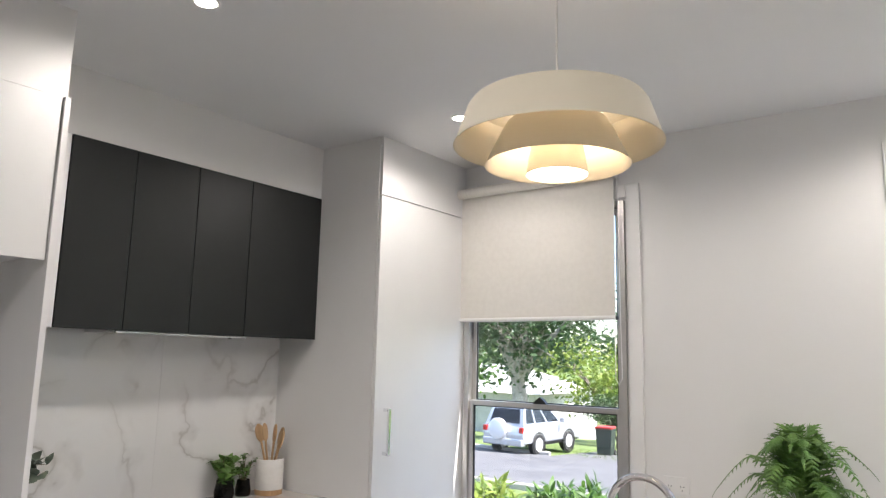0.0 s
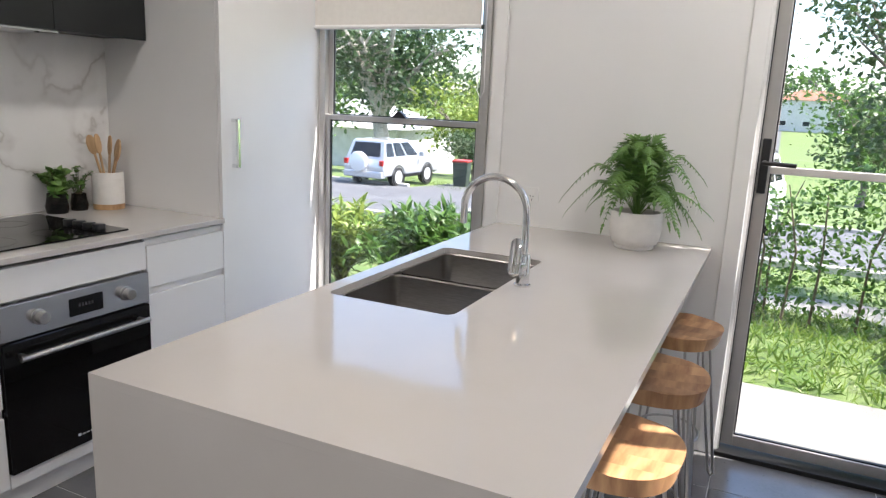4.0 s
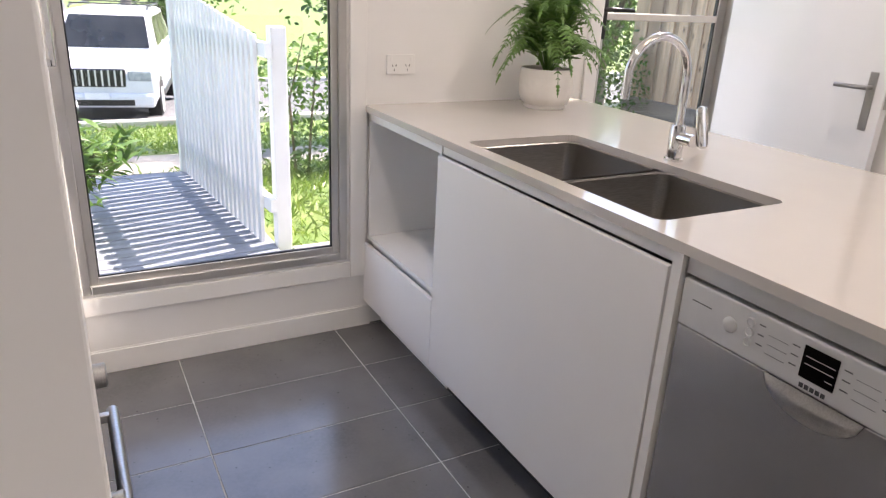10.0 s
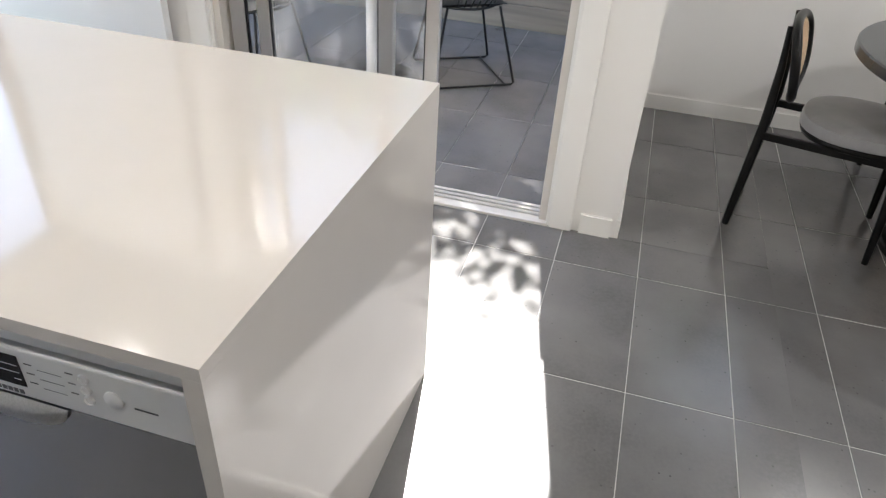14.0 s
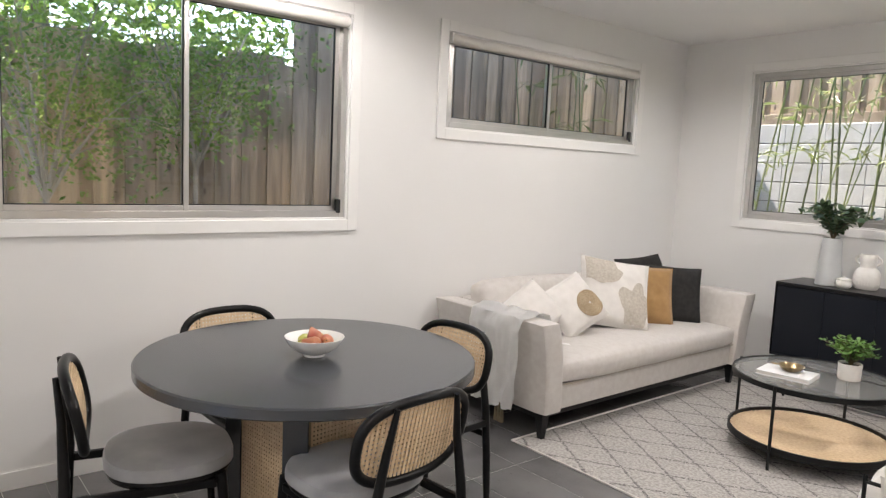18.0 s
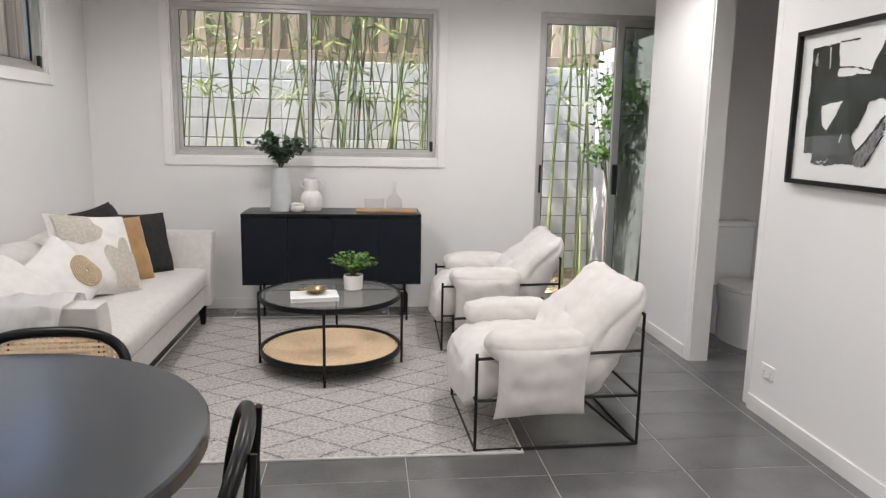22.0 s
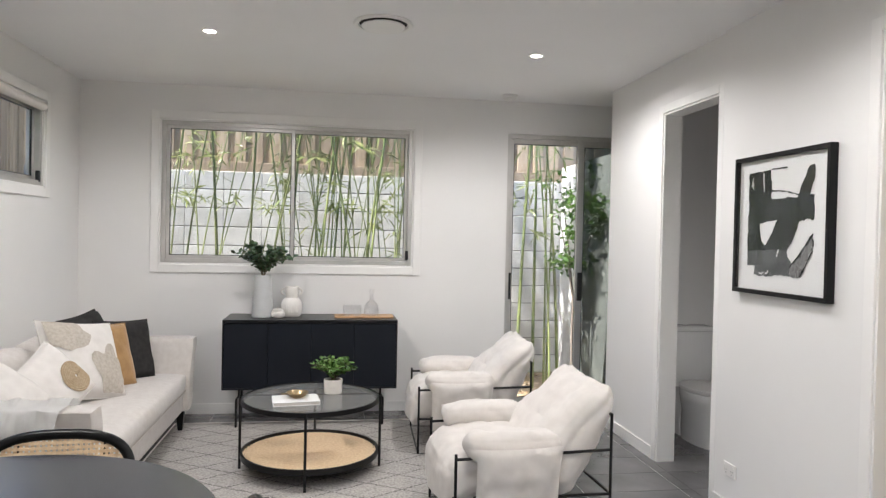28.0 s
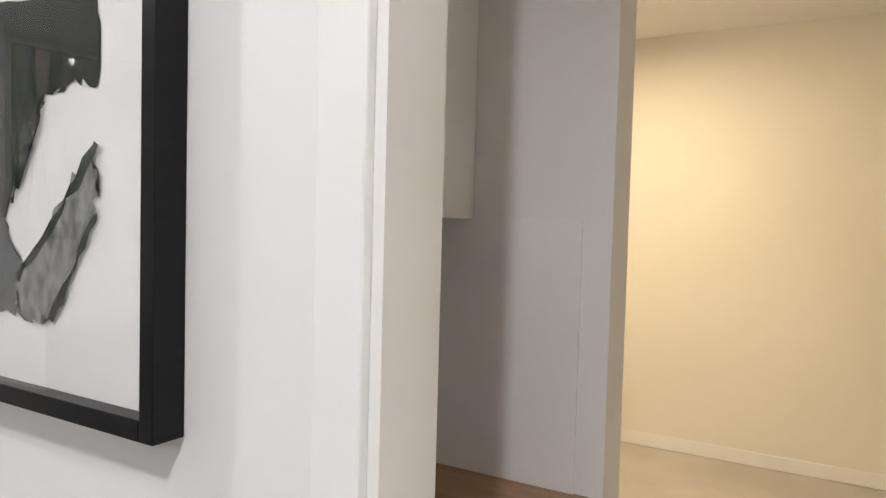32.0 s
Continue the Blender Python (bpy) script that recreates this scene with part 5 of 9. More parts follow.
def pillow(label, mat, x, y, z, w, h, thick, spin, ry, rz, seed, motif=None):
    t = thing("scatter_cushion", label, "cushion", x, y, z, group="cushions on the sofa")
    t.matrix_basis = Matrix.Translation((x, y, z)) @ pose(0, 0, 0, 0, 0, rz) @ pose(0, 0, 0, 0, ry, 0) @ pose(0, 0, 0, 0, 0, spin)
    part("cover", cushion(w, h, thick, 20, seed=seed, rough=0.008), M[mat], t, smooth=True)
    part("piping", tube([(0.5 * w * a * (1 - 0.06 * (1 - b * b)), 0.5 * h * b * (1 - 0.06 * (1 - a * a)), 0) for a, b in [(-1 + 2 * i / 10, -1) for i in range(10)] + [(1, -1 + 2 * i / 10) for i in range(10)] + [(1 - 2 * i / 10, 1) for i in range(10)] + [(-1, 1 - 2 * i / 10) for i in range(10)]], 0.004, 6, closed=True), M[mat], t)
    def surface(u, v):
        full = max(0.0, (1 - abs(u) ** 2.6) * (1 - abs(v) ** 2.6)) ** 0.35
        px, py = u * w / 2 * (1 - 0.06 * (1 - v * v)), v * h / 2 * (1 - 0.06 * (1 - u * u))
        off = Vector((seed * 7.3, seed * 3.1, 0))
        k = noise.noise(Vector((px * 5, py * 5, 2)) + off) * 0.016 + noise.noise(Vector((px * 14, py * 14, 1)) + off) * 0.008
        return (px, py, thick / 2 * full + k * full + 0.004)
    if motif == "blots":
        for cu, cv, ru, rv in ((0.56, 0.52, 0.46, 0.58), (-0.36, -0.56, 0.66, 0.46)):
            bm = bmesh.new()
            mid = bm.verts.new(surface(cu, cv))
            rings = []
            for q in (0.33, 0.66, 1.0):
                ring = []
                for i in range(40):
                    a = 2 * math.pi * i / 40
                    r = q * (1 + 0.12 * math.sin(5 * a + cu * 9) + 0.45 * noise.noise(Vector((math.cos(a) * 1.6, math.sin(a) * 1.6, cu * 9))))
                    ring.append(bm.verts.new(surface(max(-0.93, min(0.93, cu + ru * r * math.cos(a))), max(-0.93, min(0.93, cv + rv * r * math.sin(a))))))
                rings.append(ring)
            for i in range(40):
                j = (i + 1) % 40
                bm.faces.new((mid, rings[0][i], rings[0][j]))
                for a, b in zip(rings, rings[1:]):
                    bm.faces.new((a[i], b[i], b[j], a[j]))
            part("stitched_motif", bm, M["beige_motif"], t, "beige stitched cloud motif", smooth=True)
    if motif == "rings":
        for r in (0.08, 0.15, 0.22, 0.29, 0.36, 0.43, 0.50):
            pts = [surface(max(-0.9, min(0.9, -0.30 + r * math.cos(radians(a)))), max(-0.93, min(0.93, -0.46 + r * math.sin(radians(a))))) for a in range(0, 360, 12)]
            part("jute_ring", tube(pts, 0.0062, 6, closed=True), M["jute"], t, "coiled jute ring", smooth=True)
    return t


# cushions lean on the back of the sofa; local +z faces the room
pillow("charcoal linen cushion in the corner of the sofa", "charcoal_cloth", 3.20, -3.47, 0.715, 0.43, 0.43, 0.15, 5, -68, -14, 5)
pillow("charcoal linen cushion beside the far arm", "charcoal_cloth", 3.00, -3.56, 0.665, 0.42, 0.42, 0.14, -4, -72, -36, 6)
pillow("tan velvet cushion with a fringed edge", "tan_velvet", 3.05, -3.27, 0.675, 0.43, 0.43, 0.14, -5, -68, -32, 4)
pillow("white cushion with beige cloud stitching", "white_linen", 3.06, -2.93, 0.705, 0.50, 0.50, 0.16, -9, -62, -30, 3, "blots")
pillow("white cushion with a coiled jute circle", "white_linen", 3.06, -2.50, 0.660, 0.36, 0.36, 0.14, 32, -58, -30, 2, "rings")
pillow("white cushion slouched behind the near arm", "white_linen", 3.16, -2.23, 0.635, 0.33, 0.33, 0.14, 38, -54, -28, 1)

t = thing("throw_blanket", "white crinkled cotton throw over the sofa arm", "throw", 3.0, SY1, 0.15)
bm = bmesh.new()
n1, n2 = 46, 60
prof = [(SY1 - 0.33, 0.500), (SY1 - 0.20, 0.535), (SY1 - 0.155, 0.62), (SY1 - 0.125, 0.70), (SY1 - 0.03, 0.715), (SY1 + 0.045, 0.705), (SY1 + 0.068, 0.63), (SY1 + 0.055, 0.45), (SY1 + 0.05, 0.30), (SY1 + 0.055, 0.18)]
for i in range(n1 + 1):
    u = i / n1
    for j in range(n2 + 1):
        s = j / n2 * (len(prof) - 1)
        k = min(int(s), len(prof) - 2)
        f = s - k
        y, z = [prof[k][q] * (1 - f) + prof[k + 1][q] * f for q in (0, 1)]
        fall = max(0, s - 4) / 5
        x = 2.73 + (0.46 - 0.10 * fall) * u + 0.06 * fall
        w = 0.010 * math.sin(u * 17 + 5 * noise.noise(Vector((u * 2.2, s * 0.5, 0)))) + 0.012 * noise.noise(Vector((u * 6, s * 0.6, 2))) + 0.006 * noise.noise(Vector((u * 21, s * 1.3, 7)))
        if s < 4:
            z += (w + 0.016) * 0.9
        else:
            y += (w + 0.022) * (1 + 0.5 * fall)
        if j == n2:
            z += 0.02 * noise.noise(Vector((u * 12, 0, 1)))
        bm.verts.new((x + 0.01 * noise.noise(Vector((u * 5, s, 4))), y, z))
bm.verts.ensure_lookup_table()
for i in range(n1):
    for j in range(n2):
        a = i * (n2 + 1) + j
        bm.faces.new([bm.verts[k] for k in (a, a + n2 + 1, a + n2 + 2, a + 1)])
bmesh.ops.solidify(bm, geom=bm.faces[:], thickness=0.004)
wpart("cloth", bm, M["white_cotton"], t, smooth=True)
for i in range(3):
    x = 2.86 + 0.025 * i
    wpart("tassel", tube([(x, SY1 + 0.075, 0.20), (x + 0.003, SY1 + 0.078, 0.16), (x + 0.005, SY1 + 0.075, 0.09)], [0.004, 0.010, 0.012], 8), M["stem"], t, "brown thread tassel", smooth=True)

# ---- sideboard and what stands on it ----
BX0, BX1, BY0, BY1 = 1.118, 2.42, -4.34, -3.915
t = thing("sideboard", "ink-black lacquered sideboard on thin metal legs", "sideboard", (BX0 + BX1) / 2, (BY0 + BY1) / 2, 0)
wpart("carcass", box(BX0 + 0.006, BX1 - 0.006, BY0, BY1 - 0.022, 0.315, 0.806), M["dark_navy"], t)
wpart("top", box(BX0, BX1, BY0 - 0.002, BY1 + 0.004, 0.8065, 0.83, 0.002), M["black_wood"], t)
wpart("bottom_frame", box(BX0, BX1, BY0, BY1 + 0.002, 0.305, 0.3148, 0.001), M["dark_navy"], t)
for x in (BX0, BX1 - 0.0055):
    wpart("side_panel", box(x, x + 0.0055, BY0, BY1 + 0.002, 0.315, 0.806), M["black_wood"], t)
k = 4
for i in range(k):
    a = BX0 + 0.010 + i * (BX1 - BX0 - 0.02) / k
    wpart("door", box(a + 0.001, a + (BX1 - BX0 - 0.02) / k - 0.001, BY1 - 0.020, BY1 - 0.003, 0.318, 0.803, 0.0015), M["dark_navy"], t)
for x in (BX0 + 0.12, BX1 - 0.12):
    for y in (BY0 + 0.06, BY1 - 0.06):
        wpart("leg", tube([(x, y, 0.306), (x, y, 0.25), (x + (0.02 if x > 1.7 else -0.02), y, 0.22), (x + (0.02 if x > 1.7 else -0.02), y, 0.0005)], 0.009, 10), M["black_metal"], t)
    wpart("leg_rail", tube([(x, BY0 + 0.06, 0.298), (x, BY1 - 0.06, 0.298)], 0.008, 8), M["black_metal"], t)
wpart("leg_rail", tube([(BX0 + 0.12, BY1 - 0.06, 0.252), (BX1 - 0.12, BY1 - 0.06, 0.252)], 0.006, 8), M["black_metal"], t)
ZT = 0.8305


def bunch(parent, mat, count, origin, spread, height, leaf, width, seed, stem_mat="stem", droop=0.2, leaves=9, start=0.35, round_leaf=False):
    """Leafy stems that fan out from origin: a mesh of stems and one of leaves."""
    rng = random.Random(seed)
    bs, bl = bmesh.new(), bmesh.new()
    o = Vector(origin)
    for i in range(count):
        a, r = rng.uniform(0, 2 * math.pi), spread * rng.uniform(0.25, 1.0)
        h = height * rng.uniform(0.6, 1.05) * (1 - 0.25 * r / max(spread, 1e-3))
        tip = o + Vector((r * math.cos(a), r * math.sin(a), h))
        ctrl = o + Vector((r * 0.25 * math.cos(a), r * 0.25 * math.sin(a), h * 0.75))
        pts = [o.lerp(ctrl, q).lerp(ctrl.lerp(tip, q), q) + Vector((0, 0, -droop * h * q ** 3)) for q in (0, 0.2, 0.4, 0.6, 0.8, 1.0)]
        tube(pts, [0.0026, 0.0024, 0.002, 0.0017, 0.0014, 0.001], 5, bm=bs)
        for k in range(leaves):
            q = start + (1 - start) * k / max(1, leaves - 1)
            s = q * 5
            j = min(int(s), 4)
            p = pts[j].lerp(pts[j + 1], s - j)
            d = Vector((rng.uniform(-1, 1), rng.uniform(-1, 1), rng.uniform(-0.3, 0.8))).normalized()
            L = leaf * rng.uniform(0.7, 1.25)
            nrm = Vector((rng.uniform(-0.6, 0.6), rng.uniform(-0.6, 0.6), 1)).normalized()
            leaf_card(bl, p, p + d * L, L * width, nrm, curl=0.12, n=5 if round_leaf else 4)
    part("stems", bs, M[stem_mat], parent)
    part("foliage", bl, M[mat], parent, smooth=True)


t = thing("vase", "tall grey ribbed ceramic vase with green branches", "vase", 2.15, -4.10, ZT)
prof = [(0, 0), (0.078, 0), (0.084, 0.004)] + [(0.084 - 0.024 * (z / 0.325), z) for z in np.linspace(0.01, 0.315, 22)] + [(0.058, 0.325), (0.052, 0.325), (0.05, 0.30), (0, 0.28)]
part("body", lathe([(float(r) + (0.0006 if i % 2 else 0), float(z)) for i, (r, z) in enumerate(prof)], 48), M["grey_ceramic"], t, smooth=True)
bunch(t, "leaf_vase", 26, (0, 0, 0.30), 0.27, 0.36, 0.058, 0.62, 11, droop=0.30, leaves=18, start=0.2)
t = thing("jug", "white clay jug with a ribbed body and round handles", "jug", 1.935, -4.17, ZT)
prof = [(0, 0), (0.066, 0), (0.078, 0.02), (0.082, 0.06), (0.080, 0.10), (0.066, 0.13), (0.048, 0.145), (0.045, 0.165), (0.052, 0.19), (0.055, 0.225), (0.050, 0.235), (0.044, 0.235), (0.042, 0.17), (0, 0.15)]
part("body", lathe(prof, 44), M["white_clay"], t, smooth=True)
for k in range(28):
    a = 2 * math.pi * k / 28
    part("rib", tube([(0.0795 * math.cos(a), 0.0795 * math.sin(a), z) for z in (0.03, 0.06, 0.09)], 0.0035, 5), M["white_clay"], t)
for s in (-1, 1):
    part("handle", tube([(s * (0.055 + 0.026 * math.sin(math.pi * q)), 0, 0.165 + 0.055 * q) for q in np.linspace(0, 1, 9)], 0.007, 8), M["white_clay"], t, smooth=True)
t = thing("lidded_jar", "small round white lidded jar", "jar", 2.03, -4.05, ZT)
part("body", lathe([(0, 0), (0.035, 0), (0.050, 0.015), (0.053, 0.03), (0.048, 0.048), (0.04, 0.052), (0, 0.052)], 32), M["white_clay"], t, smooth=True)
part("lid", lathe([(0.044, 0.053), (0.046, 0.060), (0.03, 0.068), (0.008, 0.070), (0.008, 0.076), (0, 0.078)], 32), M["white_clay"], t, smooth=True)
t = thing("serving_board", "pale timber serving board with a rim", "tray", 1.37, -4.13, ZT)
part("board", prism(rounded(0.46, 0.19, 0.02), 0, 0.014, 0.004), M["oak"], t)
def glassware(name, label, cat, x, y, prof, group=""):
    g = thing(name, label, cat, x, y, ZT + 0.0145, group=group)
    part("glass_body", lathe(prof, 28, cap=False), M["clear"], g, smooth=True)
    return g
for x in (1.50, 1.425):
    glassware("tumbler", "clear glass tumbler on the board", "glass", x, -4.12, [(0, 0.006), (0.030, 0.006), (0.034, 0.08), (0.036, 0.08), (0.032, 0.0), (0, 0.0)], "tumblers")
g = glassware("decanter", "clear glass decanter with a stopper", "decanter", 1.31, -4.13, [(0, 0.006), (0.05, 0.006), (0.056, 0.02), (0.054, 0.075), (0.03, 0.10), (0.014, 0.115), (0.013, 0.15), (0.018, 0.158), (0.015, 0.15), (0.017, 0.115), (0.033, 0.102), (0.058, 0.077), (0.060, 0.018), (0.052, 0.0), (0, 0.0)])
part("stopper", lathe([(0, 0.155), (0.010, 0.158), (0.016, 0.175), (0.024, 0.19), (0.018, 0.205), (0, 0.208)], 20), M["clear"], g, smooth=True)

# ---- coffee table ----
CX, CY = 1.735, -3.01
t = thing("coffee_table", "round glass coffee table with a cane lower shelf", "coffee table", CX, CY, 0)
def hoop(r, z0, z1, wid):
    return lathe([(r - wid, z0), (r, z0), (r, z1), (r - wid, z1), (r - wid, z0)], 72, cap=False)
part("top_hoop", hoop(0.425, 0.432, 0.460, 0.012), M["black_metal"], t, smooth=True)
part("shelf_hoop", hoop(0.425, 0.100, 0.135, 0.012), M["black_metal"], t, smooth=True)
ob = part("glass_top", lathe([(0, 0.448), (0.412, 0.448), (0.412, 0.456), (0, 0.456)], 72), M["table_glass"], t, "glass top with a painted pale reflection")
ob.visible_shadow = False
part("shelf_backing", lathe([(0, 0.104), (0.412, 0.104), (0.412, 0.112), (0, 0.112)], 64), M["black_wood"], t)
bm = lattice(0.82, 0.82, 0.0125, 0.0085, lambda u: math.sqrt(max(0, 0.411 ** 2 - u * u)), 0.003)
bm.transform(pose(0, 0, 0.1155, 90, 0, 0))
part("cane_shelf", bm, M["rattan"], t, "woven cane shelf")["kind"] = "stuff"
for a in (88, 178, 268, 358):
    c, s = math.cos(radians(a)), math.sin(radians(a))
    part("leg", tube([(0.433 * c, 0.433 * s, 0.012), (0.433 * c, 0.433 * s, 0.462)], 0.0085, 10), M["black_metal"], t)
t = thing("potted_plant", "small green shrub in a white ceramic pot", "plant", CX - 0.135, CY - 0.10, 0.457)
part("pot", lathe([(0, 0), (0.052, 0), (0.056, 0.004), (0.060, 0.088), (0.058, 0.092), (0.054, 0.09), (0.052, 0.078), (0, 0.076)], 40), M["white_clay"], t, smooth=True)
part("soil", lathe([(0, 0.079), (0.052, 0.079)], 24, cap=False), M["soil"], t)
bunch(t, "leaf", 60, (0, 0, 0.075), 0.15, 0.19, 0.028, 0.75, 21, droop=0.15, leaves=11, start=0.3)
t = thing("book", "large white-covered book on the coffee table", "book", CX + 0.09, CY + 0.14, 0.457, 8)
part("cover", box(-0.135, 0.135, -0.10, 0.10, 0, 0.004, 0.001), M["paper"], t)
part("page_block", box(-0.133, 0.131, -0.098, 0.098, 0.0041, 0.020), M["white_linen"], t)
part("cover", box(-0.135, 0.135, -0.10, 0.10, 0.0201, 0.024, 0.001), M["paper"], t)
part("spine", box(-0.139, -0.1352, -0.10, 0.10, 0, 0.024, 0.001), M["paper"], t)
t = thing("brass_dish", "small aged brass leaf dish on the book", "dish", CX + 0.08, CY + 0.12, 0.4812, 20)
part("dish", lathe([(0, 0.0), (0.03, 0.0), (0.055, 0.015), (0.068, 0.033), (0.066, 0.034), (0.052, 0.018), (0.03, 0.004), (0, 0.003)], 32), M["brass"], t, smooth=True)
part("stem_handle", tube([(0.062, 0, 0.030), (0.085, 0, 0.028), (0.10, 0.004, 0.034)], 0.005, 8), M["brass"], t, smooth=True)

# ---- lounge chairs ----
def lounge_chair(x, y, rz=0):
    """Open black frame, puffy cushions; faces +x, the back at -x."""
    t = thing("lounge_chair", "cream puffy lounge chair in an open black metal frame", "armchair", x, y, 0, rz, group="lounge chairs")
    X0, X1, Y0_, Y1_ = -0.385, 0.385, -0.34, 0.34
    r = 0.0075
    def bar(name, *pts):
        part(name, tube(pts, r, 8), M["black_metal"], t)
    for yy in (Y0_, Y1_):
        bar("front_post", (X1, yy, 0.008), (X1, yy, 0.465))
        bar("back_post", (X0, yy, 0.008), (X0, yy, 0.635))
        bar("arm_rail", (X1, yy, 0.44), (X0, yy, 0.46))
        bar("lower_rail", (X1, yy, 0.245), (X0, yy, 0.245))
        bar("floor_rail", (X1, yy, 0.008), (X0, yy, 0.008))
        bar("brace", (-0.10, yy, 0.245), (X0 + 0.01, yy, 0.012))
    for zz, xx in ((0.008, X1), (0.008, X0), (0.245, X1), (0.245, X0), (0.63, X0)):
        bar("cross_rail", (xx, Y0_, zz), (xx, Y1_, zz))
    bar("cross_rail", (-0.10, Y0_, 0.245), (-0.10, Y1_, 0.245))
    def pad(name, w, d, h, m, seed, mat="fabric_pale", pinch=0.42, power=3.0, sag=0.0):
        bm = cushion(w, d, h, 22, pinch=pinch, rough=0.014, seed=seed, sag=sag, power=power)
        bm.transform(m)
        part(name, bm, M[mat], t, smooth=True)
    def crease(b2, amount, seed):
        for v in b2.verts:
            c = v.co
            k = noise.noise(Vector((c.x * 5, c.y * 3.2, c.z * 5 + seed * 3.7)))
            fold = 1 - min(1.0, abs(noise.noise(Vector((c.x * 7 + seed, c.y * 4, c.z * 7)))) * 5)
            fine = noise.noise(Vector((c.x * 19, c.y * 15, c.z * 19 + seed)))
            v.co = c + v.normal * amount * (k - 0.55 * fold + 0.25 * fine)
        return b2
    # seat: a soft slab whose front rolls down over the rail
    b2 = soft_box(-0.26, 0.43, -0.305, 0.305, 0.262, 0.440, 0.085, 0.035, cuts=21, seed=2)
    for v in b2.verts:
        f = max(0.0, (v.co.x - 0.16) / 0.27)
        v.co.z -= (0.115 if v.co.z < 0.34 else 0.035) * f * f
    bmesh.ops.recalc_face_normals(b2, faces=b2.faces[:])
    b2.normal_update()
    part("seat_cushion", crease(b2, 0.022, 2), M["fabric_pale"], t, smooth=True)
    # back: a fat pillow leaning far back on the rear rail, its upper corners drawn out
    b2 = soft_box(-0.13, 0.13, -0.325, 0.325, 0.0, 0.56, 0.11, 0.03, cuts=21, seed=5)
    for v in b2.verts:
        f = max(0.0, v.co.z / 0.56)
        v.co.x *= 1.25 - 0.80 * f ** 1.4
        v.co.z += 0.055 * f ** 2 * abs(v.co.y / 0.325) ** 2.5
        v.co.y *= 1.0 + 0.05 * f
    b2.normal_update()
    crease(b2, 0.022, 4)
    b2.transform(pose(-0.055, 0, 0.265, 0, -36, 0))
    part("back_cushion", b2, M["fabric_pale"], t, smooth=True)
    for s in (-1, 1):
        b2 = soft_box(-0.13, 0.33, s * 0.29 - 0.085, s * 0.29 + 0.085, 0.425, 0.550, 0.060, 0.015, cuts=17, seed=6 + s)
        b2.normal_update()
        part("arm_pillow", crease(b2, 0.016, 7 + s), M["fabric_pale"], t, smooth=True)
        pad("arm_flap", 0.43, 0.34, 0.085, pose(0.10, s * 0.405, 0.345, s * 82, 0, s * 3), 8 + s, pinch=0.4, power=2.4)
    return t


M["fabric_pale"] = material("cream_cotton", (0.70, 0.66, 0.62), 0.88, color2=(0.64, 0.60, 0.56), scale=14, bump=0.3, bump_scale=320, sheen=0.3)
ac = lounge_chair(0.655, -2.11, 2)
copy_thing(ac, pose(0.63, -3.55, 0, 0, 0, -2))

# ---- picture ----
t = thing("framed_picture", "framed black and white brushstroke print behind glass", "picture", XA, -1.648, 1.22)
PY0_, PY1_, PZ0, PZ1 = -2.010, -1.287, 1.222, 1.920
fx = XA + 0.0005
bm = bmesh.new()
for name, b in (("frame_side", (fx, fx + 0.038, PY0_, PY0_ + 0.022, PZ0, PZ1)), ("frame_side", (fx, fx + 0.038, PY1_ - 0.022, PY1_, PZ0, PZ1)), ("frame_rail", (fx, fx + 0.038, PY0_ + 0.022, PY1_ - 0.022, PZ0, PZ0 + 0.022)), ("frame_rail", (fx, fx + 0.038, PY0_ + 0.022, PY1_ - 0.022, PZ1 - 0.022, PZ1))):
    wpart(name, box(*b, 0.0015), M["black_wood"], t)
wpart("mount", box(fx, fx + 0.016, PY0_ + 0.022, PY1_ - 0.022, PZ0 + 0.022, PZ1 - 0.022), M["paper"], t, "white picture mount")
ob = wpart("glazing", box(fx + 0.030, fx + 0.032, PY0_ + 0.022, PY1_ - 0.022, PZ0 + 0.022, PZ1 - 0.022), M["clear"], t)
ob.visible_shadow = False
M["ink_wash"] = material("black_ink", (0.006, 0.009, 0.0085), 0.6, spec=0.15, color2=(0.020, 0.026, 0.024), scale=4, detail=3, stretch=(1, 9, 0.7), mix=(0.25, 0.85))
M["ink_grey"] = material("grey_ink_wash", (0.07, 0.07, 0.07), 0.6, color2=(0.30, 0.30, 0.30), scale=12, detail=3, stretch=(1, 6, 4), mix=(0.3, 0.75))
W, H = PY1_ - PY0_, PZ1 - PZ0
def stroke(name, mat, pts, layer, jag=0.010):
    """A flat brush mark: corner points in fractions of the picture, with torn edges."""
    rng = random.Random(name + str(pts[0]) + str(layer))
    poly = []
    for (u0, v0), (u1, v1) in zip(pts, pts[1:] + pts[:1]):
        for k in range(9):
            q = k / 9
            poly.append((u0 + (u1 - u0) * q + rng.uniform(-jag, jag) * (k > 0), v0 + (v1 - v0) * q + rng.uniform(-jag, jag) * (k > 0)))
    bm = bmesh.new()
    x = fx + 0.0165 + 0.0006 * layer
    vs = [bm.verts.new((x, PY0_ + W * u, PZ0 + H * v)) for u, v in poly]
    f = bm.faces.new(vs)
    bmesh.ops.triangulate(bm, faces=[f])
    bmesh.ops.recalc_face_normals(bm, faces=bm.faces[:])
    for f in bm.faces:
        if f.normal.x < 0:
            f.normal_flip()
    wpart(name, bm, M[mat], t)
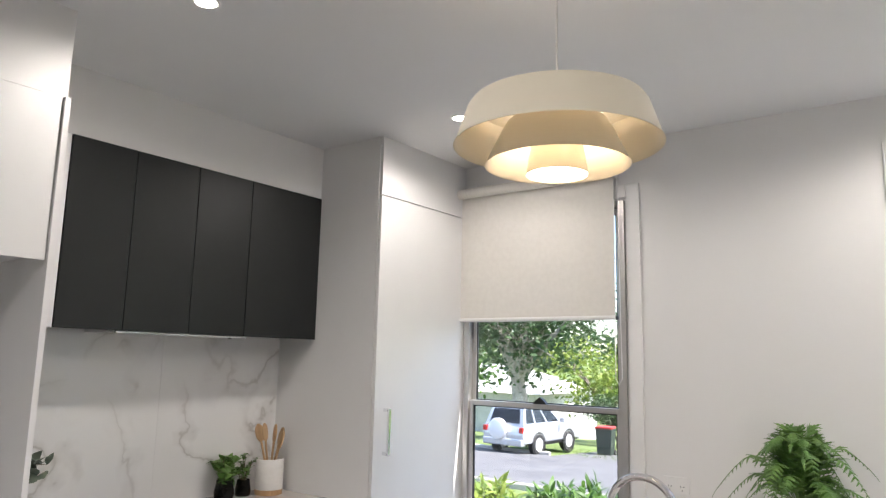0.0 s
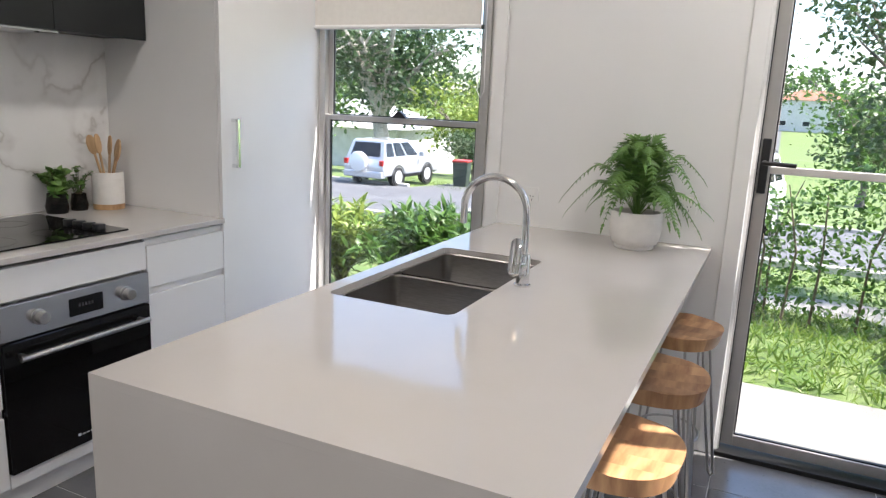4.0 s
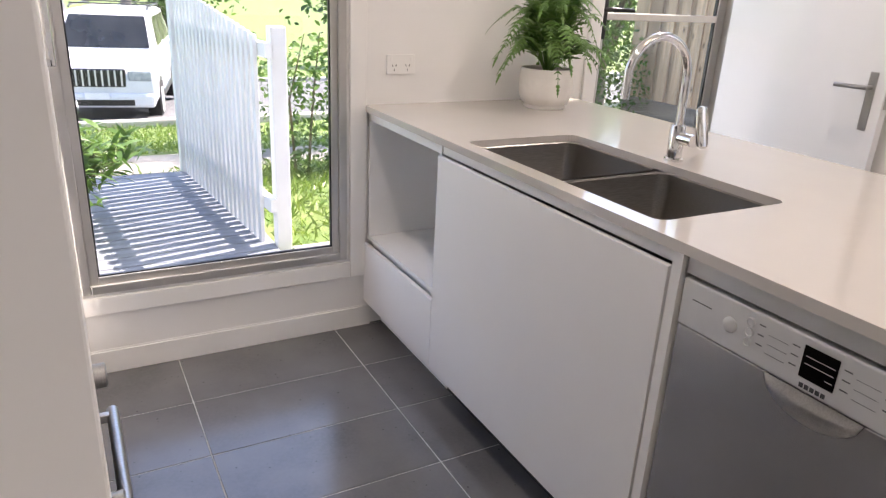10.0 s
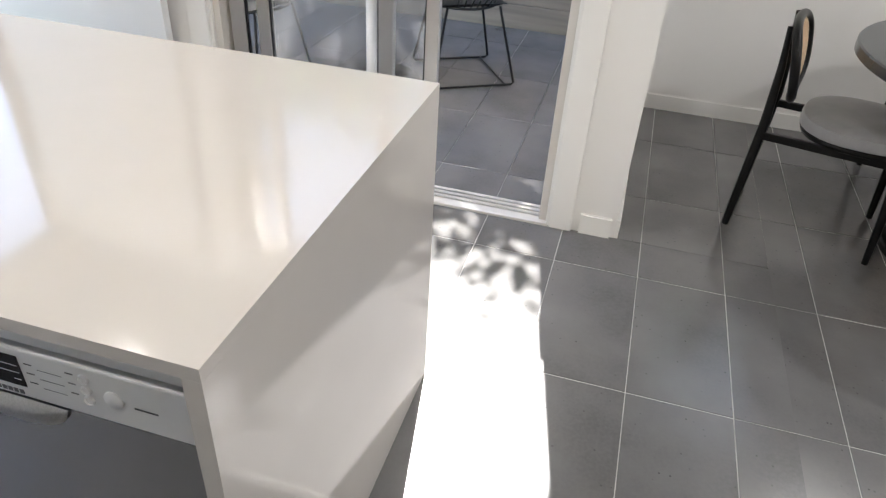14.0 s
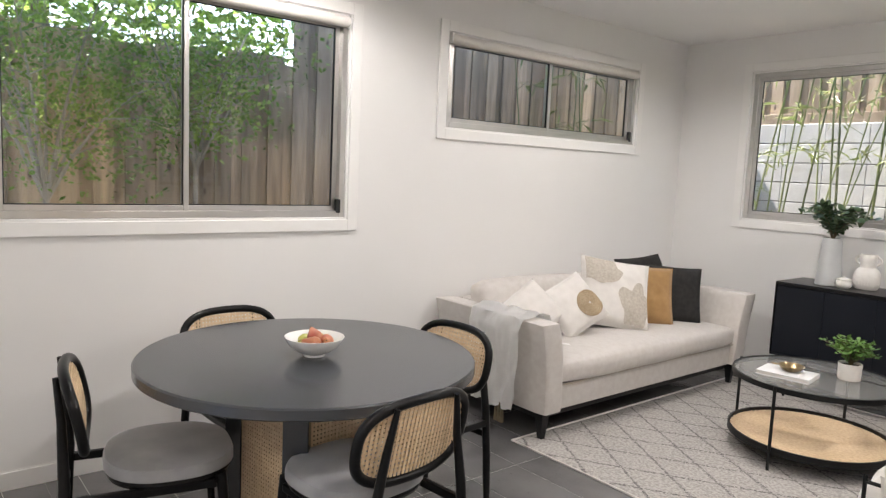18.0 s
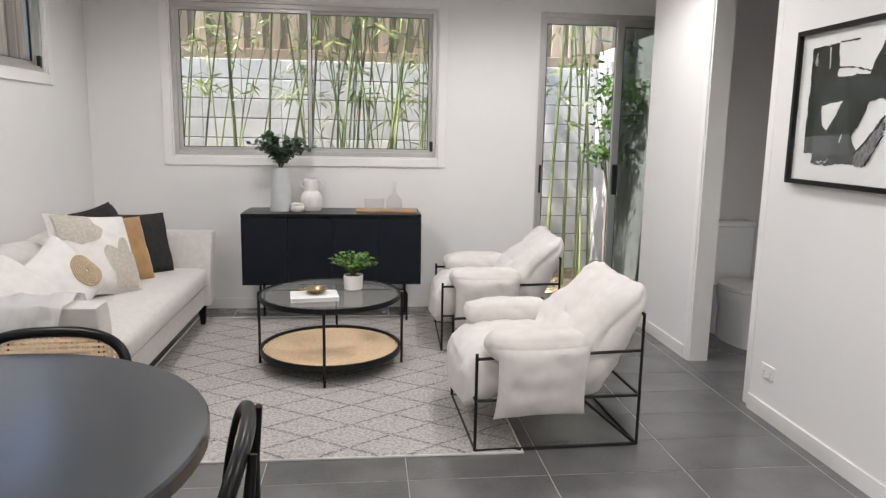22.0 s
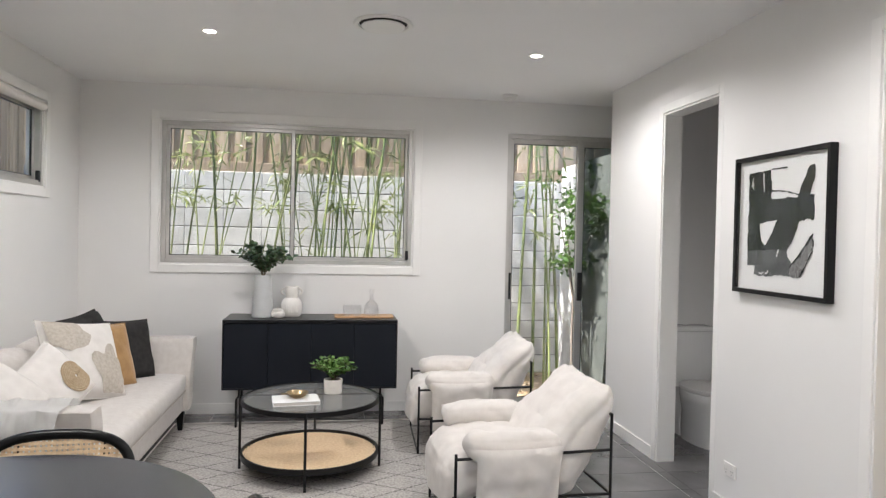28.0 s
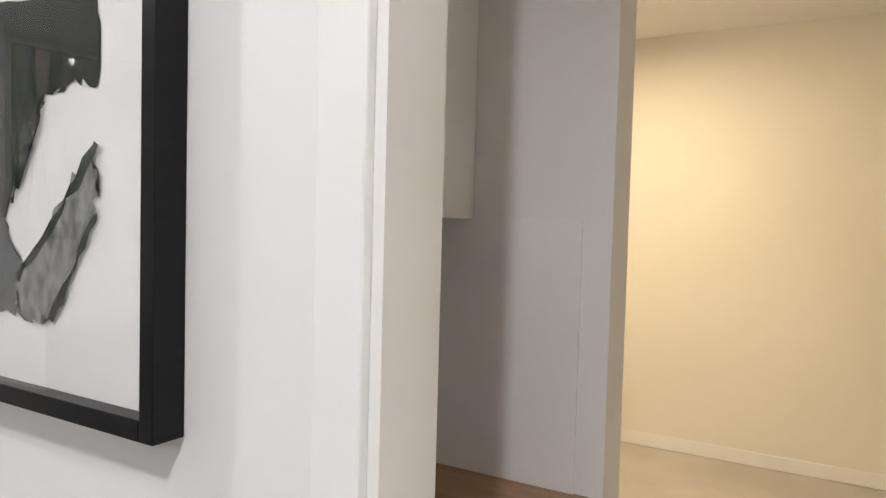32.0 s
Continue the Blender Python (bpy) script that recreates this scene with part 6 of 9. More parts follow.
# u runs from the south edge of the picture to the north edge
def mark(name, mat, pts, layer, jag=0.006):
    stroke(name, mat, [(0.14 + 0.69 * a, 0.17 + 0.71 * b) for a, b in pts], layer, jag)
M["ink_mid"] = material("slate_ink", (0.045, 0.052, 0.054), 0.6, color2=(0.085, 0.092, 0.094), scale=9, stretch=(1, 2, 1))
mark("brush_mark", "ink_wash", [(0, 1), (0.20, 1), (0.36, 1.0), (0.37, 0.86), (0.38, 0.70), (0, 0.70)], 1, 0.008)
mark("brush_mark", "ink_wash", [(0, 0.72), (0.53, 0.715), (1, 0.73), (1, 0.50), (0.90, 0.51), (0.81, 0.49), (0, 0.47)], 1.3, 0.008)
mark("brush_mark", "ink_wash", [(0, 0.50), (0.80, 0.50), (0.70, 0.33), (0.62, 0.19), (0, 0.17)], 1.6, 0.008)
mark("brush_mark", "ink_wash", [(0.77, 0.70), (0.84, 0.86), (0.93, 1.0), (1, 1), (1, 0.88), (0.92, 0.70)], 1.9, 0.006)
mark("grey_brush_mark", "ink_mid", [(0.0, 0.20), (0.61, 0.22), (0.70, 0.09), (0.35, 0.05), (0.0, 0.05)], 2.2, 0.006)
mark("grey_brush_mark", "ink_mid", [(0.14, 0.07), (0.70, 0.10), (0.68, -0.03), (0.53, -0.025), (0.36, -0.05), (0.12, -0.045)], 2.5, 0.008)
mark("pale_mark", "paper", [(0.20, 0.48), (0.48, 0.51), (0.37, 0.35), (0.30, 0.26), (0.23, 0.31)], 3, 0.006)
mark("pale_mark", "paper", [(0.40, 0.755), (0.60, 0.725), (0.60, 0.715), (0.41, 0.72)], 4, 0.004)
mark("pale_mark", "paper", [(0.05, 0.90), (0.07, 0.83), (0.08, 0.90), (0.075, 0.95)], 4, 0.010)
mark("pale_mark", "paper", [(0.24, 0.98), (0.255, 0.80), (0.262, 0.80), (0.26, 0.98)], 4, 0.004)
mark("pale_mark", "paper", [(0.20, -0.01), (0.36, 0.0), (0.33, -0.03), (0.22, -0.035)], 4, 0.012)
mark("pale_mark", "paper", [(0.50, 0.22), (0.52, 0.22), (0.49, 0.15), (0.48, 0.16)], 4, 0.004)
mark("fine_line", "ink_wash", [(0.37, 0.81), (0.58, 0.79), (0.79, 0.745), (0.79, 0.735), (0.57, 0.778), (0.37, 0.795)], 5, 0.004)
mark("fine_line", "ink_wash", [(0.38, 1.02), (0.62, 1.015), (0.62, 1.005), (0.38, 1.008)], 5, 0.004)
mark("grey_brush_mark", "ink_grey", [(1, 0.36), (1, 0.23), (0.82, -0.03), (0.70, -0.03), (0.68, 0.04), (0.84, 0.21)], 5, 0.014)
mark("fine_line", "ink_wash", [(1, 0.22), (1, 0.195), (0.845, -0.035), (0.82, -0.03)], 6, 0.006)
mark("fine_line", "ink_wash", [(1, 0.375), (1, 0.35), (0.70, 0.045), (0.68, 0.065)], 6, 0.010)
mark("fine_line", "ink_wash", [(0.81, 0.49), (0.70, 0.34), (0.66, 0.24), (0.69, 0.28), (0.79, 0.44)], 6, 0.010)

# ---- doors ----
def leaf_frame(t, axis, at, a0, a1, z0, z1, w=0.055, d=0.03, rail=None, fill="glass"):
    """A glazed aluminium door leaf as a part of t, with an optional middle rail."""
    q = new("leaf")
    q.parent = t
    bars(q, axis, at, a0, a1, z0, z1, w, d, ("stile", "rail"))
    if rail:
        wpart("middle_rail", box(at - d / 2, at + d / 2, a0 + w, a1 - w, rail - 0.015, rail + 0.015, 0.002) if axis == "x" else box(a0 + w, a1 - w, at - d / 2, at + d / 2, rail - 0.015, rail + 0.015, 0.002), M["alu_pale"], q)
    bars(q, axis, at, a0 + w, a1 - w, z0 + w, z1 - w, 0.006, 0.016, ("gasket", "gasket"), mat="black", bevel=0)
    pane(q, axis, at, a0 + w, a1 - w, z0 + w, z1 - w, fill)
    return q


M["alu_pale"] = material("pale_powder_coat", (0.66, 0.63, 0.59), 0.4, 0.0, color2=(0.62, 0.59, 0.55), scale=6, bump=0.02)
t = tagged(thing("door_sliding", "open sliding glass door with pale aluminium frames", "sliding door", XE + 0.06, 2.0, 0), kind="structure")
y0, y1, zt = SLIDE[0] + 0.013, SLIDE[1] - 0.013, SLIDE[3] - 0.013
for n_, b in (("frame_jamb", (XE + 0.012, XE + 0.115, y0, y0 + 0.03, 0.0, zt)), ("frame_jamb", (XE + 0.012, XE + 0.115, y1 - 0.03, y1, 0.0, zt)), ("frame_head", (XE + 0.012, XE + 0.115, y0 + 0.03, y1 - 0.03, zt - 0.035, zt))):
    wpart(n_, box(*b, 0.002), M["alu_pale"], t)
wpart("sill", box(XE - 0.012, XE + 0.125, y0 - 0.01, y1 + 0.01, -0.02, 0.012, 0.003), M["alu_pale"], t, "pale aluminium sill with tracks")
for x in (XE + 0.035, XE + 0.065, XE + 0.095):
    wpart("track", box(x - 0.003, x + 0.003, y0 + 0.03, y1 - 0.03, 0.0122, 0.02), M["alu"], t)
    wpart("track_shadow", box(x + 0.006, x + 0.016, y0 + 0.03, y1 - 0.03, 0.0121, 0.0128), M["recess_shade"], t)
leaf_frame(t, "x", XE + 0.098, 2.50, y1 - 0.028, 0.022, zt - 0.035)
leaf_frame(t, "x", XE + 0.066, 1.975, 2.655, 0.022, zt - 0.035, w=0.06)
leaf_frame(t, "x", XE + 0.034, 1.79, 2.52, 0.022, zt - 0.035, w=0.05, rail=1.21, fill="mesh_screen")
def lock(x, y, z0, z1, parent, w=0.04):
    p = wpart("lock_body", box(x - 0.022, x, y - w / 2, y + w / 2, z0, z1, 0.004), M["black"], parent, "black sliding door lock")
    wpart("key_barrel", merge(bmesh.new(), lathe([(0, 0), (0.007, 0), (0.007, 0.004), (0, 0.004)], 12), pose(x - 0.022, y, (z0 + z1) / 2 - 0.03, 0, -90, 0)), M["chrome"], parent)
    return p
lock(XE + 0.018, 1.815, 1.165, 1.285, t, 0.045)
lock(XE + 0.050, 2.005, 0.93, 1.185, t, 0.045)
wpart("strike_plate", box(XE + 0.03, XE + 0.07, y0 + 0.03, y0 + 0.045, 0.92, 1.19, 0.003), M["black"], t)
for i in range(11):
    b2 = box(-0.0005, 0.0005, -0.011, 0.011, -0.011, 0.011)
    b2.transform(pose(XE + 0.062, 2.08 + 0.048 * i, 1.075 - 0.004 * (i % 2), 45 if i % 2 else 15, 0, 0))
    wpart("safety_decal", b2, M["paper"], t)

t = tagged(thing("door_screen", "closed glazed screen door with a black lever", "screen door", 1.75, YN + 0.06, 0), kind="structure")
q = leaf_frame(t, "y", YN + 0.065, EDOOR[0] + 0.02, EDOOR[1] - 0.02, 0.03, EDOOR[3] - 0.02, w=0.05, rail=1.235)
bars(t, "y", YN + 0.06, EDOOR[0] + 0.001, EDOOR[1] - 0.001, 0.001, EDOOR[3] - 0.001, 0.018, 0.10, ("frame_jamb", "frame_rail"), mat="alu")
wpart("seal", box(EDOOR[0] + 0.019, EDOOR[0] + 0.0225, YN + 0.03, YN + 0.08, 0.03, 2.38), M["black"], t)
wpart("threshold", box(EDOOR[0], EDOOR[1], YN - 0.02, YN + 0.13, -0.02, 0.0205, 0.003), M["black_metal"], t)
hx = EDOOR[0] + 0.045
wpart("lock_plate", box(hx - 0.016, hx + 0.016, YN + 0.028, YN + 0.05, 1.14, 1.36, 0.004), M["black"], t)
wpart("lever", tube([(hx, YN + 0.028, 1.265), (hx, YN - 0.015, 1.265), (hx + 0.02, YN - 0.022, 1.265), (hx + 0.115, YN - 0.022, 1.262)], 0.009, 10), M["black"], t, smooth=True)

t = tagged(thing("door_entry", "open white gloss front door with a steel lever", "door", 2.13, 3.28, 0), kind="structure")
wpart("leaf", box(2.105, 2.145, 2.875, 3.675, 0.012, 2.34, 0.002), M["gloss_door"], t)
for z in (0.25, 1.2, 2.1):
    wpart("hinge", tube([(2.15, 3.682, z - 0.05), (2.15, 3.682, z + 0.05)], 0.006, 8), M["steel"], t)
wpart("lock_plate", box(2.099, 2.105, 2.915, 2.95, 0.86, 1.09, 0.003), M["steel"], t)
wpart("lever", tube([(2.10, 2.932, 1.03), (2.055, 2.932, 1.03), (2.05, 2.95, 1.03), (2.05, 3.055, 1.028)], 0.009, 10), M["steel"], t, smooth=True)
wpart("edge_latch", box(2.115, 2.135, 2.872, 2.8755, 0.95, 1.12), M["steel"], t)

t = tagged(thing("door_courtyard", "sliding glass door onto the bamboo courtyard", "sliding door", -0.6, YS - 0.06, 0), kind="structure")
bars(t, "y", YS - 0.07, GDOOR[0], GDOOR[1], 0.0, GDOOR[3], 0.035, 0.10, ("frame_jamb", "frame_rail"))
leaf_frame(t, "y", YS - 0.05, GDOOR[0] + 0.03, -0.50, 0.03, GDOOR[3] - 0.03, w=0.06, fill="dark_mesh")
leaf_frame(t, "y", YS - 0.095, -0.56, GDOOR[1] - 0.03, 0.03, GDOOR[3] - 0.03, w=0.045)
p = wpart("lock_body", box(-0.555, -0.515, YS - 0.035, YS - 0.012, 0.94, 1.19, 0.004), M["black"], t, "black sliding door lock")
wpart("strike_plate", box(GDOOR[1] - 0.055, GDOOR[1] - 0.035, YS - 0.06, YS - 0.02, 0.95, 1.18, 0.003), M["black"], t)
for (x, y, z), ax in (((0.14, YN, 1.36), "k"), ((XD + 0.02, -1.055, 1.26), "w"), ((XD + 0.02, -3.735, 1.83), "w"), ((1.005, YS - 0.015, 1.31), "s")):
    c = thing("window_latch", "small black window latch", "latch", x, y, z, group="window latches")
    if ax == "k":
        c.matrix_basis = pose(-0.27, YN - 0.010, 1.358)
        part("catch", prism([(-0.04, 0), (-0.02, 0.02), (0.0, 0.034), (0.02, 0.022), (0.04, 0.0)], -0.012, 0.012, bm=None), M["black"], c)
        c.matrix_basis = pose(-0.27, YN - 0.010, 1.358, 90, 0, 0)
    else:
        part("catch", box(-0.012, 0.012, -0.015, 0.015, -0.035, 0.045, 0.004), M["black"], c)

# ---- water closet ----
t = thing("toilet", "white ceramic close-coupled toilet with the lid down", "toilet", -1.12, -3.345, 0)
def egg(w, d, n=36):
    return [(w / 2 * math.copysign(abs(math.cos(a)) ** 0.85, math.cos(a)), d / 2 * math.sin(a) * (1.0 if math.sin(a) > 0 else 0.9)) for a in [2 * math.pi * i / n for i in range(n)]]
bm = bmesh.new()
rings = []
for w, d, z, dy in ((0.24, 0.50, 0.0005, -0.03), (0.25, 0.50, 0.10, -0.03), (0.27, 0.48, 0.22, -0.01), (0.35, 0.50, 0.32, 0.02), (0.37, 0.52, 0.38, 0.03), (0.36, 0.51, 0.395, 0.03)):
    rings.append([bm.verts.new((px, py + dy, z)) for px, py in egg(w, d)])
for a, b in zip(rings, rings[1:]):
    for i in range(len(a)):
        bm.faces.new((a[i], a[(i + 1) % len(a)], b[(i + 1) % len(a)], b[i]))
bm.faces.new(rings[0][::-1])
bm.faces.new(rings[-1])
part("bowl", bm, M["ceramic"], t, smooth=True)
part("seat_lid", prism([(x, y + 0.03) for x, y in egg(0.375, 0.50)], 0.396, 0.425, 0.008), M["white_plastic"], t, smooth=True)
part("cistern", prism([(x, y - 0.32) for x, y in rounded(0.38, 0.17, 0.03)], 0.36, 0.79, 0.008), M["ceramic"], t, smooth=True)
part("cistern_lid", prism([(x, y - 0.32) for x, y in rounded(0.40, 0.19, 0.03)], 0.7905, 0.825, 0.008), M["ceramic"], t, smooth=True)
part("flush_button", lathe([(0, 0.8255), (0.025, 0.8255), (0.025, 0.831), (0, 0.832)], 20), M["chrome"], t, smooth=True).matrix_basis = pose(0, -0.32, 0)
part("trap", prism([(x, y - 0.28) for x, y in rounded(0.20, 0.22, 0.05)], 0.0005, 0.36), M["ceramic"], t, smooth=True)

# ---- laundry ----
t = thing("laundry_cupboard", "white laundry cupboard with bow handles and a timber top", "cabinet", -1.02, -1.4, 0)
wpart("carcass", box(-1.399, XA - 0.125, -1.70, -1.21, 0.10, 0.86), M["cabinet"], t)
for a, b, h in ((-1.398, -1.035, -1.085), (-1.032, -0.69, -0.98)):
    d = wpart("door", box(a, b, -1.209, -1.191, 0.103, 0.858, 0.0015), M["cabinet"], t)
    bow_handle(h, -1.191, 0.56, 0.75, d, 0, 1, 0.018)
wpart("kickboard", box(-1.399, XA - 0.125, -1.26, -1.245, 0.0005, 0.0995), M["timber_top"], t)
hole = [(x - 0.895, y - 1.395) for x, y in rounded(0.42, 0.34, 0.05, 4)]
wpart("worktop", slab_with_hole(-1.3995, XA - 0.122, -1.7195, -1.145, 0.862, 0.90, hole), M["timber_top"], t, "oak laminate worktop")
s = thing("laundry_sink", "small stainless steel inset sink", "sink", -0.895, -1.395, 0.72)
bm = bmesh.new()
rings = [[bm.verts.new((x, y, z)) for x, y in rounded(w, d, r, 4)] for w, d, r, z in ((0.50, 0.42, 0.06, 0.1805), (0.50, 0.42, 0.06, 0.1835), (0.42, 0.34, 0.05, 0.1815), (0.40, 0.32, 0.05, 0.03), (0.34, 0.26, 0.05, 0.005))]
for a, b in zip(rings, rings[1:]):
    for i in range(len(a)):
        bm.faces.new((a[i], b[i], b[(i + 1) % len(a)], a[(i + 1) % len(a)]))
bm.faces.new(rings[-1])
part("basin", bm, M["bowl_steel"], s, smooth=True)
part("drain", lathe([(0, 0.006), (0.03, 0.006), (0.034, 0.009)], 20), M["chrome"], s, smooth=True)
t = thing("laundry_wall_cupboard", "white handleless wall cupboard over the laundry bench", "cabinet", -1.02, -1.55, 1.46)
wpart("carcass", box(-1.399, XA - 0.125, -1.718, -1.445, 1.462, 2.30), M["cabinet"], t)
for a, b in ((-1.398, -1.035), (-1.032, -0.69)):
    wpart("door", box(a, b, -1.443, -1.425, 1.455, 2.30, 0.0015), M["cabinet"], t)
wpart("top_filler", box(-1.399, XA - 0.125, -1.718, -1.44, 2.301, ZC - 0.001), M["wall"], t)
t = thing("laundry_splashback", "plain white laundry splashback", "splashback", -1.02, -1.7, 0.9)
wpart("back_sheet", box(-1.391, XA - 0.13, -1.7195, -1.712, 0.9005, 1.46), M["cabinet"], t)
wpart("return_sheet", box(-1.3995, -1.392, -1.7115, -1.175, 0.9005, 1.46), M["cabinet"], t)
for y, z in ((-2.955, 1.04), (-1.047, 1.0)):
    xx = XA - 0.06
    c = thing("latch_plate", "brushed steel door latch plate in the jamb", "latch", xx, y, z, group="latch plates")
    part("plate", box(-0.012, 0.012, 0.0, 0.004, -0.045, 0.045), M["steel"], c)
t = thing("batten_light", "fluorescent batten light on the garage ceiling, lit", "ceiling light", -3.20, -1.86, ZC, 90)
part("housing", box(-0.06, 0.06, -0.6, 0.6, -0.05, -0.0005, 0.006), M["white_plastic"], t)
part("tube", tube([(0, -0.57, -0.068), (0, 0.57, -0.068)], 0.014, 12), M["garage_glow"], t, "glowing warm tube")
lamp = new("batten_beam", bpy.data.lights.new("batten_beam", "AREA"))
lamp.data.shape, lamp.data.size, lamp.data.size_y = "RECTANGLE", 0.12, 1.1
lamp.data.energy, lamp.data.color = 8, (1.0, 0.76, 0.45)
lamp.parent = t
lamp.matrix_basis = pose(0, 0, -0.09)
t = thing("loose_cable", "looped dark cable hanging from the garage ceiling", "cable", -3.63, -1.33, ZC)
part("cable", tube([(0, 0, 0), (0.01, 0.01, -0.05), (0.05, 0.06, -0.10), (0.02, 0.13, -0.13), (-0.04, 0.08, -0.11), (-0.02, 0.0, -0.09), (0.06, 0.03, -0.12), (0.05, 0.15, -0.10), (0.0, 0.16, -0.06), (0, 0.16, 0)], 0.006, 6), M["black"], t, smooth=True)

# ---- ceiling fittings in the living space ----
t = thing("air_vent", "round white ceiling air diffuser", "air vent", 1.36, -2.49, ZC)
part("outer_ring", lathe([(0.135, -0.0005), (0.165, -0.0005), (0.168, -0.006), (0.160, -0.014), (0.140, -0.012), (0.135, -0.0005)], 56, cap=False), M["white_plastic"], t, smooth=True)
part("neck", lathe([(0.134, -0.0006), (0.134, -0.0016), (0, -0.0016)], 40), M["recess_shade"], t)
part("centre_disc", lathe([(0, -0.006), (0.105, -0.010), (0.122, -0.016), (0.122, -0.020), (0.10, -0.021), (0, -0.022)], 48), M["white_plastic"], t, smooth=True)
t = thing("smoke_alarm", "round white smoke alarm on the ceiling", "smoke alarm", 0.20, -4.20, ZC)
part("base", lathe([(0, -0.0005), (0.062, -0.0005), (0.062, -0.018), (0.058, -0.022), (0, -0.022)], 36), M["white_plastic"], t, smooth=True)
part("cover", lathe([(0.05, -0.0225), (0.05, -0.036), (0.042, -0.044), (0, -0.046)], 36), M["white_plastic"], t, smooth=True)

# ---- stools ----
def stool(x, y, rz):
    t = thing("bar_stool", "timber-seat bar stool with hairpin metal legs", "stool", x, y, 0, rz, group="bar stools")
    slats = 5
    for i in range(slats):
        out = [p for p in egg(0.345, 0.33, 64)]
        x0, x1 = -0.1725 + 0.345 * i / slats, -0.1725 + 0.345 * (i + 1) / slats
        b2 = bmesh.new()
        n = 8
        top, bot = [], []
        for k in range(n + 1):
            u = x0 + (x1 - x0) * k / n
            hh = 0.165 * max(0.02, 1 - abs(u / 0.1735) ** 2.4) ** (1 / 2.4)
            dip = -0.012 * (1 - (u / 0.1735) ** 2)
            top.append([b2.verts.new((u, s * hh, 0.655 + dip * (1 - s * s) + 0.004 * (1 - s * s))) for s in (-1, -0.93, -0.4, 0, 0.4, 0.93, 1)])
            bot.append([b2.verts.new((u * 0.93, s * hh * 0.93, 0.605)) for s in (-1, 0, 1)])
        for k in range(n):
            for s in range(6):
                b2.faces.new((top[k][s], top[k + 1][s], top[k + 1][s + 1], top[k][s + 1]))
            for s in range(2):
                b2.faces.new((bot[k][s], bot[k][s + 1], bot[k + 1][s + 1], bot[k + 1][s]))
            b2.faces.new((bot[k][0], bot[k + 1][0], top[k + 1][0], top[k][0]))
            b2.faces.new((bot[k][2], top[k][6], top[k + 1][6], bot[k + 1][2]))
        for k in (0, n):
            f = [*top[k], bot[k][2], bot[k][1], bot[k][0]]
            b2.faces.new(f if k else f[::-1])
        bmesh.ops.recalc_face_normals(b2, faces=b2.faces[:])
        part("seat_plank", b2, M["mango"], t, smooth=True)
    for sx in (-1, 1):
        for sy in (-1, 1):
            part("hairpin_leg", tube([(sx * 0.11, sy * 0.07, 0.606), (sx * 0.165, sy * 0.145, 0.02), (sx * 0.17, sy * 0.155, 0.0065), (sx * 0.165, sy * 0.165, 0.02), (sx * 0.07, sy * 0.11, 0.606)], 0.0055, 8), M["steel"], t, smooth=True)
    part("foot_ring", tube([(0.147 * c, 0.122 * s, 0.22) for c, s in [(math.cos(radians(a)), math.sin(radians(a))) for a in range(0, 360, 15)]], 0.005, 8, closed=True), M["steel"], t, smooth=True)
    return t


st = stool(1.16, 3.33, 80)
copy_thing(st, pose(1.165, 2.78, 0, 0, 0, 95))
copy_thing(st, pose(1.155, 2.25, 0, 0, 0, 88))

# ---- on the benches ----
t = thing("utensil_crock", "white ceramic crock with a cork base", "crock", -1.325, 2.85, 0.9005)
part("cork_base", lathe([(0, 0), (0.066, 0), (0.067, 0.003), (0.067, 0.024), (0, 0.024)], 40), M["oak"], t, smooth=True)
part("body", lathe([(0, 0.0245), (0.067, 0.0245), (0.068, 0.03), (0.068, 0.165), (0.066, 0.168), (0.062, 0.165), (0.062, 0.05), (0, 0.045)], 40), M["white_clay"], t, smooth=True)
for i, (a, lean, L, kind) in enumerate(((200, 16, 0.30, "s"), (250, 8, 0.30, "f"), (90, 5, 0.29, "f"), (60, 12, 0.28, "s"), (20, 15, 0.27, "s"))):
    u = thing("wooden_utensil", "wooden cooking spoon or spatula in the crock", "utensil", -1.325, 2.85, 0.952, a, rx=0, ry=lean, group="wooden utensils")
    part("handle", tube([(0, 0, 0), (0, 0, L - 0.09)], [0.006, 0.0055], 8), M["beech"], u, smooth=True)
    out = [(0.024 * math.cos(q) * (1.0 if kind == "s" else 0.85), 0.045 * math.sin(q)) for q in [2 * math.pi * k / 24 for k in range(24)]]
    bm = prism(out, -0.004, 0.004, 0.002)
    bm.transform(pose(0, 0, L - 0.055, 90, 0, 35 * i))
    part("blade", bm, M["beech"], u, smooth=True)
for x, y, r, h, seed in ((-1.372, 2.625, 0.045, 0.085, 31), (-1.375, 2.735, 0.036, 0.075, 32)):
    t = thing("herb_jar", "green herb sprigs in a smoked glass jar", "plant", x, y, 0.9005, group="herb jars")
    part("jar", lathe([(0, 0.004), (r * 0.9, 0.004), (r, h * 0.35), (r * 0.8, h * 0.85), (r * 0.82, h), (r * 0.86, h), (r * 0.85, h * 0.85), (r * 1.05, h * 0.35), (r * 0.95, 0), (0, 0)], 28, cap=False), M["smoke_glass"], t, smooth=True)
    bunch(t, "leaf", 16 if seed == 31 else 10, (0, 0, 0.01), 0.085 if seed == 31 else 0.06, 0.22 if seed == 31 else 0.23, 0.042 if seed == 31 else 0.022, 0.72, seed, droop=0.12, leaves=11, start=0.4)
t = thing("eucalyptus_vase", "grey-green eucalyptus sprigs in a pale vase", "plant", -1.33, 1.66, 0.9005)
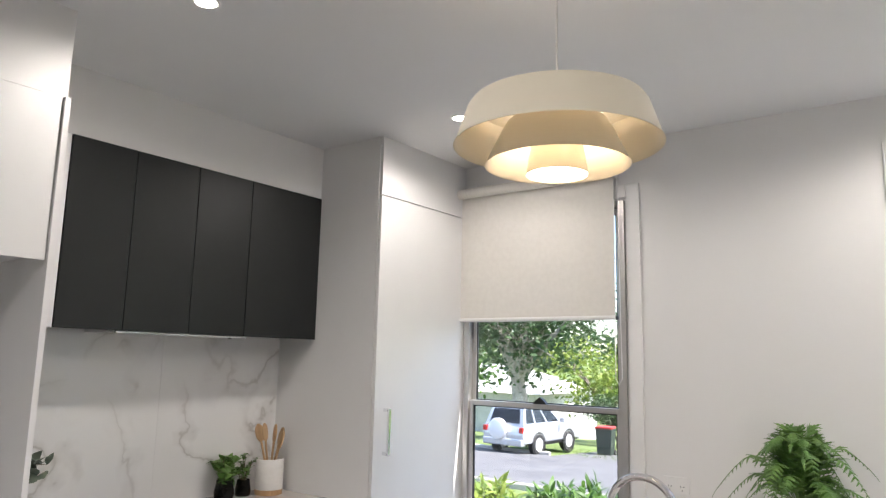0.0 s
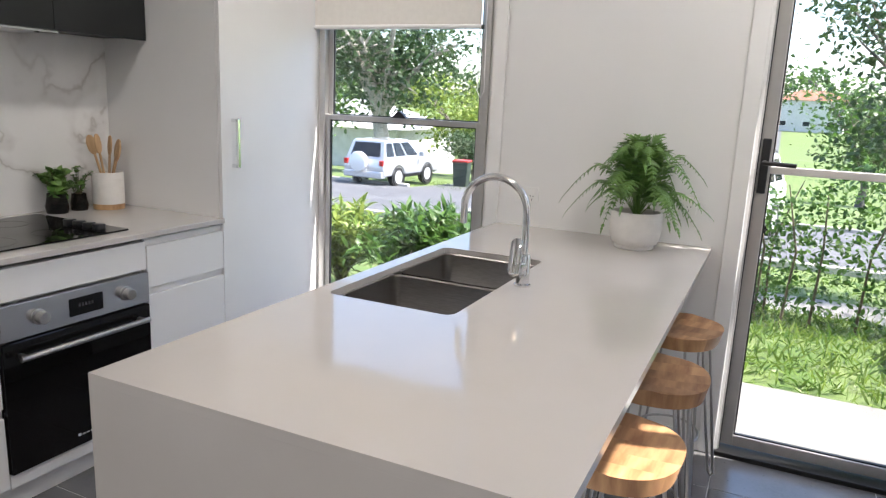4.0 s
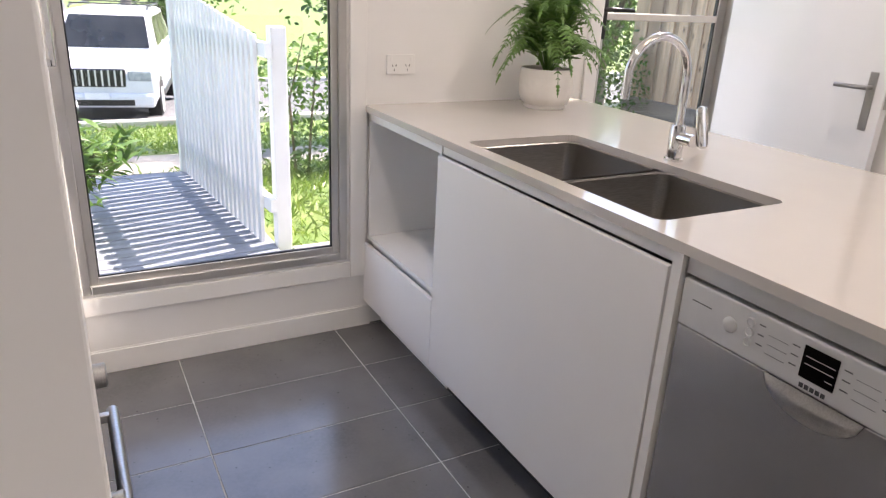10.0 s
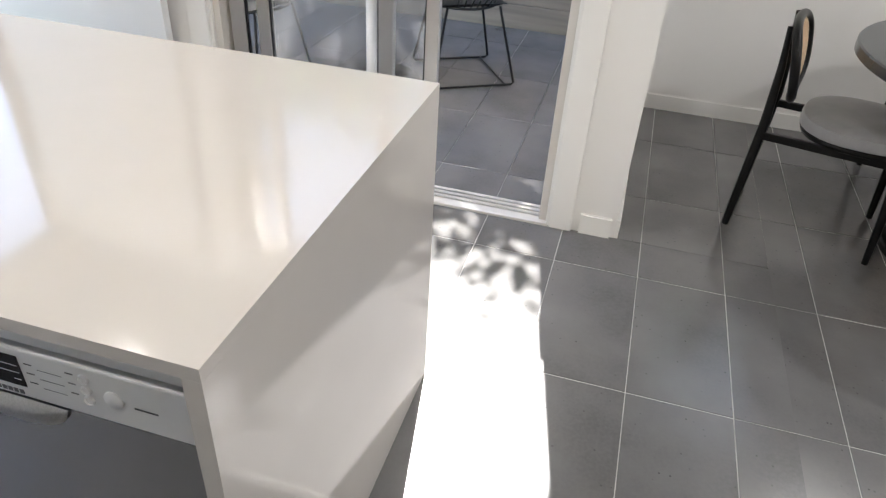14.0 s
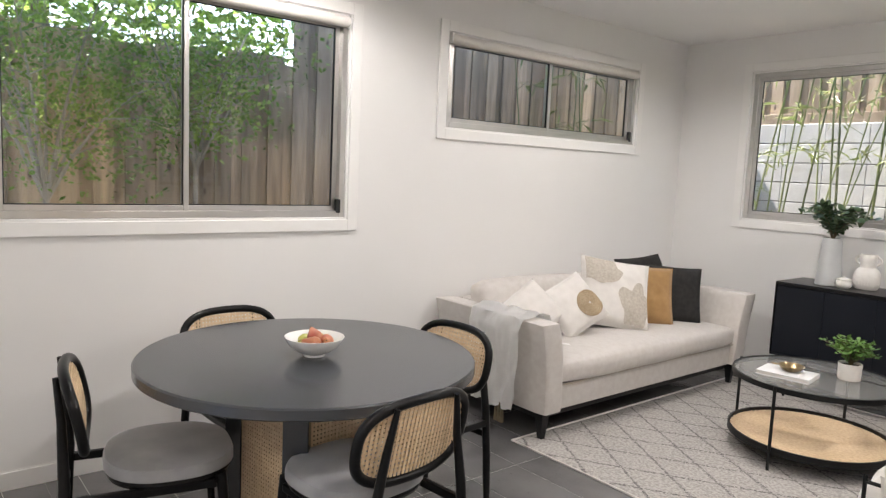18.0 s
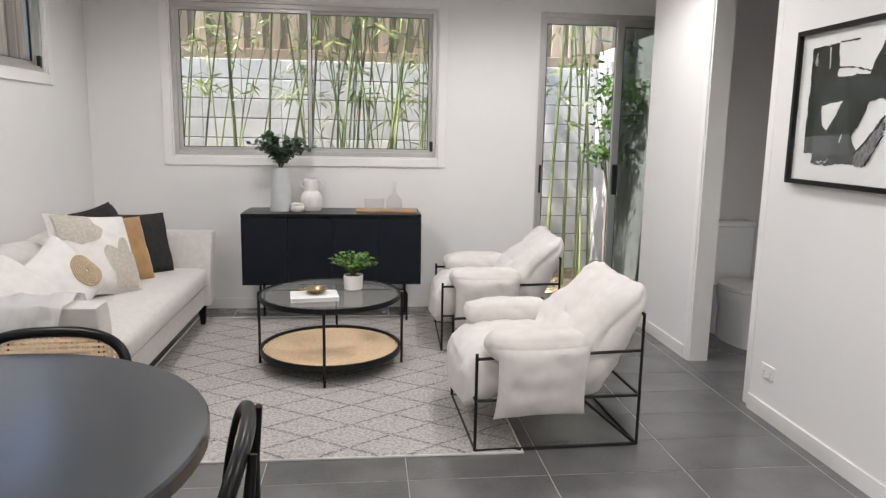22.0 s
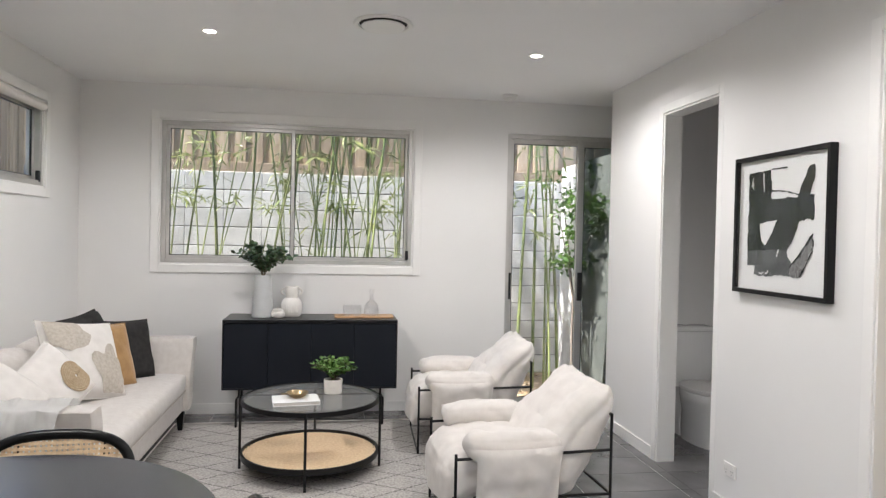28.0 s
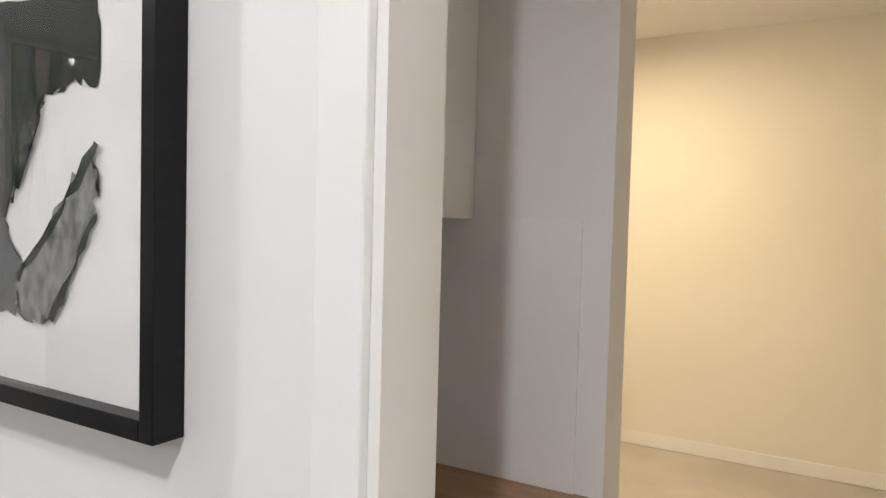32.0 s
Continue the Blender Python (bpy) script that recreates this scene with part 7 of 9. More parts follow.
part("vase", lathe([(0, 0), (0.045, 0), (0.055, 0.02), (0.055, 0.10), (0.03, 0.15), (0.03, 0.17), (0.026, 0.17), (0.026, 0.14), (0, 0.13)], 32), M["grey_ceramic"], t, smooth=True)
bunch(t, "leaf_grey", 13, (0, 0, 0.15), 0.20, 0.20, 0.058, 0.85, 41, droop=0.3, leaves=9, start=0.3, round_leaf=True)


def fern(t, origin, fronds, L, seed):
    """Arching fronds; each side leaflet is a toothed blade."""
    rng = random.Random(seed)
    o = Vector(origin)
    def blade(bm, p, tip, nrm, w):
        d = tip - p
        side = d.cross(nrm).normalized()
        n = 7
        left, mid, right = [], [], []
        for k in range(n + 1):
            q = k / n
            ww = w * (1 - q) ** 0.75 * (1.0 if k % 2 else 0.42) + 0.0006
            c = p + d * q - nrm * (0.14 * d.length * q * q)
            mid.append(bm.verts.new(c + nrm * 0.0015))
            left.append(bm.verts.new(c - side * ww + d * (0.06 if k % 2 else 0)))
            right.append(bm.verts.new(c + side * ww + d * (0.06 if k % 2 else 0)))
        for k in range(n):
            bm.faces.new((left[k], mid[k], mid[k + 1], left[k + 1]))
            bm.faces.new((mid[k], right[k], right[k + 1], mid[k + 1]))
    for i in range(fronds):
        a = 2 * math.pi * i * 0.382 + rng.uniform(-0.3, 0.3)
        outer = i < fronds * 0.6
        reach = L * (rng.uniform(0.55, 1.0) if outer else rng.uniform(0.2, 0.6))
        rise = L * (rng.uniform(0.40, 1.0) if outer else rng.uniform(0.75, 1.15))
        fall = L * (rng.uniform(0.5, 1.3) if outer else 0.35)
        d = Vector((math.cos(a), math.sin(a), 0))
        if d.y > 0:
            reach *= 1 - 0.45 * d.y
        pts = [o + d * reach * q + Vector((0, 0, rise * math.sin(min(1.0, q * 1.5) * 1.57) - fall * max(0, q - 0.35) ** 1.7)) for q in np.linspace(0, 1, 10)]
        bm = bmesh.new()
        tube(pts, [0.0020] * 4 + [0.0013] * 6, 5, bm=bm)
        for k in range(5, 20):
            q = k / 20
            s = q * 9
            j = min(int(s), 8)
            p = pts[j].lerp(pts[j + 1], s - j)
            along = (pts[j + 1] - pts[j]).normalized()
            side = along.cross(Vector((0, 0, 1))).normalized()
            up = side.cross(along).normalized()
            w = L * 0.21 * (1 - ((q - 0.25) / 0.75) ** 1.3 * 0.9) * rng.uniform(0.85, 1.1)
            for sg in (-1, 1):
                tip = p + side * sg * w * 0.86 + along * w * 0.5 - up * w * rng.uniform(0.05, 0.28)
                blade(bm, p, tip, up, w * 0.23)
        tipd = (pts[-1] - pts[-2]).normalized()
        blade(bm, pts[-1], pts[-1] + tipd * L * 0.14, tipd.cross(Vector((0, 0, 1))).normalized().cross(tipd), L * 0.03)
        part("frond", bm, M["leaf"], t, smooth=False)


t = thing("fern", "bushy green fern in a round white pot", "plant", 0.94, 3.50, 0.9005)
part("pot", lathe([(0, 0), (0.076, 0), (0.079, 0.004), (0.077, 0.014), (0.089, 0.021), (0.100, 0.048), (0.104, 0.092), (0.100, 0.144), (0.096, 0.149), (0.092, 0.144), (0.094, 0.122), (0, 0.120)], 48), M["white_clay"], t, smooth=True)
part("soil", lathe([(0, 0.124), (0.093, 0.124)], 24, cap=False), M["soil"], t)
fern(t, (0, 0, 0.118), 52, 0.31, 57)

# ---- outside: materials ----
def leafy(name, color, color2, glow=0.4):
    """Leaves that let some light through, each a little different."""
    m = bpy.data.materials.new(name)
    m.use_nodes = True
    n, l = m.node_tree.nodes, m.node_tree.links
    b = n["Principled BSDF"]
    b.inputs["Roughness"].default_value = 0.45
    g = n.new("ShaderNodeNewGeometry")
    c = n.new("ShaderNodeMix")
    c.data_type = "RGBA"
    c.inputs[6].default_value, c.inputs[7].default_value = (*color, 1), (*color2, 1)
    l.new(g.outputs["Random Per Island"], c.inputs[0])
    l.new(c.outputs[2], b.inputs["Base Color"])
    tr, mx = n.new("ShaderNodeBsdfTranslucent"), n.new("ShaderNodeMixShader")
    l.new(c.outputs[2], tr.inputs["Color"])
    mx.inputs[0].default_value = glow
    l.new(b.outputs["BSDF"], mx.inputs[1])
    l.new(tr.outputs["BSDF"], mx.inputs[2])
    l.new(mx.outputs["Shader"], n["Material Output"].inputs["Surface"])
    return m


def knotty(name, color, color2, dark):
    """Weathered pine paling: long grain, streaks and dark knots."""
    m = material(name, color, 0.8, color2=color2, scale=3.0, stretch=(9, 9, 0.8), mix=(0.3, 0.7), bump=0.25, bump_scale=30, vary=0.42)
    n, l = m.node_tree.nodes, m.node_tree.links
    b = n["Principled BSDF"]
    base = b.inputs["Base Color"].links[0].from_socket
    mp = [k for k in n if k.type == "MAPPING"][0]
    tc = n.new("ShaderNodeTexCoord")
    ad = n.new("ShaderNodeMapping")
    ad.inputs["Scale"].default_value = (9, 9, 4.2)
    l.new(tc.outputs["Object"], ad.inputs["Vector"])
    lk = [k for k in mp.inputs["Location"].links]
    if lk:
        l.new(lk[0].from_socket, ad.inputs["Location"])
    v = n.new("ShaderNodeTexVoronoi")
    v.inputs["Scale"].default_value = 1.0
    l.new(ad.outputs["Vector"], v.inputs["Vector"])
    r = n.new("ShaderNodeMapRange")
    r.inputs["From Min"].default_value, r.inputs["From Max"].default_value = 0.06, 0.17
    r.inputs["To Min"].default_value, r.inputs["To Max"].default_value = 0.85, 0.0
    l.new(v.outputs["Distance"], r.inputs["Value"])
    c = n.new("ShaderNodeMix")
    c.data_type = "RGBA"
    l.new(r.outputs["Result"], c.inputs[0])
    l.new(base, c.inputs[6])
    c.inputs[7].default_value = (*dark, 1)
    l.new(c.outputs[2], b.inputs["Base Color"])
    return m


M["crown_mid"] = leafy("garden_leaves", (0.045, 0.11, 0.02), (0.12, 0.22, 0.04))
M["crown_dark"] = leafy("dark_crown_leaves", (0.03, 0.065, 0.022), (0.07, 0.12, 0.04))
M["crown_lime"] = leafy("lime_crown_leaves", (0.13, 0.22, 0.03), (0.28, 0.34, 0.06))
# sunlight on the shrub is put into this paler leaf colour
M["crown_lit"] = leafy("painted_sunlit_leaves", (0.14, 0.26, 0.05), (0.36, 0.48, 0.12), 0.5)
M["crown_pale"] = leafy("pinkish_dry_twigs", (0.26, 0.20, 0.17), (0.40, 0.33, 0.28), 0.2)
M["bamboo_leaf"] = leafy("bamboo_leaves", (0.13, 0.18, 0.055), (0.33, 0.36, 0.15))
M["blade_grass"] = leafy("grass_blades", (0.07, 0.15, 0.02), (0.20, 0.28, 0.05))
M["culm"] = material("green_bamboo_culm", (0.085, 0.125, 0.04), 0.35, color2=(0.22, 0.25, 0.10), scale=5, stretch=(1, 1, 0.4), vary=0.3)
M["bark"] = material("grey_bark", (0.22, 0.19, 0.16), 0.9, color2=(0.12, 0.10, 0.085), scale=9, stretch=(1, 1, 0.3), bump=0.7, bump_scale=30)
M["pale_bark"] = material("pale_bark", (0.44, 0.40, 0.35), 0.85, color2=(0.28, 0.25, 0.21), scale=5, stretch=(1, 1, 0.4), bump=0.5, bump_scale=24)
M["paling"] = knotty("pine_paling", (0.50, 0.375, 0.245), (0.29, 0.215, 0.145), (0.10, 0.065, 0.042))
M["old_paling"] = knotty("grey_weathered_paling", (0.36, 0.28, 0.20), (0.22, 0.17, 0.12), (0.06, 0.045, 0.035))
M["sleeper"] = material("grey_timber_sleeper", (0.26, 0.23, 0.19), 0.85, color2=(0.18, 0.155, 0.13), scale=4, stretch=(1, 0.3, 4), bump=0.4, bump_scale=40)
M["block"] = material("grey_concrete_block", (0.56, 0.56, 0.545), 0.9, color2=(0.46, 0.46, 0.445), scale=5, bump=0.5, bump_scale=120, vary=0.10)
M["mortar"] = material("dark_mortar", (0.20, 0.195, 0.19), 0.95, color2=(0.15, 0.145, 0.14), scale=20, bump=0.4, bump_scale=90)
M["lawn"] = material("lawn_soil_and_grass", (0.075, 0.13, 0.025), 0.95, color2=(0.15, 0.19, 0.06), scale=3, bump=0.8, bump_scale=70)
M["litter"] = material("leaf_litter_soil", (0.15, 0.11, 0.07), 0.95, color2=(0.30, 0.24, 0.17), scale=14, bump=0.9, bump_scale=45)
M["dry_leaf"] = leafy("fallen_leaves", (0.22, 0.13, 0.06), (0.42, 0.32, 0.18), 0.1)
M["road"] = material("grey_asphalt", (0.085, 0.085, 0.09), 0.85, color2=(0.12, 0.12, 0.122), scale=1.2, bump=0.5, bump_scale=90)
M["concrete"] = material("pale_concrete", (0.46, 0.44, 0.40), 0.85, color2=(0.36, 0.34, 0.31), scale=2.5, bump=0.3, bump_scale=60)
M["deck"] = material("grey_composite_deck", (0.22, 0.235, 0.265), 0.6, color2=(0.16, 0.17, 0.195), scale=4, stretch=(0.4, 6, 1), bump=0.2, bump_scale=60, vary=0.12)
M["render_grey"] = material("grey_render", (0.33, 0.345, 0.34), 0.85, color2=(0.28, 0.295, 0.29), scale=3, bump=0.3, bump_scale=120)
M["white_render"] = material("white_render", (0.66, 0.65, 0.63), 0.8, color2=(0.56, 0.55, 0.53), scale=2, bump=0.2, bump_scale=90)
M["white_timber"] = material("white_painted_batten", (0.76, 0.76, 0.76), 0.55, color2=(0.70, 0.70, 0.70), scale=5, bump=0.1, bump_scale=70, vary=0.05)
M["car_white"] = material("white_car_paint", (0.72, 0.72, 0.73), 0.2, color2=(0.68, 0.68, 0.69), scale=2, coat=0.6)
M["car_silver"] = material("silver_car_paint", (0.52, 0.53, 0.55), 0.25, 0.4, color2=(0.48, 0.49, 0.51), scale=2, coat=0.6)
M["car_glass"] = material("dark_car_glass", (0.02, 0.025, 0.03), 0.05, color2=(0.03, 0.035, 0.04), scale=2, coat=0.4)
M["lamp_lens"] = material("car_lamp_lens", (0.45, 0.47, 0.50), 0.1, color2=(0.30, 0.32, 0.35), scale=14, coat=0.5)
M["red_lens"] = material("red_car_lamp", (0.45, 0.02, 0.015), 0.15, color2=(0.35, 0.015, 0.01), scale=14)
M["rubber"] = material("tyre_rubber", (0.018, 0.018, 0.018), 0.85, color2=(0.03, 0.03, 0.03), scale=20)
M["bin_green"] = material("dark_green_bin_plastic", (0.02, 0.035, 0.025), 0.5, color2=(0.03, 0.045, 0.03), scale=6)
M["lid_red"] = material("red_bin_lid", (0.40, 0.03, 0.02), 0.45, color2=(0.33, 0.025, 0.018), scale=6)
M["roof_metal"] = material("pale_roof_sheet", (0.55, 0.54, 0.52), 0.5, color2=(0.48, 0.47, 0.45), scale=3)
M["roof_tile"] = material("terracotta_roof", (0.36, 0.15, 0.09), 0.8, color2=(0.28, 0.11, 0.07), scale=6)

# ---- ground ----
GROUND = ((-400, -0.06), (-4.60, -0.06), (-4.58, -0.30), (3.80, -0.30), (3.83, -0.12), (6.0, -0.16), (7.6, -0.34), (9.3, -0.55), (12.3, -0.96), (13.4, -1.04), (22.5, -1.62), (26, -1.80), (65, -5.4), (82, -4.5), (130, -3.45), (200, -0.5), (400, 6.0))


def gz(y):
    for (a, za), (b, zb) in zip(GROUND, GROUND[1:]):
        if y <= b:
            return za + (zb - za) * (y - a) / (b - a)
    return GROUND[-1][1]


def sheet(x0, x1, y0, y1, lift, step=1.5, thick=0.0):
    """A strip that follows the ground."""
    bm = bmesh.new()
    ys = sorted({y0, y1, *[g[0] for g in GROUND if y0 < g[0] < y1], *[y0 + i * (y1 - y0) / max(1, int((y1 - y0) / step)) for i in range(int((y1 - y0) / step))]})
    rows = [[bm.verts.new((x, y, gz(y) + lift)) for x in (x0, (x0 + x1) / 2, x1)] for y in ys]
    for a, b in zip(rows, rows[1:]):
        for i in range(2):
            bm.faces.new((a[i], a[i + 1], b[i + 1], b[i]))
    if thick:
        bmesh.ops.solidify(bm, geom=bm.faces[:], thickness=thick)
    return bm


bm = bmesh.new()
xs = (-500, -120, -40, -15, -6, -2, 2.2, 5, 12, 40, 120, 500)
rows = [[bm.verts.new((x, y, z)) for x in xs] for y, z in GROUND]
for a, b in zip(rows, rows[1:]):
    for i in range(len(xs) - 1):
        bm.faces.new((a[i], a[i + 1], b[i + 1], b[i]))
tagged(part("ground", bm, M["lawn"]), "sloping grassy ground around the house", "ground", kind="structure")
tagged(part("road", sheet(-90, 90, 13.5, 22.4, 0.02), M["road"]), "grey asphalt road across the street front", "road", kind="structure")
tagged(part("side_road", sheet(-10.2, 1.4, 22.4, 200, 0.022, 4), M["road"]), "grey asphalt street running away downhill", "road", kind="structure")
tagged(part("footpath", sheet(-30, 30, 7.75, 9.2, 0.012, 0.7, 0.06), M["concrete"]), "sunlit pale concrete footpath", "pavement", kind="structure")
tagged(part("entry_path", sheet(0.34, 2.6, 3.83, 4.95, 0.03, 0.5, 0.08), M["concrete"]), "pale concrete path outside the entry door", "pavement", kind="structure")
tagged(part("courtyard_soil", box(-4, 4.75, -6.25, -4.58, -0.20, -0.045), M["litter"]), "leaf-littered bare soil in the courtyard", "ground", kind="structure")
for name, a, b, y in (("kerb_near", -60, 60, 13.42), ("kerb_far", -60, -10.3, 22.45), ("kerb_far_east", 1.5, 60, 22.45)):
    bm = box(a, b, y - 0.08, y + 0.08, gz(y) - 0.2, gz(y) + 0.13, 0.03)
    tagged(part(name, bm, M["concrete"]), "pale concrete kerb beside the road", "kerb", kind="structure")


def leaf_mesh(points, size, width, seed, up=0.4, droop=0.0, flat=False):
    """Many small folded blades, one at each point."""
    r = np.random.default_rng(seed)
    p = np.asarray(points, dtype=float)
    k = len(p)
    d = r.normal(size=(k, 3))
    d[:, 2] = d[:, 2] * (0.25 if flat else 0.7) - droop
    d /= np.linalg.norm(d, axis=1)[:, None]
    nn = r.normal(size=(k, 3)) * 0.6 + np.array([0, 0, up + 0.4])
    s = np.cross(d, nn)
    s /= np.linalg.norm(s, axis=1)[:, None] + 1e-9
    nn = np.cross(s, d)
    L = size * r.uniform(0.65, 1.3, size=(k, 1))
    w = L * width * 0.5
    v = np.stack([p, p + d * L * 0.35 - s * w + nn * L * 0.10, p + d * L * 0.35 + s * w + nn * L * 0.10, p + d * L * 0.72 - s * w * 0.8 + nn * L * 0.06, p + d * L * 0.72 + s * w * 0.8 + nn * L * 0.06, p + d * L], axis=1).reshape(-1, 3)
    faces = []
    for i in range(k):
        o = 6 * i
        faces += [(o, o + 2, o + 1), (o + 1, o + 2, o + 4, o + 3), (o + 3, o + 4, o + 5)]
    me = bpy.data.meshes.new("foliage")
    me.from_pydata(v.tolist(), [], faces)
    return me


def add_mesh(name, me, mat, parent, label="", stuff=False):
    me.materials.append(mat)
    ob = new(name, me)
    ob.parent = parent
    if label:
        ob["label"] = label
    return ob


def tree(name, label, x, y, h, r, clear, crown, leaf, count, mat, seed, limbs=7, twigs=5, bark="bark", z=None, spread=0.16, cat="tree", lean=(0, 0), aspect=0.55, east_of=-1e3):
    """Tapered trunk, forking limbs with twigs, and a crown of many small leaves in clumps."""
    rng = random.Random(seed)
    t = thing(name, label, cat, x, y, gz(y) if z is None else z, group="")
    fork = Vector((lean[0] * clear, lean[1] * clear, clear))
    part("trunk", tube([(0, 0, -0.1), (0.02 * r, 0.1 * r, clear * 0.3), fork * 0.65 + Vector((0.4 * r, 0, 0)), fork], [r * 1.25, r, r * 0.9, r * 0.8], 10), M[bark], t, smooth=True)
    tips = []
    mid = Vector((lean[0] * h, lean[1] * h, (clear + h) / 2))
    half = (h - clear) / 2
    for i in range(limbs):
        a = 2 * math.pi * (i + rng.uniform(-0.3, 0.3)) / limbs
        e = rng.uniform(-0.25, 0.95)
        end = mid + Vector((crown * math.cos(a) * math.cos(e), crown * math.sin(a) * math.cos(e), half * math.sin(e))) * rng.uniform(0.6, 0.85)
        ctrl = fork.lerp(end, 0.45) + Vector((0, 0, half * 0.35))
        pts = [fork.lerp(ctrl, q).lerp(ctrl.lerp(end, q), q) for q in (0, 0.25, 0.5, 0.75, 1)]
        bm = tube(pts, [r * 0.62, r * 0.46, r * 0.34, r * 0.22, r * 0.1], 7)
        for j in range(twigs):
            k = rng.randint(1, 4)
            o = pts[k]
            tip = o + Vector((rng.uniform(-1, 1), rng.uniform(-1, 1), rng.uniform(-0.4, 0.9))) * crown * 0.42
            tube([o, o.lerp(tip, 0.5) + Vector((0, 0, 0.05 * crown)), tip], [r * 0.2, r * 0.12, r * 0.05], 5, bm=bm)
            tips += [o.lerp(tip, q) for q in (0.5, 0.8, 1.0)]
        tips.append(end)
        part("limb", bm, M[bark], t, smooth=True)
    r2 = np.random.default_rng(seed)
    idx = r2.integers(0, len(tips), count)
    pts = np.array([tips[i] for i in idx]) + r2.normal(size=(count, 3)) * crown * spread * np.array([1, 1, aspect + 0.25])
    pts = pts[pts[:, 0] + x > east_of]
    add_mesh("crown", leaf_mesh(pts, leaf, 0.5, seed), M[mat], t, stuff=True)["kind"] = "stuff"
    return t


# ---- street trees, woods and houses ----
tree("street_tree", "large leafy tree with a pale forked trunk", -15.5, 29, 9.5, 0.42, 2.6, 4.6, 0.30, 5200, "crown_dark", 101, 8, 6, "pale_bark")
tree("street_tree", "yellow-green leafy tree beside the road", -15.8, 40, 6.2, 0.2, 1.2, 3.4, 0.30, 3600, "crown_lime", 102)
tree("street_tree", "bare greyish-pink twiggy tree", -14.2, 68, 11.5, 0.3, 2.2, 5.2, 0.34, 5200, "crown_pale", 103, 9, 8, "pale_bark")
tree("street_tree", "bright green round tree behind the verge", -11.5, 95, 11.8, 0.35, 2.4, 5.6, 0.5, 3800, "crown_lime", 104)
tree("street_tree", "dark green street tree on the verge", -9.4, 77, 7.6, 0.3, 2.2, 3.9, 0.36, 3600, "crown_dark", 105, bark="pale_bark")
tree("street_tree", "tall dark green tree over the side street", -6.0, 146, 13.0, 0.5, 3.0, 11.0, 0.8, 4200, "crown_dark", 106)
tree("street_tree", "broad green tree beside the side street", 7.5, 62, 9.5, 0.32, 2.2, 6.0, 0.42, 4200, "crown_mid", 107)
tree("street_tree", "green tree beyond the road", -23, 34, 8.0, 0.3, 2.0, 4.6, 0.36, 3400, "crown_mid", 108)
tree("street_tree", "spreading green tree on the far verge", 13, 33, 7.5, 0.3, 2.0, 4.6, 0.34, 3400, "crown_mid", 109)
tree("street_shrub", "low green shrub behind the far kerb", -10.6, 33, 3.4, 0.06, 0.3, 1.5, 0.16, 2600, "crown_mid", 111, cat="shrub")
tree("street_shrub", "yellow-green shrub behind the far kerb", -8.6, 35, 3.2, 0.06, 0.3, 1.6, 0.16, 2600, "crown_lime", 112, cat="shrub")
tree("street_shrub", "low green shrub behind the far kerb", -12.8, 34, 3.0, 0.06, 0.3, 1.6, 0.16, 2600, "crown_dark", 113, cat="shrub")
tree("street_tree", "bare greyish-pink twiggy tree", -8.9, 44, 7.5, 0.16, 1.6, 3.2, 0.24, 2600, "crown_pale", 114, 9, 8, "pale_bark")
t = thing("far_woods", "distant green wooded hillside", "woods", -10, 200, -1.0, kind="stuff")
r2 = np.random.default_rng(120)
k = 9000
ux = r2.uniform(-130, 130, k)
top = 9 + 3.5 * np.sin(ux * 0.13) + 2.2 * np.sin(ux * 0.37 + 1) + 1.2 * np.sin(ux * 1.1)
add_mesh("crowns", leaf_mesh(np.stack([ux, r2.uniform(-8, 12, k), top * r2.uniform(0, 1, k) ** 0.6], axis=1), 1.5, 0.7, 121), M["crown_dark"], t)["kind"] = "stuff"


def house(name, label, x, y, w, d, h, rise, rz, roof, door=False):
    z = gz(y)
    t = thing(name, label, "house", x, y, z, rz)
    part("wall", box(-w / 2, w / 2, -d / 2, d / 2, -0.4, h), M["white_render"], t)
    bm = bmesh.new()
    o = 0.5
    vs = [bm.verts.new(p) for p in ((-w / 2 - o, -d / 2 - o, h), (w / 2 + o, -d / 2 - o, h), (w / 2 + o, d / 2 + o, h), (-w / 2 - o, d / 2 + o, h), (-w / 2 + d / 2, 0, h + rise), (w / 2 - d / 2, 0, h + rise))]
    for f in ((0, 1, 5, 4), (1, 2, 5), (2, 3, 4, 5), (3, 0, 4), (3, 2, 1, 0)):
        bm.faces.new([vs[i] for i in f])
    part("roof", bm, M[roof], t)
    for i in range(3):
        a = -w / 2 + w * (i + 0.5) / 3
        q = part("window", box(a - 0.75, a + 0.75, -d / 2 - 0.02, -d / 2 + 0.02, 1.0, 2.1), M["trim"], t)
        part("pane", box(a - 0.68, a + 0.68, -d / 2 - 0.035, -d / 2 - 0.021, 1.07, 2.03), M["car_glass"], q)
    return t


house("house", "low white house with a pale metal roof", -25.0, 84, 12, 8, 2.8, 1.6, 6, "roof_metal")
house("house", "white house with a terracotta roof on the rise", 6.5, 175, 14, 9, 6.5, 2.2, -8, "roof_tile")
house("house", "pale house half hidden by trees", -27, 44, 13, 9, 3.0, 1.8, 0, "roof_metal")
t = thing("carport", "white flat-roofed carport on thin posts", "carport", -15.6, 73.5, gz(73.5))
part("roof", box(-2.2, 2.2, -2.6, 2.6, 2.25, 2.45, 0.02), M["roof_metal"], t)
part("fascia", box(-2.22, 2.22, -2.64, -2.601, 2.2, 2.5), M["white_timber"], t)
for px in (-2.0, 2.0):
    for py in (-2.4, 2.4):
        part("post", box(px - 0.05, px + 0.05, py - 0.05, py + 0.05, -0.1, 2.25), M["white_timber"], t)
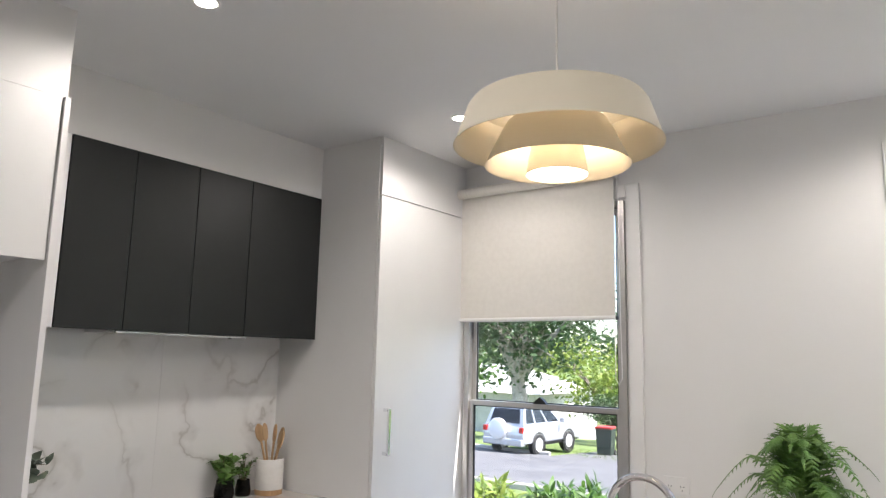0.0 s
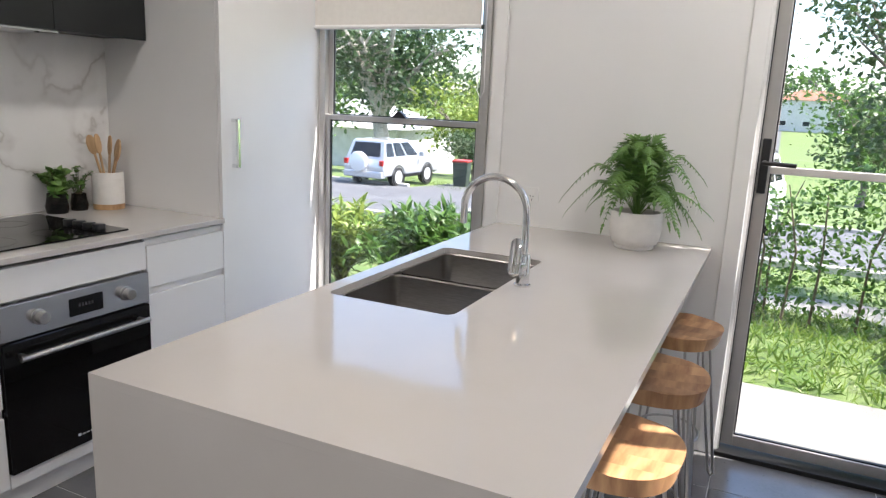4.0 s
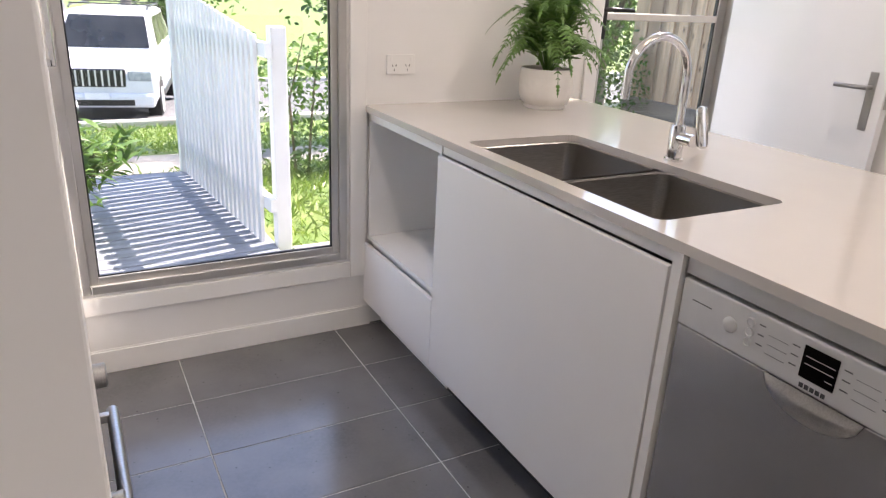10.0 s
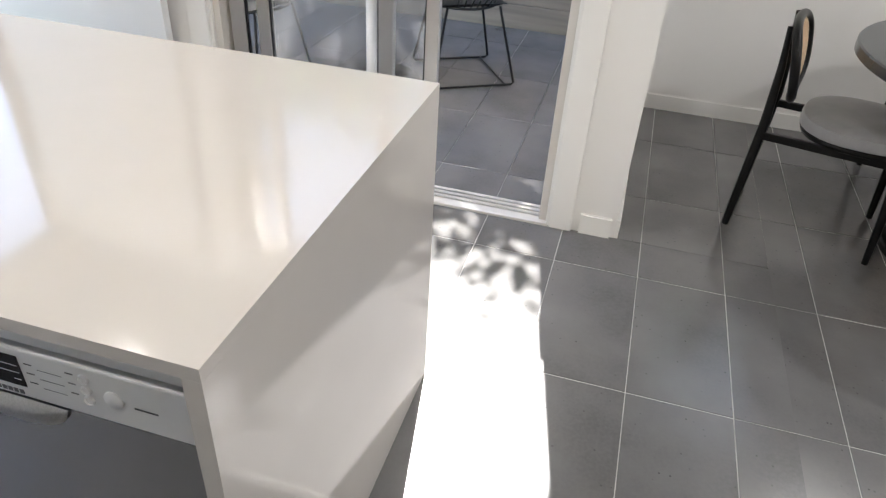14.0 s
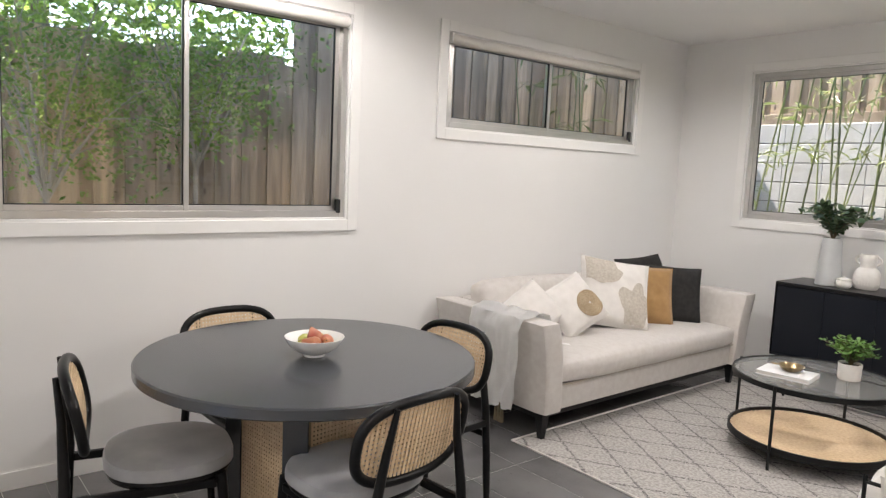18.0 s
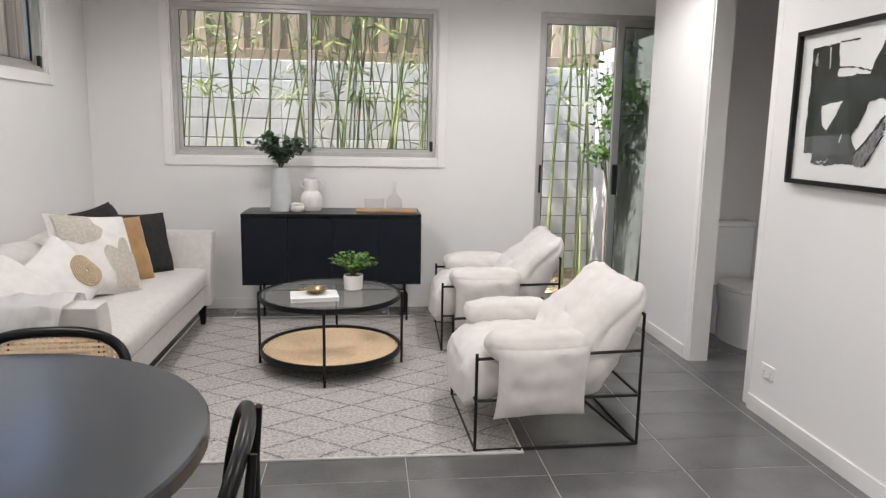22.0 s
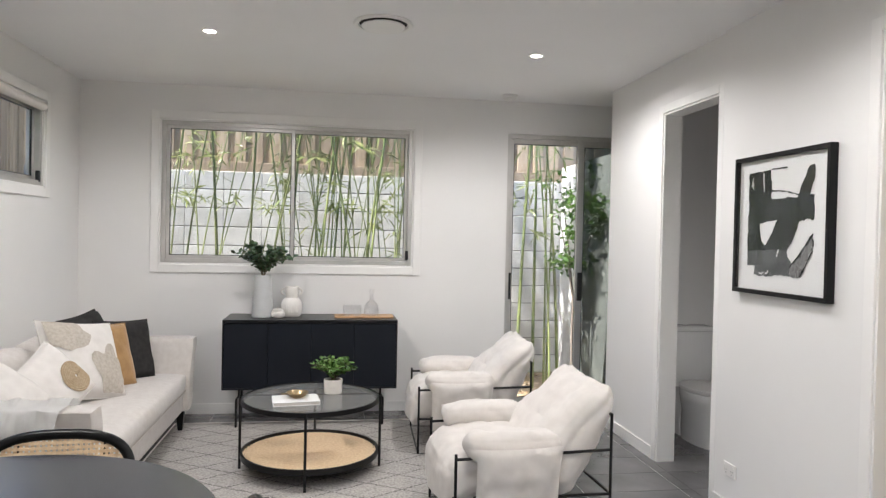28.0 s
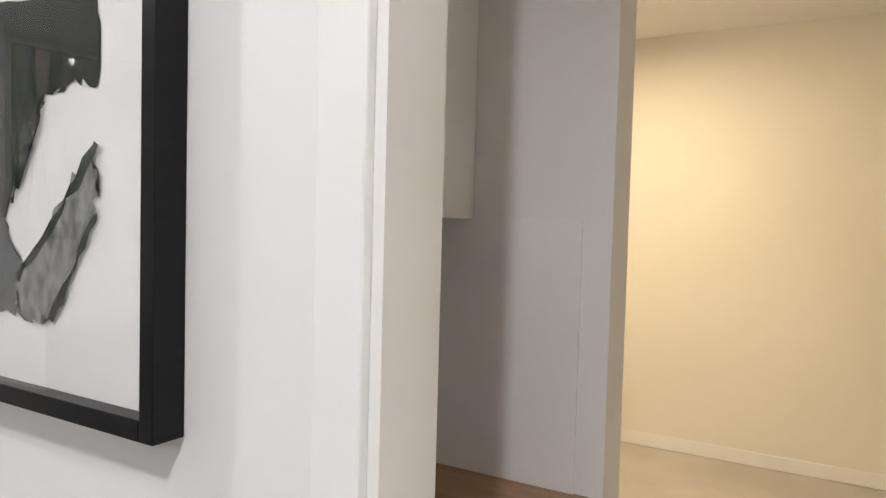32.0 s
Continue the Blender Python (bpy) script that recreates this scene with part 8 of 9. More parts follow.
part("back_wall", box(-2.1, 2.1, 2.5, 2.59, -0.1, 2.2), M["white_render"], t)
t = thing("power_pole", "weathered timber power pole beside the road", "power pole", 1.2, 17.3 + 6.2, gz(23.5))
part("pole", tube([(0, 0, -0.2), (0, 0, 4), (0, 0, 9)], [0.15, 0.13, 0.10], 14), M["bark"], t, smooth=True)
part("cross_arm", box(-1.1, 1.1, -0.06, 0.06, 8.2, 8.32), M["bark"], t)


# ---- vehicles ----
def car(label, x, y, rz, paint, L=4.7, W=1.85, H=1.8, belt=1.12, spare=False, rack=False, grille=True, dz=0.02):
    """Front at -y. Body, cabin with glass, lamps, grille and wheels."""
    t = thing("parked_car", label, "car", x, y, gz(y) + dz, rz, group="parked cars")
    f, bk = -L / 2, L / 2
    hood = belt - 0.10
    prof = [(f + 0.06, 0.42), (f, 0.55), (f - 0.02, 0.78), (f + 0.06, hood - 0.10), (f + 0.22, hood), (f + 1.25, belt), (bk - 0.12, belt), (bk - 0.03, belt - 0.15), (bk, 0.7), (bk - 0.04, 0.42)]
    bm = prism(prof, -W / 2, W / 2, 0.07, seg=3)
    bm.transform(Matrix(((0, 0, 1, 0), (1, 0, 0, 0), (0, 1, 0, 0), (0, 0, 0, 1))))
    body = part("body", bm, M[paint], t, smooth=True)
    y0, y1, y2, y3 = f + 1.15, f + 1.95, bk - 0.32, bk - 0.10
    wb, wt = W / 2 - 0.05, W / 2 - 0.20
    low = [(-wb, y0), (wb, y0), (wb, y3), (-wb, y3)]
    high = [(-wt, y1), (wt, y1), (wt, y2), (-wt, y2)]
    bm = bmesh.new()
    a = [bm.verts.new((px, py, belt - 0.02)) for px, py in low]
    b = [bm.verts.new((px, py, H - 0.05)) for px, py in high]
    c = [bm.verts.new((px * 0.86, py * 0.9 + 0.1 * (y1 + y2) / 2, H)) for px, py in high]
    for p, q in ((a, b), (b, c)):
        for i in range(4):
            bm.faces.new((p[i], p[(i + 1) % 4], q[(i + 1) % 4], q[i]))
    bm.faces.new(c)
    cabin = part("cabin", bm, M[paint], t)
    def glaze(name, i, u0, u1, v0, v1):
        j = (i + 1) % 4
        A, B = Vector((*low[i], belt - 0.02)), Vector((*low[j], belt - 0.02))
        C, D = Vector((*high[i], H - 0.05)), Vector((*high[j], H - 0.05))
        nrm = (B - A).cross(C - A).normalized()
        b2 = bmesh.new()
        vs = [b2.verts.new(A.lerp(B, u).lerp(C.lerp(D, u), v) + nrm * 0.012) for u, v in ((u0, v0), (u1, v0), (u1, v1), (u0, v1))]
        b2.faces.new(vs)
        bmesh.ops.solidify(b2, geom=b2.faces[:], thickness=0.01)
        part(name, b2, M["car_glass"], cabin)
    glaze("windscreen", 0, 0.06, 0.94, 0.08, 0.92)
    glaze("rear_window", 2, 0.10, 0.90, 0.12, 0.9)
    for u0, u1 in ((0.10, 0.40), (0.44, 0.70), (0.74, 0.94)):
        glaze("side_window", 1, u0, u1, 0.12, 0.9)
        glaze("side_window", 3, 1 - u1, 1 - u0, 0.12, 0.9)
    for s in (-1, 1):
        part("headlight", box(s * (W / 2 - 0.05) - (0.38 if s > 0 else 0), s * (W / 2 - 0.05) + (0.38 if s < 0 else 0), f - 0.03, f + 0.12, hood - 0.30, hood - 0.12, 0.03), M["lamp_lens"], t)
        part("tail_light", box(s * (W / 2 - 0.02) - (0.16 if s > 0 else 0), s * (W / 2 - 0.02) + (0.16 if s < 0 else 0), bk - 0.10, bk + 0.02, 0.80, belt - 0.06, 0.02), M["red_lens"], t)
        part("mirror", box(s * (W / 2 + 0.02), s * (W / 2 + 0.24), y0 + 0.32, y0 + 0.44, belt + 0.0, belt + 0.18, 0.04), M[paint], t)
        part("sill_guard", box(s * (W / 2) - 0.03, s * (W / 2) + 0.015, f + 1.4, bk - 1.35, 0.34, 0.46, 0.02), M["black"], t)
        for yy in (f + 0.88, bk - 0.98):
            w = new("wheel")
            w.parent = t
            m = pose(s * (W / 2 - 0.10), yy, 0.37, 0, 90, 0)
            part("tyre", merge(bmesh.new(), lathe([(0.23, -0.11), (0.34, -0.12), (0.37, -0.08), (0.37, 0.08), (0.34, 0.12), (0.23, 0.11)], 32), m), M["rubber"], w, smooth=True)
            part("rim", merge(bmesh.new(), lathe([(0, -0.122), (0.06, -0.122), (0.19, -0.116), (0.228, -0.123), (0.228, 0.123), (0.19, 0.116), (0.06, 0.122), (0, 0.122)], 24), m), M["silver_paint"], w, smooth=True)
            part("wheel_arch", merge(bmesh.new(), lathe([(0.38, 0.0), (0.43, 0.0), (0.43, 0.02), (0.38, 0.02)], 32, cap=False), pose(s * (W / 2 + 0.0) - 0.01, yy, 0.37, 0, 90, 0)), M["black"], t, smooth=True)
    part("front_bumper", box(-W / 2 + 0.03, W / 2 - 0.03, f - 0.07, f + 0.2, 0.36, 0.60, 0.05), M[paint], t)
    part("lower_intake", box(-W / 2 + 0.35, W / 2 - 0.35, f - 0.078, f, 0.40, 0.50, 0.01), M["black"], t)
    part("rear_bumper", box(-W / 2 + 0.03, W / 2 - 0.03, bk - 0.2, bk + 0.06, 0.36, 0.60, 0.05), M[paint], t)
    if grille:
        g = part("grille", box(-0.46, 0.46, f - 0.035, f + 0.1, hood - 0.40, hood - 0.10, 0.03), M["black"], t)
        for i in range(9):
            gx = -0.40 + 0.1 * i
            part("grille_bar", box(gx - 0.014, gx + 0.014, f - 0.048, f - 0.036, hood - 0.38, hood - 0.12, 0.003), M["silver_paint"], g)
    for yy, zz in ((f - 0.085, 0.56), (bk + 0.064, 0.66)):
        part("number_plate", box(-0.19, 0.19, yy - 0.006, yy + 0.006, zz - 0.055, zz + 0.055), M["paper"], t)
    if spare:
        part("spare_wheel", merge(bmesh.new(), lathe([(0, -0.1), (0.30, -0.1), (0.35, -0.06), (0.35, 0.06), (0.30, 0.1), (0, 0.1)], 32), pose(0.12, bk + 0.12, 0.92, 90, 0, 0)), M["car_white"], t, smooth=True)
    if rack:
        for s in (-1, 1):
            part("roof_rail", tube([(s * (wt - 0.04), y1 + 0.2, H + 0.02), (s * (wt - 0.04), y1 + 0.3, H + 0.06), (s * (wt - 0.04), y2 - 0.2, H + 0.06), (s * (wt - 0.04), y2 - 0.1, H + 0.02)], 0.018, 8), M["black"], t)
        for yy in (y1 + 0.5, y2 - 0.6):
            part("cross_bar", box(-wt, wt, yy - 0.03, yy + 0.03, H + 0.075, H + 0.10, 0.01), M["black"], t)
    return t


car("white four-wheel drive wagon parked facing the house", 0.32, 16.75, -12, "car_white", rack=True, belt=1.2, H=1.85)
car("silver compact four-wheel drive with a spare wheel on its tail", -11.5, 23.4, 177, "car_silver", L=3.9, W=1.7, H=1.68, belt=1.05, spare=True)
car("white station wagon parked across a driveway", -10.9, 67.5, 62, "car_white", H=1.5, belt=0.95, dz=0.08)
car("white sedan parked far along the side street", -9.3, 130, 4, "car_white", H=1.5, belt=0.95)
car("dark blue hatchback in the shade of the carport", -15.8, 72.0, 10, "dark_navy", L=4.0, H=1.45, belt=0.92)


def wheelie_bin(label, x, y, lid, rz=0):
    t = thing("wheelie_bin", label, "bin", x, y, gz(y), rz, group="wheelie bins")
    bm = bmesh.new()
    bmesh.ops.create_cone(bm, cap_ends=True, segments=4, radius1=0.34, radius2=0.42, depth=0.9, matrix=pose(0, 0, 0.5, 0, 0, 45))
    part("body", bm, M["bin_green"], t)
    part("lid", prism(rounded(0.64, 0.70, 0.06), 0.955, 1.03, 0.02), M[lid], t, smooth=True)
    for s in (-1, 1):
        part("wheel", merge(bmesh.new(), lathe([(0, -0.025), (0.1, -0.025), (0.1, 0.025), (0, 0.025)], 20), pose(s * 0.27, 0.28, 0.1, 0, 90, 0)), M["rubber"], t)
    part("handle", tube([(-0.22, 0.33, 0.93), (-0.22, 0.40, 0.96), (0.22, 0.40, 0.96), (0.22, 0.33, 0.93)], 0.015, 8), M["bin_green"], t)
    return t


for x, y, lid, what in ((-9.4, 25, "lid_red", "red"), (-8.2, 26.5, "bin_green", "green"), (-7.1, 29, "lid_red", "red"), (-12.4, 63.5, "bin_green", "green"), (-10.6, 64, "bin_green", "green"), (-8.8, 66, "bin_green", "green")):
    wheelie_bin("dark green wheelie bin with a %s lid on the kerb" % what, x, y, lid, 8)

# ---- front garden ----
t = tagged(thing("deck", "grey composite deck boards outside the kitchen window", "deck", -0.4, 5.2, -0.05), kind="structure")
part("joists", box(-0.9, 0.60, -1.36, 1.40, -0.12, -0.031), M["recess_shade"], t)
deck_board = joined(box(-0.92, 0.62, -0.066, 0.066, -0.03, 0.0, 0.004))
deck_board.materials.append(M["deck"])
for i in range(20):
    ob = new("deck_board", deck_board)
    ob.parent = t
    ob.matrix_basis = pose(0, -1.31 + 0.139 * i, 0)
t = thing("batten_screen", "white painted vertical timber batten fence", "fence", 0.16, 5.7, -0.1)
part("end_post", box(0.06, 0.14, -0.90, -0.82, -0.02, 1.20, 0.006), M["white_timber"], t)
part("end_post", box(-0.16, -0.04, 0.86, 0.98, -0.02, 1.50, 0.006), M["white_timber"], t)
for zz in (0.25, 1.05):
    bm = box(0.03, 0.07, -0.9, 0.9, zz, zz + 0.07)
    for v in bm.verts:
        v.co.x -= 0.085 * (v.co.y + 0.9) / 1.0
    part("rail", bm, M["white_timber"], t)
for i in range(19):
    yy = -0.76 + 0.087 * i
    part("batten", box(-0.011 + 0.02 - 0.085 * (yy + 0.9), 0.011 + 0.02 - 0.085 * (yy + 0.9), yy - 0.031, yy + 0.031, 0.02, 1.15 + 0.13 * (yy + 0.8), 0.003), M["white_timber"], t)


def shrub(name, label, x, y, z, spread, height, count, leaf, width, mat, seed, leaves=12, group=""):
    t = thing(name, label, "shrub", x, y, z, group=group)
    bunch(t, mat, count, (0, 0, 0), spread, height, leaf, width, seed, droop=0.15, leaves=leaves, start=0.25)
    return t


shrub("philodendron_bush", "glossy green philodendron bush beside the deck", -0.95, 5.35, -0.15, 0.62, 0.95, 130, 0.14, 0.22, "crown_mid", 130, 20, "front bushes")
shrub("philodendron_bush", "glossy green philodendron bush beside the deck", -1.15, 6.1, -0.2, 0.55, 0.88, 90, 0.14, 0.22, "crown_mid", 131, 16, "front bushes")
shrub("philodendron_bush", "glossy green philodendron bush beside the deck", -1.75, 5.4, -0.15, 0.6, 0.92, 90, 0.14, 0.22, "crown_lime", 132, 16, "front bushes")
t = thing("letterbox_wall", "low grey rendered letterbox wall", "letterbox", -1.06, 7.55, gz(7.55))
part("block", box(-0.46, 0.43, -0.14, 0.14, -0.1, 0.62, 0.008), M["render_grey"], t)
part("capping", box(-0.48, 0.45, -0.16, 0.16, 0.621, 0.65, 0.006), M["render_grey"], t)
r2 = np.random.default_rng(140)
t = thing("grass", "sunlit green grass blades on the verge and lawn", "grass", 0, 0, 0, kind="stuff")
spots = []
for x0, x1, y0, y1, k in ((-4.5, 1.5, 9.3, 13.3, 9000), (0.7, 2.8, 4.95, 7.7, 3600), (-3, 0.6, 6.65, 7.7, 700), (1.5, 5, 9.3, 13, 1500), (0.30, 0.7, 4.95, 7.7, 600), (-14, -5, 22.8, 27, 1800)):
    gx, gy = r2.uniform(x0, x1, k), r2.uniform(y0, y1, k)
    spots.append(np.stack([gx, gy, np.array([gz(v) for v in gy])], axis=1))
add_mesh("blades", leaf_mesh(np.concatenate(spots), 0.11, 0.12, 141, up=0, droop=-0.9), M["blade_grass"], t)["kind"] = "stuff"


def hedge(name, label, x0, x1, y0, y1, z0, z1, count, leaf, mat, seed):
    t = thing(name, label, "hedge", (x0 + x1) / 2, (y0 + y1) / 2, z0)
    rng = random.Random(seed)
    bm = bmesh.new()
    for i in range(int((x1 - x0 + y1 - y0) / 0.3)):
        px, py = rng.uniform(x0, x1) - (x0 + x1) / 2, rng.uniform(y0, y1) - (y0 + y1) / 2
        tube([(px, py, 0), (px + rng.uniform(-0.1, 0.1), py, (z1 - z0) * 0.5), (px + rng.uniform(-0.2, 0.2), py + rng.uniform(-0.1, 0.1), (z1 - z0) * 0.9)], [0.014, 0.01, 0.004], 5, bm=bm)
    part("stems", bm, M["stem"], t)
    r = np.random.default_rng(seed)
    u = r.uniform(-0.5, 0.5, (count, 3))
    top = (z1 - z0) * (0.92 + 0.10 * np.sin(u[:, 0] * 17 + seed) + 0.06 * np.sin(u[:, 0] * 43))
    pts = np.stack([u[:, 0] * (x1 - x0), u[:, 1] * (y1 - y0), (u[:, 2] + 0.5) ** 0.8 * top], axis=1)
    add_mesh("foliage", leaf_mesh(pts, leaf, 0.5, seed), M[mat], t)["kind"] = "stuff"
    return t


hedge("hedge", "clipped green hedge across the front lawn", 0.75, 6.0, 6.75, 7.5, gz(7.2), 1.05, 9000, 0.06, "crown_mid", 150)
tree("garden_tree", "dark green garden tree behind the hedge", 3.2, 9.8, 4.6, 0.1, 1.0, 1.7, 0.09, 7000, "crown_dark", 151)
tree("garden_tree", "leafy green garden tree by the front fence", 5.6, 8.6, 4.2, 0.1, 0.8, 1.6, 0.09, 6000, "crown_mid", 152)

# ---- paling fences ----
def paling_fence(name, label, axis, at, a0, a1, z0, z1, mat, sg, rails):
    """Lapped upright boards; sg is the side that faces the house."""
    t = thing(name, label, "fence", at if axis == "x" else 0, 0 if axis == "x" else at, z0)
    h = z1 - z0
    boards = []
    for s in (1.0, 0.985, 1.012):
        me = joined(box(-0.009, 0.009, -0.058, 0.058, 0, h * s, 0.002) if axis == "x" else box(-0.058, 0.058, -0.009, 0.009, 0, h * s, 0.002))
        me.materials.append(M[mat])
        boards.append(me)
    rng = random.Random(name + label)
    k = int((a1 - a0) / 0.093)
    for i in range(k):
        a = a0 + (i + 0.5) * (a1 - a0) / k
        off = sg * (0.010 if i % 2 else -0.010)
        ob = new("paling", boards[rng.randrange(3)])
        ob.parent = t
        ob.matrix_basis = pose(off, a, 0, rng.uniform(-0.25, 0.25), 0, 0) if axis == "x" else pose(a, off, 0, 0, rng.uniform(-0.25, 0.25), 0)
    for z in rails:
        o = -sg * 0.042
        part("rail", box(o - 0.02, o + 0.02, a0, a1, z - z0 - 0.035, z - z0 + 0.035) if axis == "x" else box(a0, a1, o - 0.02, o + 0.02, z - z0 - 0.035, z - z0 + 0.035), M["sleeper"], t)
    return t


paling_fence("paling_fence", "lapped knotty pine paling fence along the patio", "x", 4.80, -1.35, 7.2, 0.30, 2.22, "paling", -1, (0.5, 1.2, 1.95))
paling_fence("tall_paling_fence", "tall weathered paling fence along the side garden", "x", 4.80, -6.4, -1.35, 0.30, 3.0, "paling", -1, (0.5, 1.6, 2.7))
for z in (0.0, 0.152):
    t = thing("timber_sleeper", "grey weathered retaining sleeper under the fence", "sleeper", 4.79, 0, z, group="retaining sleepers")
    part("plank", box(-0.04, 0.04, -6.4, 7.2, -0.03 if z == 0 else 0, 0.15, 0.006), M["sleeper"], t)
    for y in (-2.4, 0.2, 2.6, 5.0):
        part("stake", box(-0.075, -0.041, y - 0.04, y + 0.04, -0.05 if z == 0 else 0, 0.15, 0.003), M["sleeper"], t)
paling_fence("boundary_fence", "weathered paling fence on top of the block wall", "y", -6.46, -1.6, 4.75, 2.19, 3.35, "old_paling", 1, (2.4, 3.2))
t = thing("fence_plinth_board", "dark timber board under the boundary fence", "board", 1.6, -6.378, 2.1315)
part("board", box(-3.2, 3.1, -0.03, 0.03, 0, 0.11, 0.004), M["old_paling"], t)

# ---- courtyard wall ----
t = tagged(thing("courtyard_wall", "grey concrete block garden wall behind the bamboo", "wall", 1.6, -6.34, -0.06), kind="structure")
part("mortar_core", box(-3.2, 3.15, -0.20, -0.006, 0, 2.19), M["mortar"], t)
block = joined(box(-0.1982, 0.1982, -0.19, 0.0, 0.0, 0.191, 0.004, 1))
block.materials.append(M["block"])
for j in range(11):
    for i in range(16):
        ob = new("block", block)
        ob.parent = t
        ob.matrix_basis = pose(-3.0 + 0.4 * i, 0, 0.005 + 0.2 * j)
tagged(part("courtyard_side_wall", box(-1.10, -0.96, -6.3, -4.60, -0.06, 2.3), M["block"]), "sunlit pale concrete block side wall", "wall", kind="structure")
r2 = np.random.default_rng(160)
t = thing("leaf_litter", "dry brown fallen leaves on the soil", "leaves", 0, 0, 0, kind="stuff")
pts = np.stack([r2.uniform(-0.95, 4.5, 1600), r2.uniform(-6.2, -4.6, 1600), np.full(1600, -0.038) + r2.uniform(0, 0.012, 1600)], axis=1)
add_mesh("leaves", leaf_mesh(pts, 0.07, 0.3, 161, up=2.0, flat=True), M["dry_leaf"], t)["kind"] = "stuff"


def bamboo(x, y, h, r, dx, dy, seed):
    """One jointed culm, bending over, with thin branches of narrow leaves."""
    rng = random.Random(seed)
    t = thing("bamboo_cane", "green bamboo cane with narrow leaves", "bamboo", x, y, -0.045, group="bamboo canes")
    def at(q):
        return Vector((dx * q ** 1.6, dy * q ** 1.6, h * q))
    pts, radii = [], []
    k = int(h / 0.24)
    for i in range(k + 1):
        q = i / k
        rr = r * (1 - 0.65 * q)
        for dq, f in ((-0.0035, 1.0), (0.0, 1.22), (0.0035, 1.0)):
            if 0 <= q + dq <= 1:
                pts.append(at(q + dq))
                radii.append(rr * f)
    part("culm", tube(pts, radii, 7), M["culm"], t, smooth=True)
    bb = bmesh.new()
    lp = []
    for i in range(3, k):
        # leaves thicken above 2.5 m, out of view, to dapple the side wall
        if rng.random() < (0.10 if i * 0.24 < 1.5 else 0.5 if i * 0.24 < 2.5 else 1.0):
            p = at(i / k)
            a = rng.uniform(0, 6.28)
            Lb = rng.uniform(0.18, 0.5)
            e = p + Vector((math.cos(a) * Lb, math.sin(a) * Lb * 0.6, Lb * rng.uniform(-0.1, 0.7)))
            m = p.lerp(e, 0.5) + Vector((0, 0, 0.06))
            tube([p, m, e], [0.0025, 0.0018, 0.001], 4, bm=bb)
            for j in range(rng.randint(5, 10) if i * 0.24 < 2.9 else rng.randint(12, 20)):
                q = rng.uniform(0.3, 1.0)
                lp.append(p.lerp(m, q).lerp(m.lerp(e, q), q))
    part("branches", bb, M["culm"], t)
    if lp:
        add_mesh("foliage", leaf_mesh(lp, 0.15, 0.12, seed, droop=0.35), M["bamboo_leaf"], t)["kind"] = "stuff"
    return t


rng = random.Random(170)
for i in range(64):
    bx = rng.choice((0.6, 1.05, 1.4, 1.75, 2.1, 2.5, 2.9, 3.3)) + rng.gauss(0, 0.13)
    bamboo(bx, rng.uniform(-5.95, -5.15), rng.uniform(3.2, 4.8), rng.uniform(0.006, 0.016), rng.uniform(-0.9, 0.8), rng.uniform(-0.2, 0.25), 200 + i)
for i in range(8):
    bamboo(rng.uniform(-0.62, -0.05), rng.uniform(-5.95, -5.2), rng.uniform(3.2, 4.6), rng.uniform(0.010, 0.020), rng.uniform(-0.25, 0.35), rng.uniform(-0.15, 0.15), 260 + i)
tree("courtyard_shrub", "thin leafy shrub in the courtyard corner", -0.74, -5.2, 2.6, 0.016, 0.9, 0.42, 0.060, 900, "crown_mid", 180, 5, 4, z=-0.045, cat="shrub")

for i in range(5):
    bamboo(rng.uniform(4.15, 4.55), rng.uniform(-4.1, -3.3), rng.uniform(3.0, 3.6), rng.uniform(0.008, 0.012), rng.uniform(-0.15, 0.1), rng.uniform(-0.2, 0.4), 290 + i)

# ---- side garden ----
tree("window_shrub", "leafy green shrub outside the dining window", 4.34, 0.30, 2.75, 0.020, 1.25, 0.80, 0.036, 6500, "crown_lit", 190, 9, 7, "pale_bark", z=-0.01, cat="shrub", spread=0.20, east_of=3.86)
tree("window_shrub", "leafy green shrub outside the dining window", 4.36, -0.50, 2.75, 0.020, 1.45, 0.62, 0.036, 4000, "crown_lit", 191, 8, 7, "pale_bark", z=-0.01, cat="shrub", spread=0.20, east_of=3.86)
# crown filled out densely to keep the patio in shade
tree("fence_side_tree", "green tree crown behind the paling fence, seen or added as sunshade", 5.75, 2.2, 4.9, 0.09, 2.0, 1.25, 0.11, 11000, "crown_mid", 192, 8, 6, z=-0.1)
# added out of view: its high crown blocks sun from the dining table
tree("fence_side_tree", "green tree crown behind the paling fence, seen or added as sunshade", 5.9, 0.1, 6.9, 0.12, 4.3, 1.5, 0.11, 14000, "crown_mid", 193, 8, 6, z=-0.1)
tree("fence_side_tree", "green tree crown behind the paling fence, seen or added as sunshade", 6.3, 4.6, 5.2, 0.1, 1.7, 1.6, 0.08, 6500, "crown_dark", 194, 8, 6, z=-0.1)
# added to stop sun through the high window reaching sofa and rug
tree("fence_side_tree", "dark green tree added behind the paling fence as sunshade", 6.1, -2.4, 7.2, 0.12, 3.2, 1.7, 0.13, 13000, "crown_dark", 195, 8, 6, z=-0.1)

hedge("neighbour_hedge", "bright leafy hedge above the paling fence", 5.0, 5.9, -1.9, 7.0, -0.1, 3.1, 15000, 0.11, "crown_lit", 196)

# ---- patio ----
bm = box(XE + 0.1215, 4.72, YP0 + T + 0.002, 6.2, -0.2, -0.0105)
patio = tagged(part("patio", bm, M["grout"]), "outdoor patio of charcoal tiles with pale joints", "patio", kind="structure")
bm = box(XD + T + 0.001, 4.75, -4.5, YP0 + T, -0.25, -0.03)
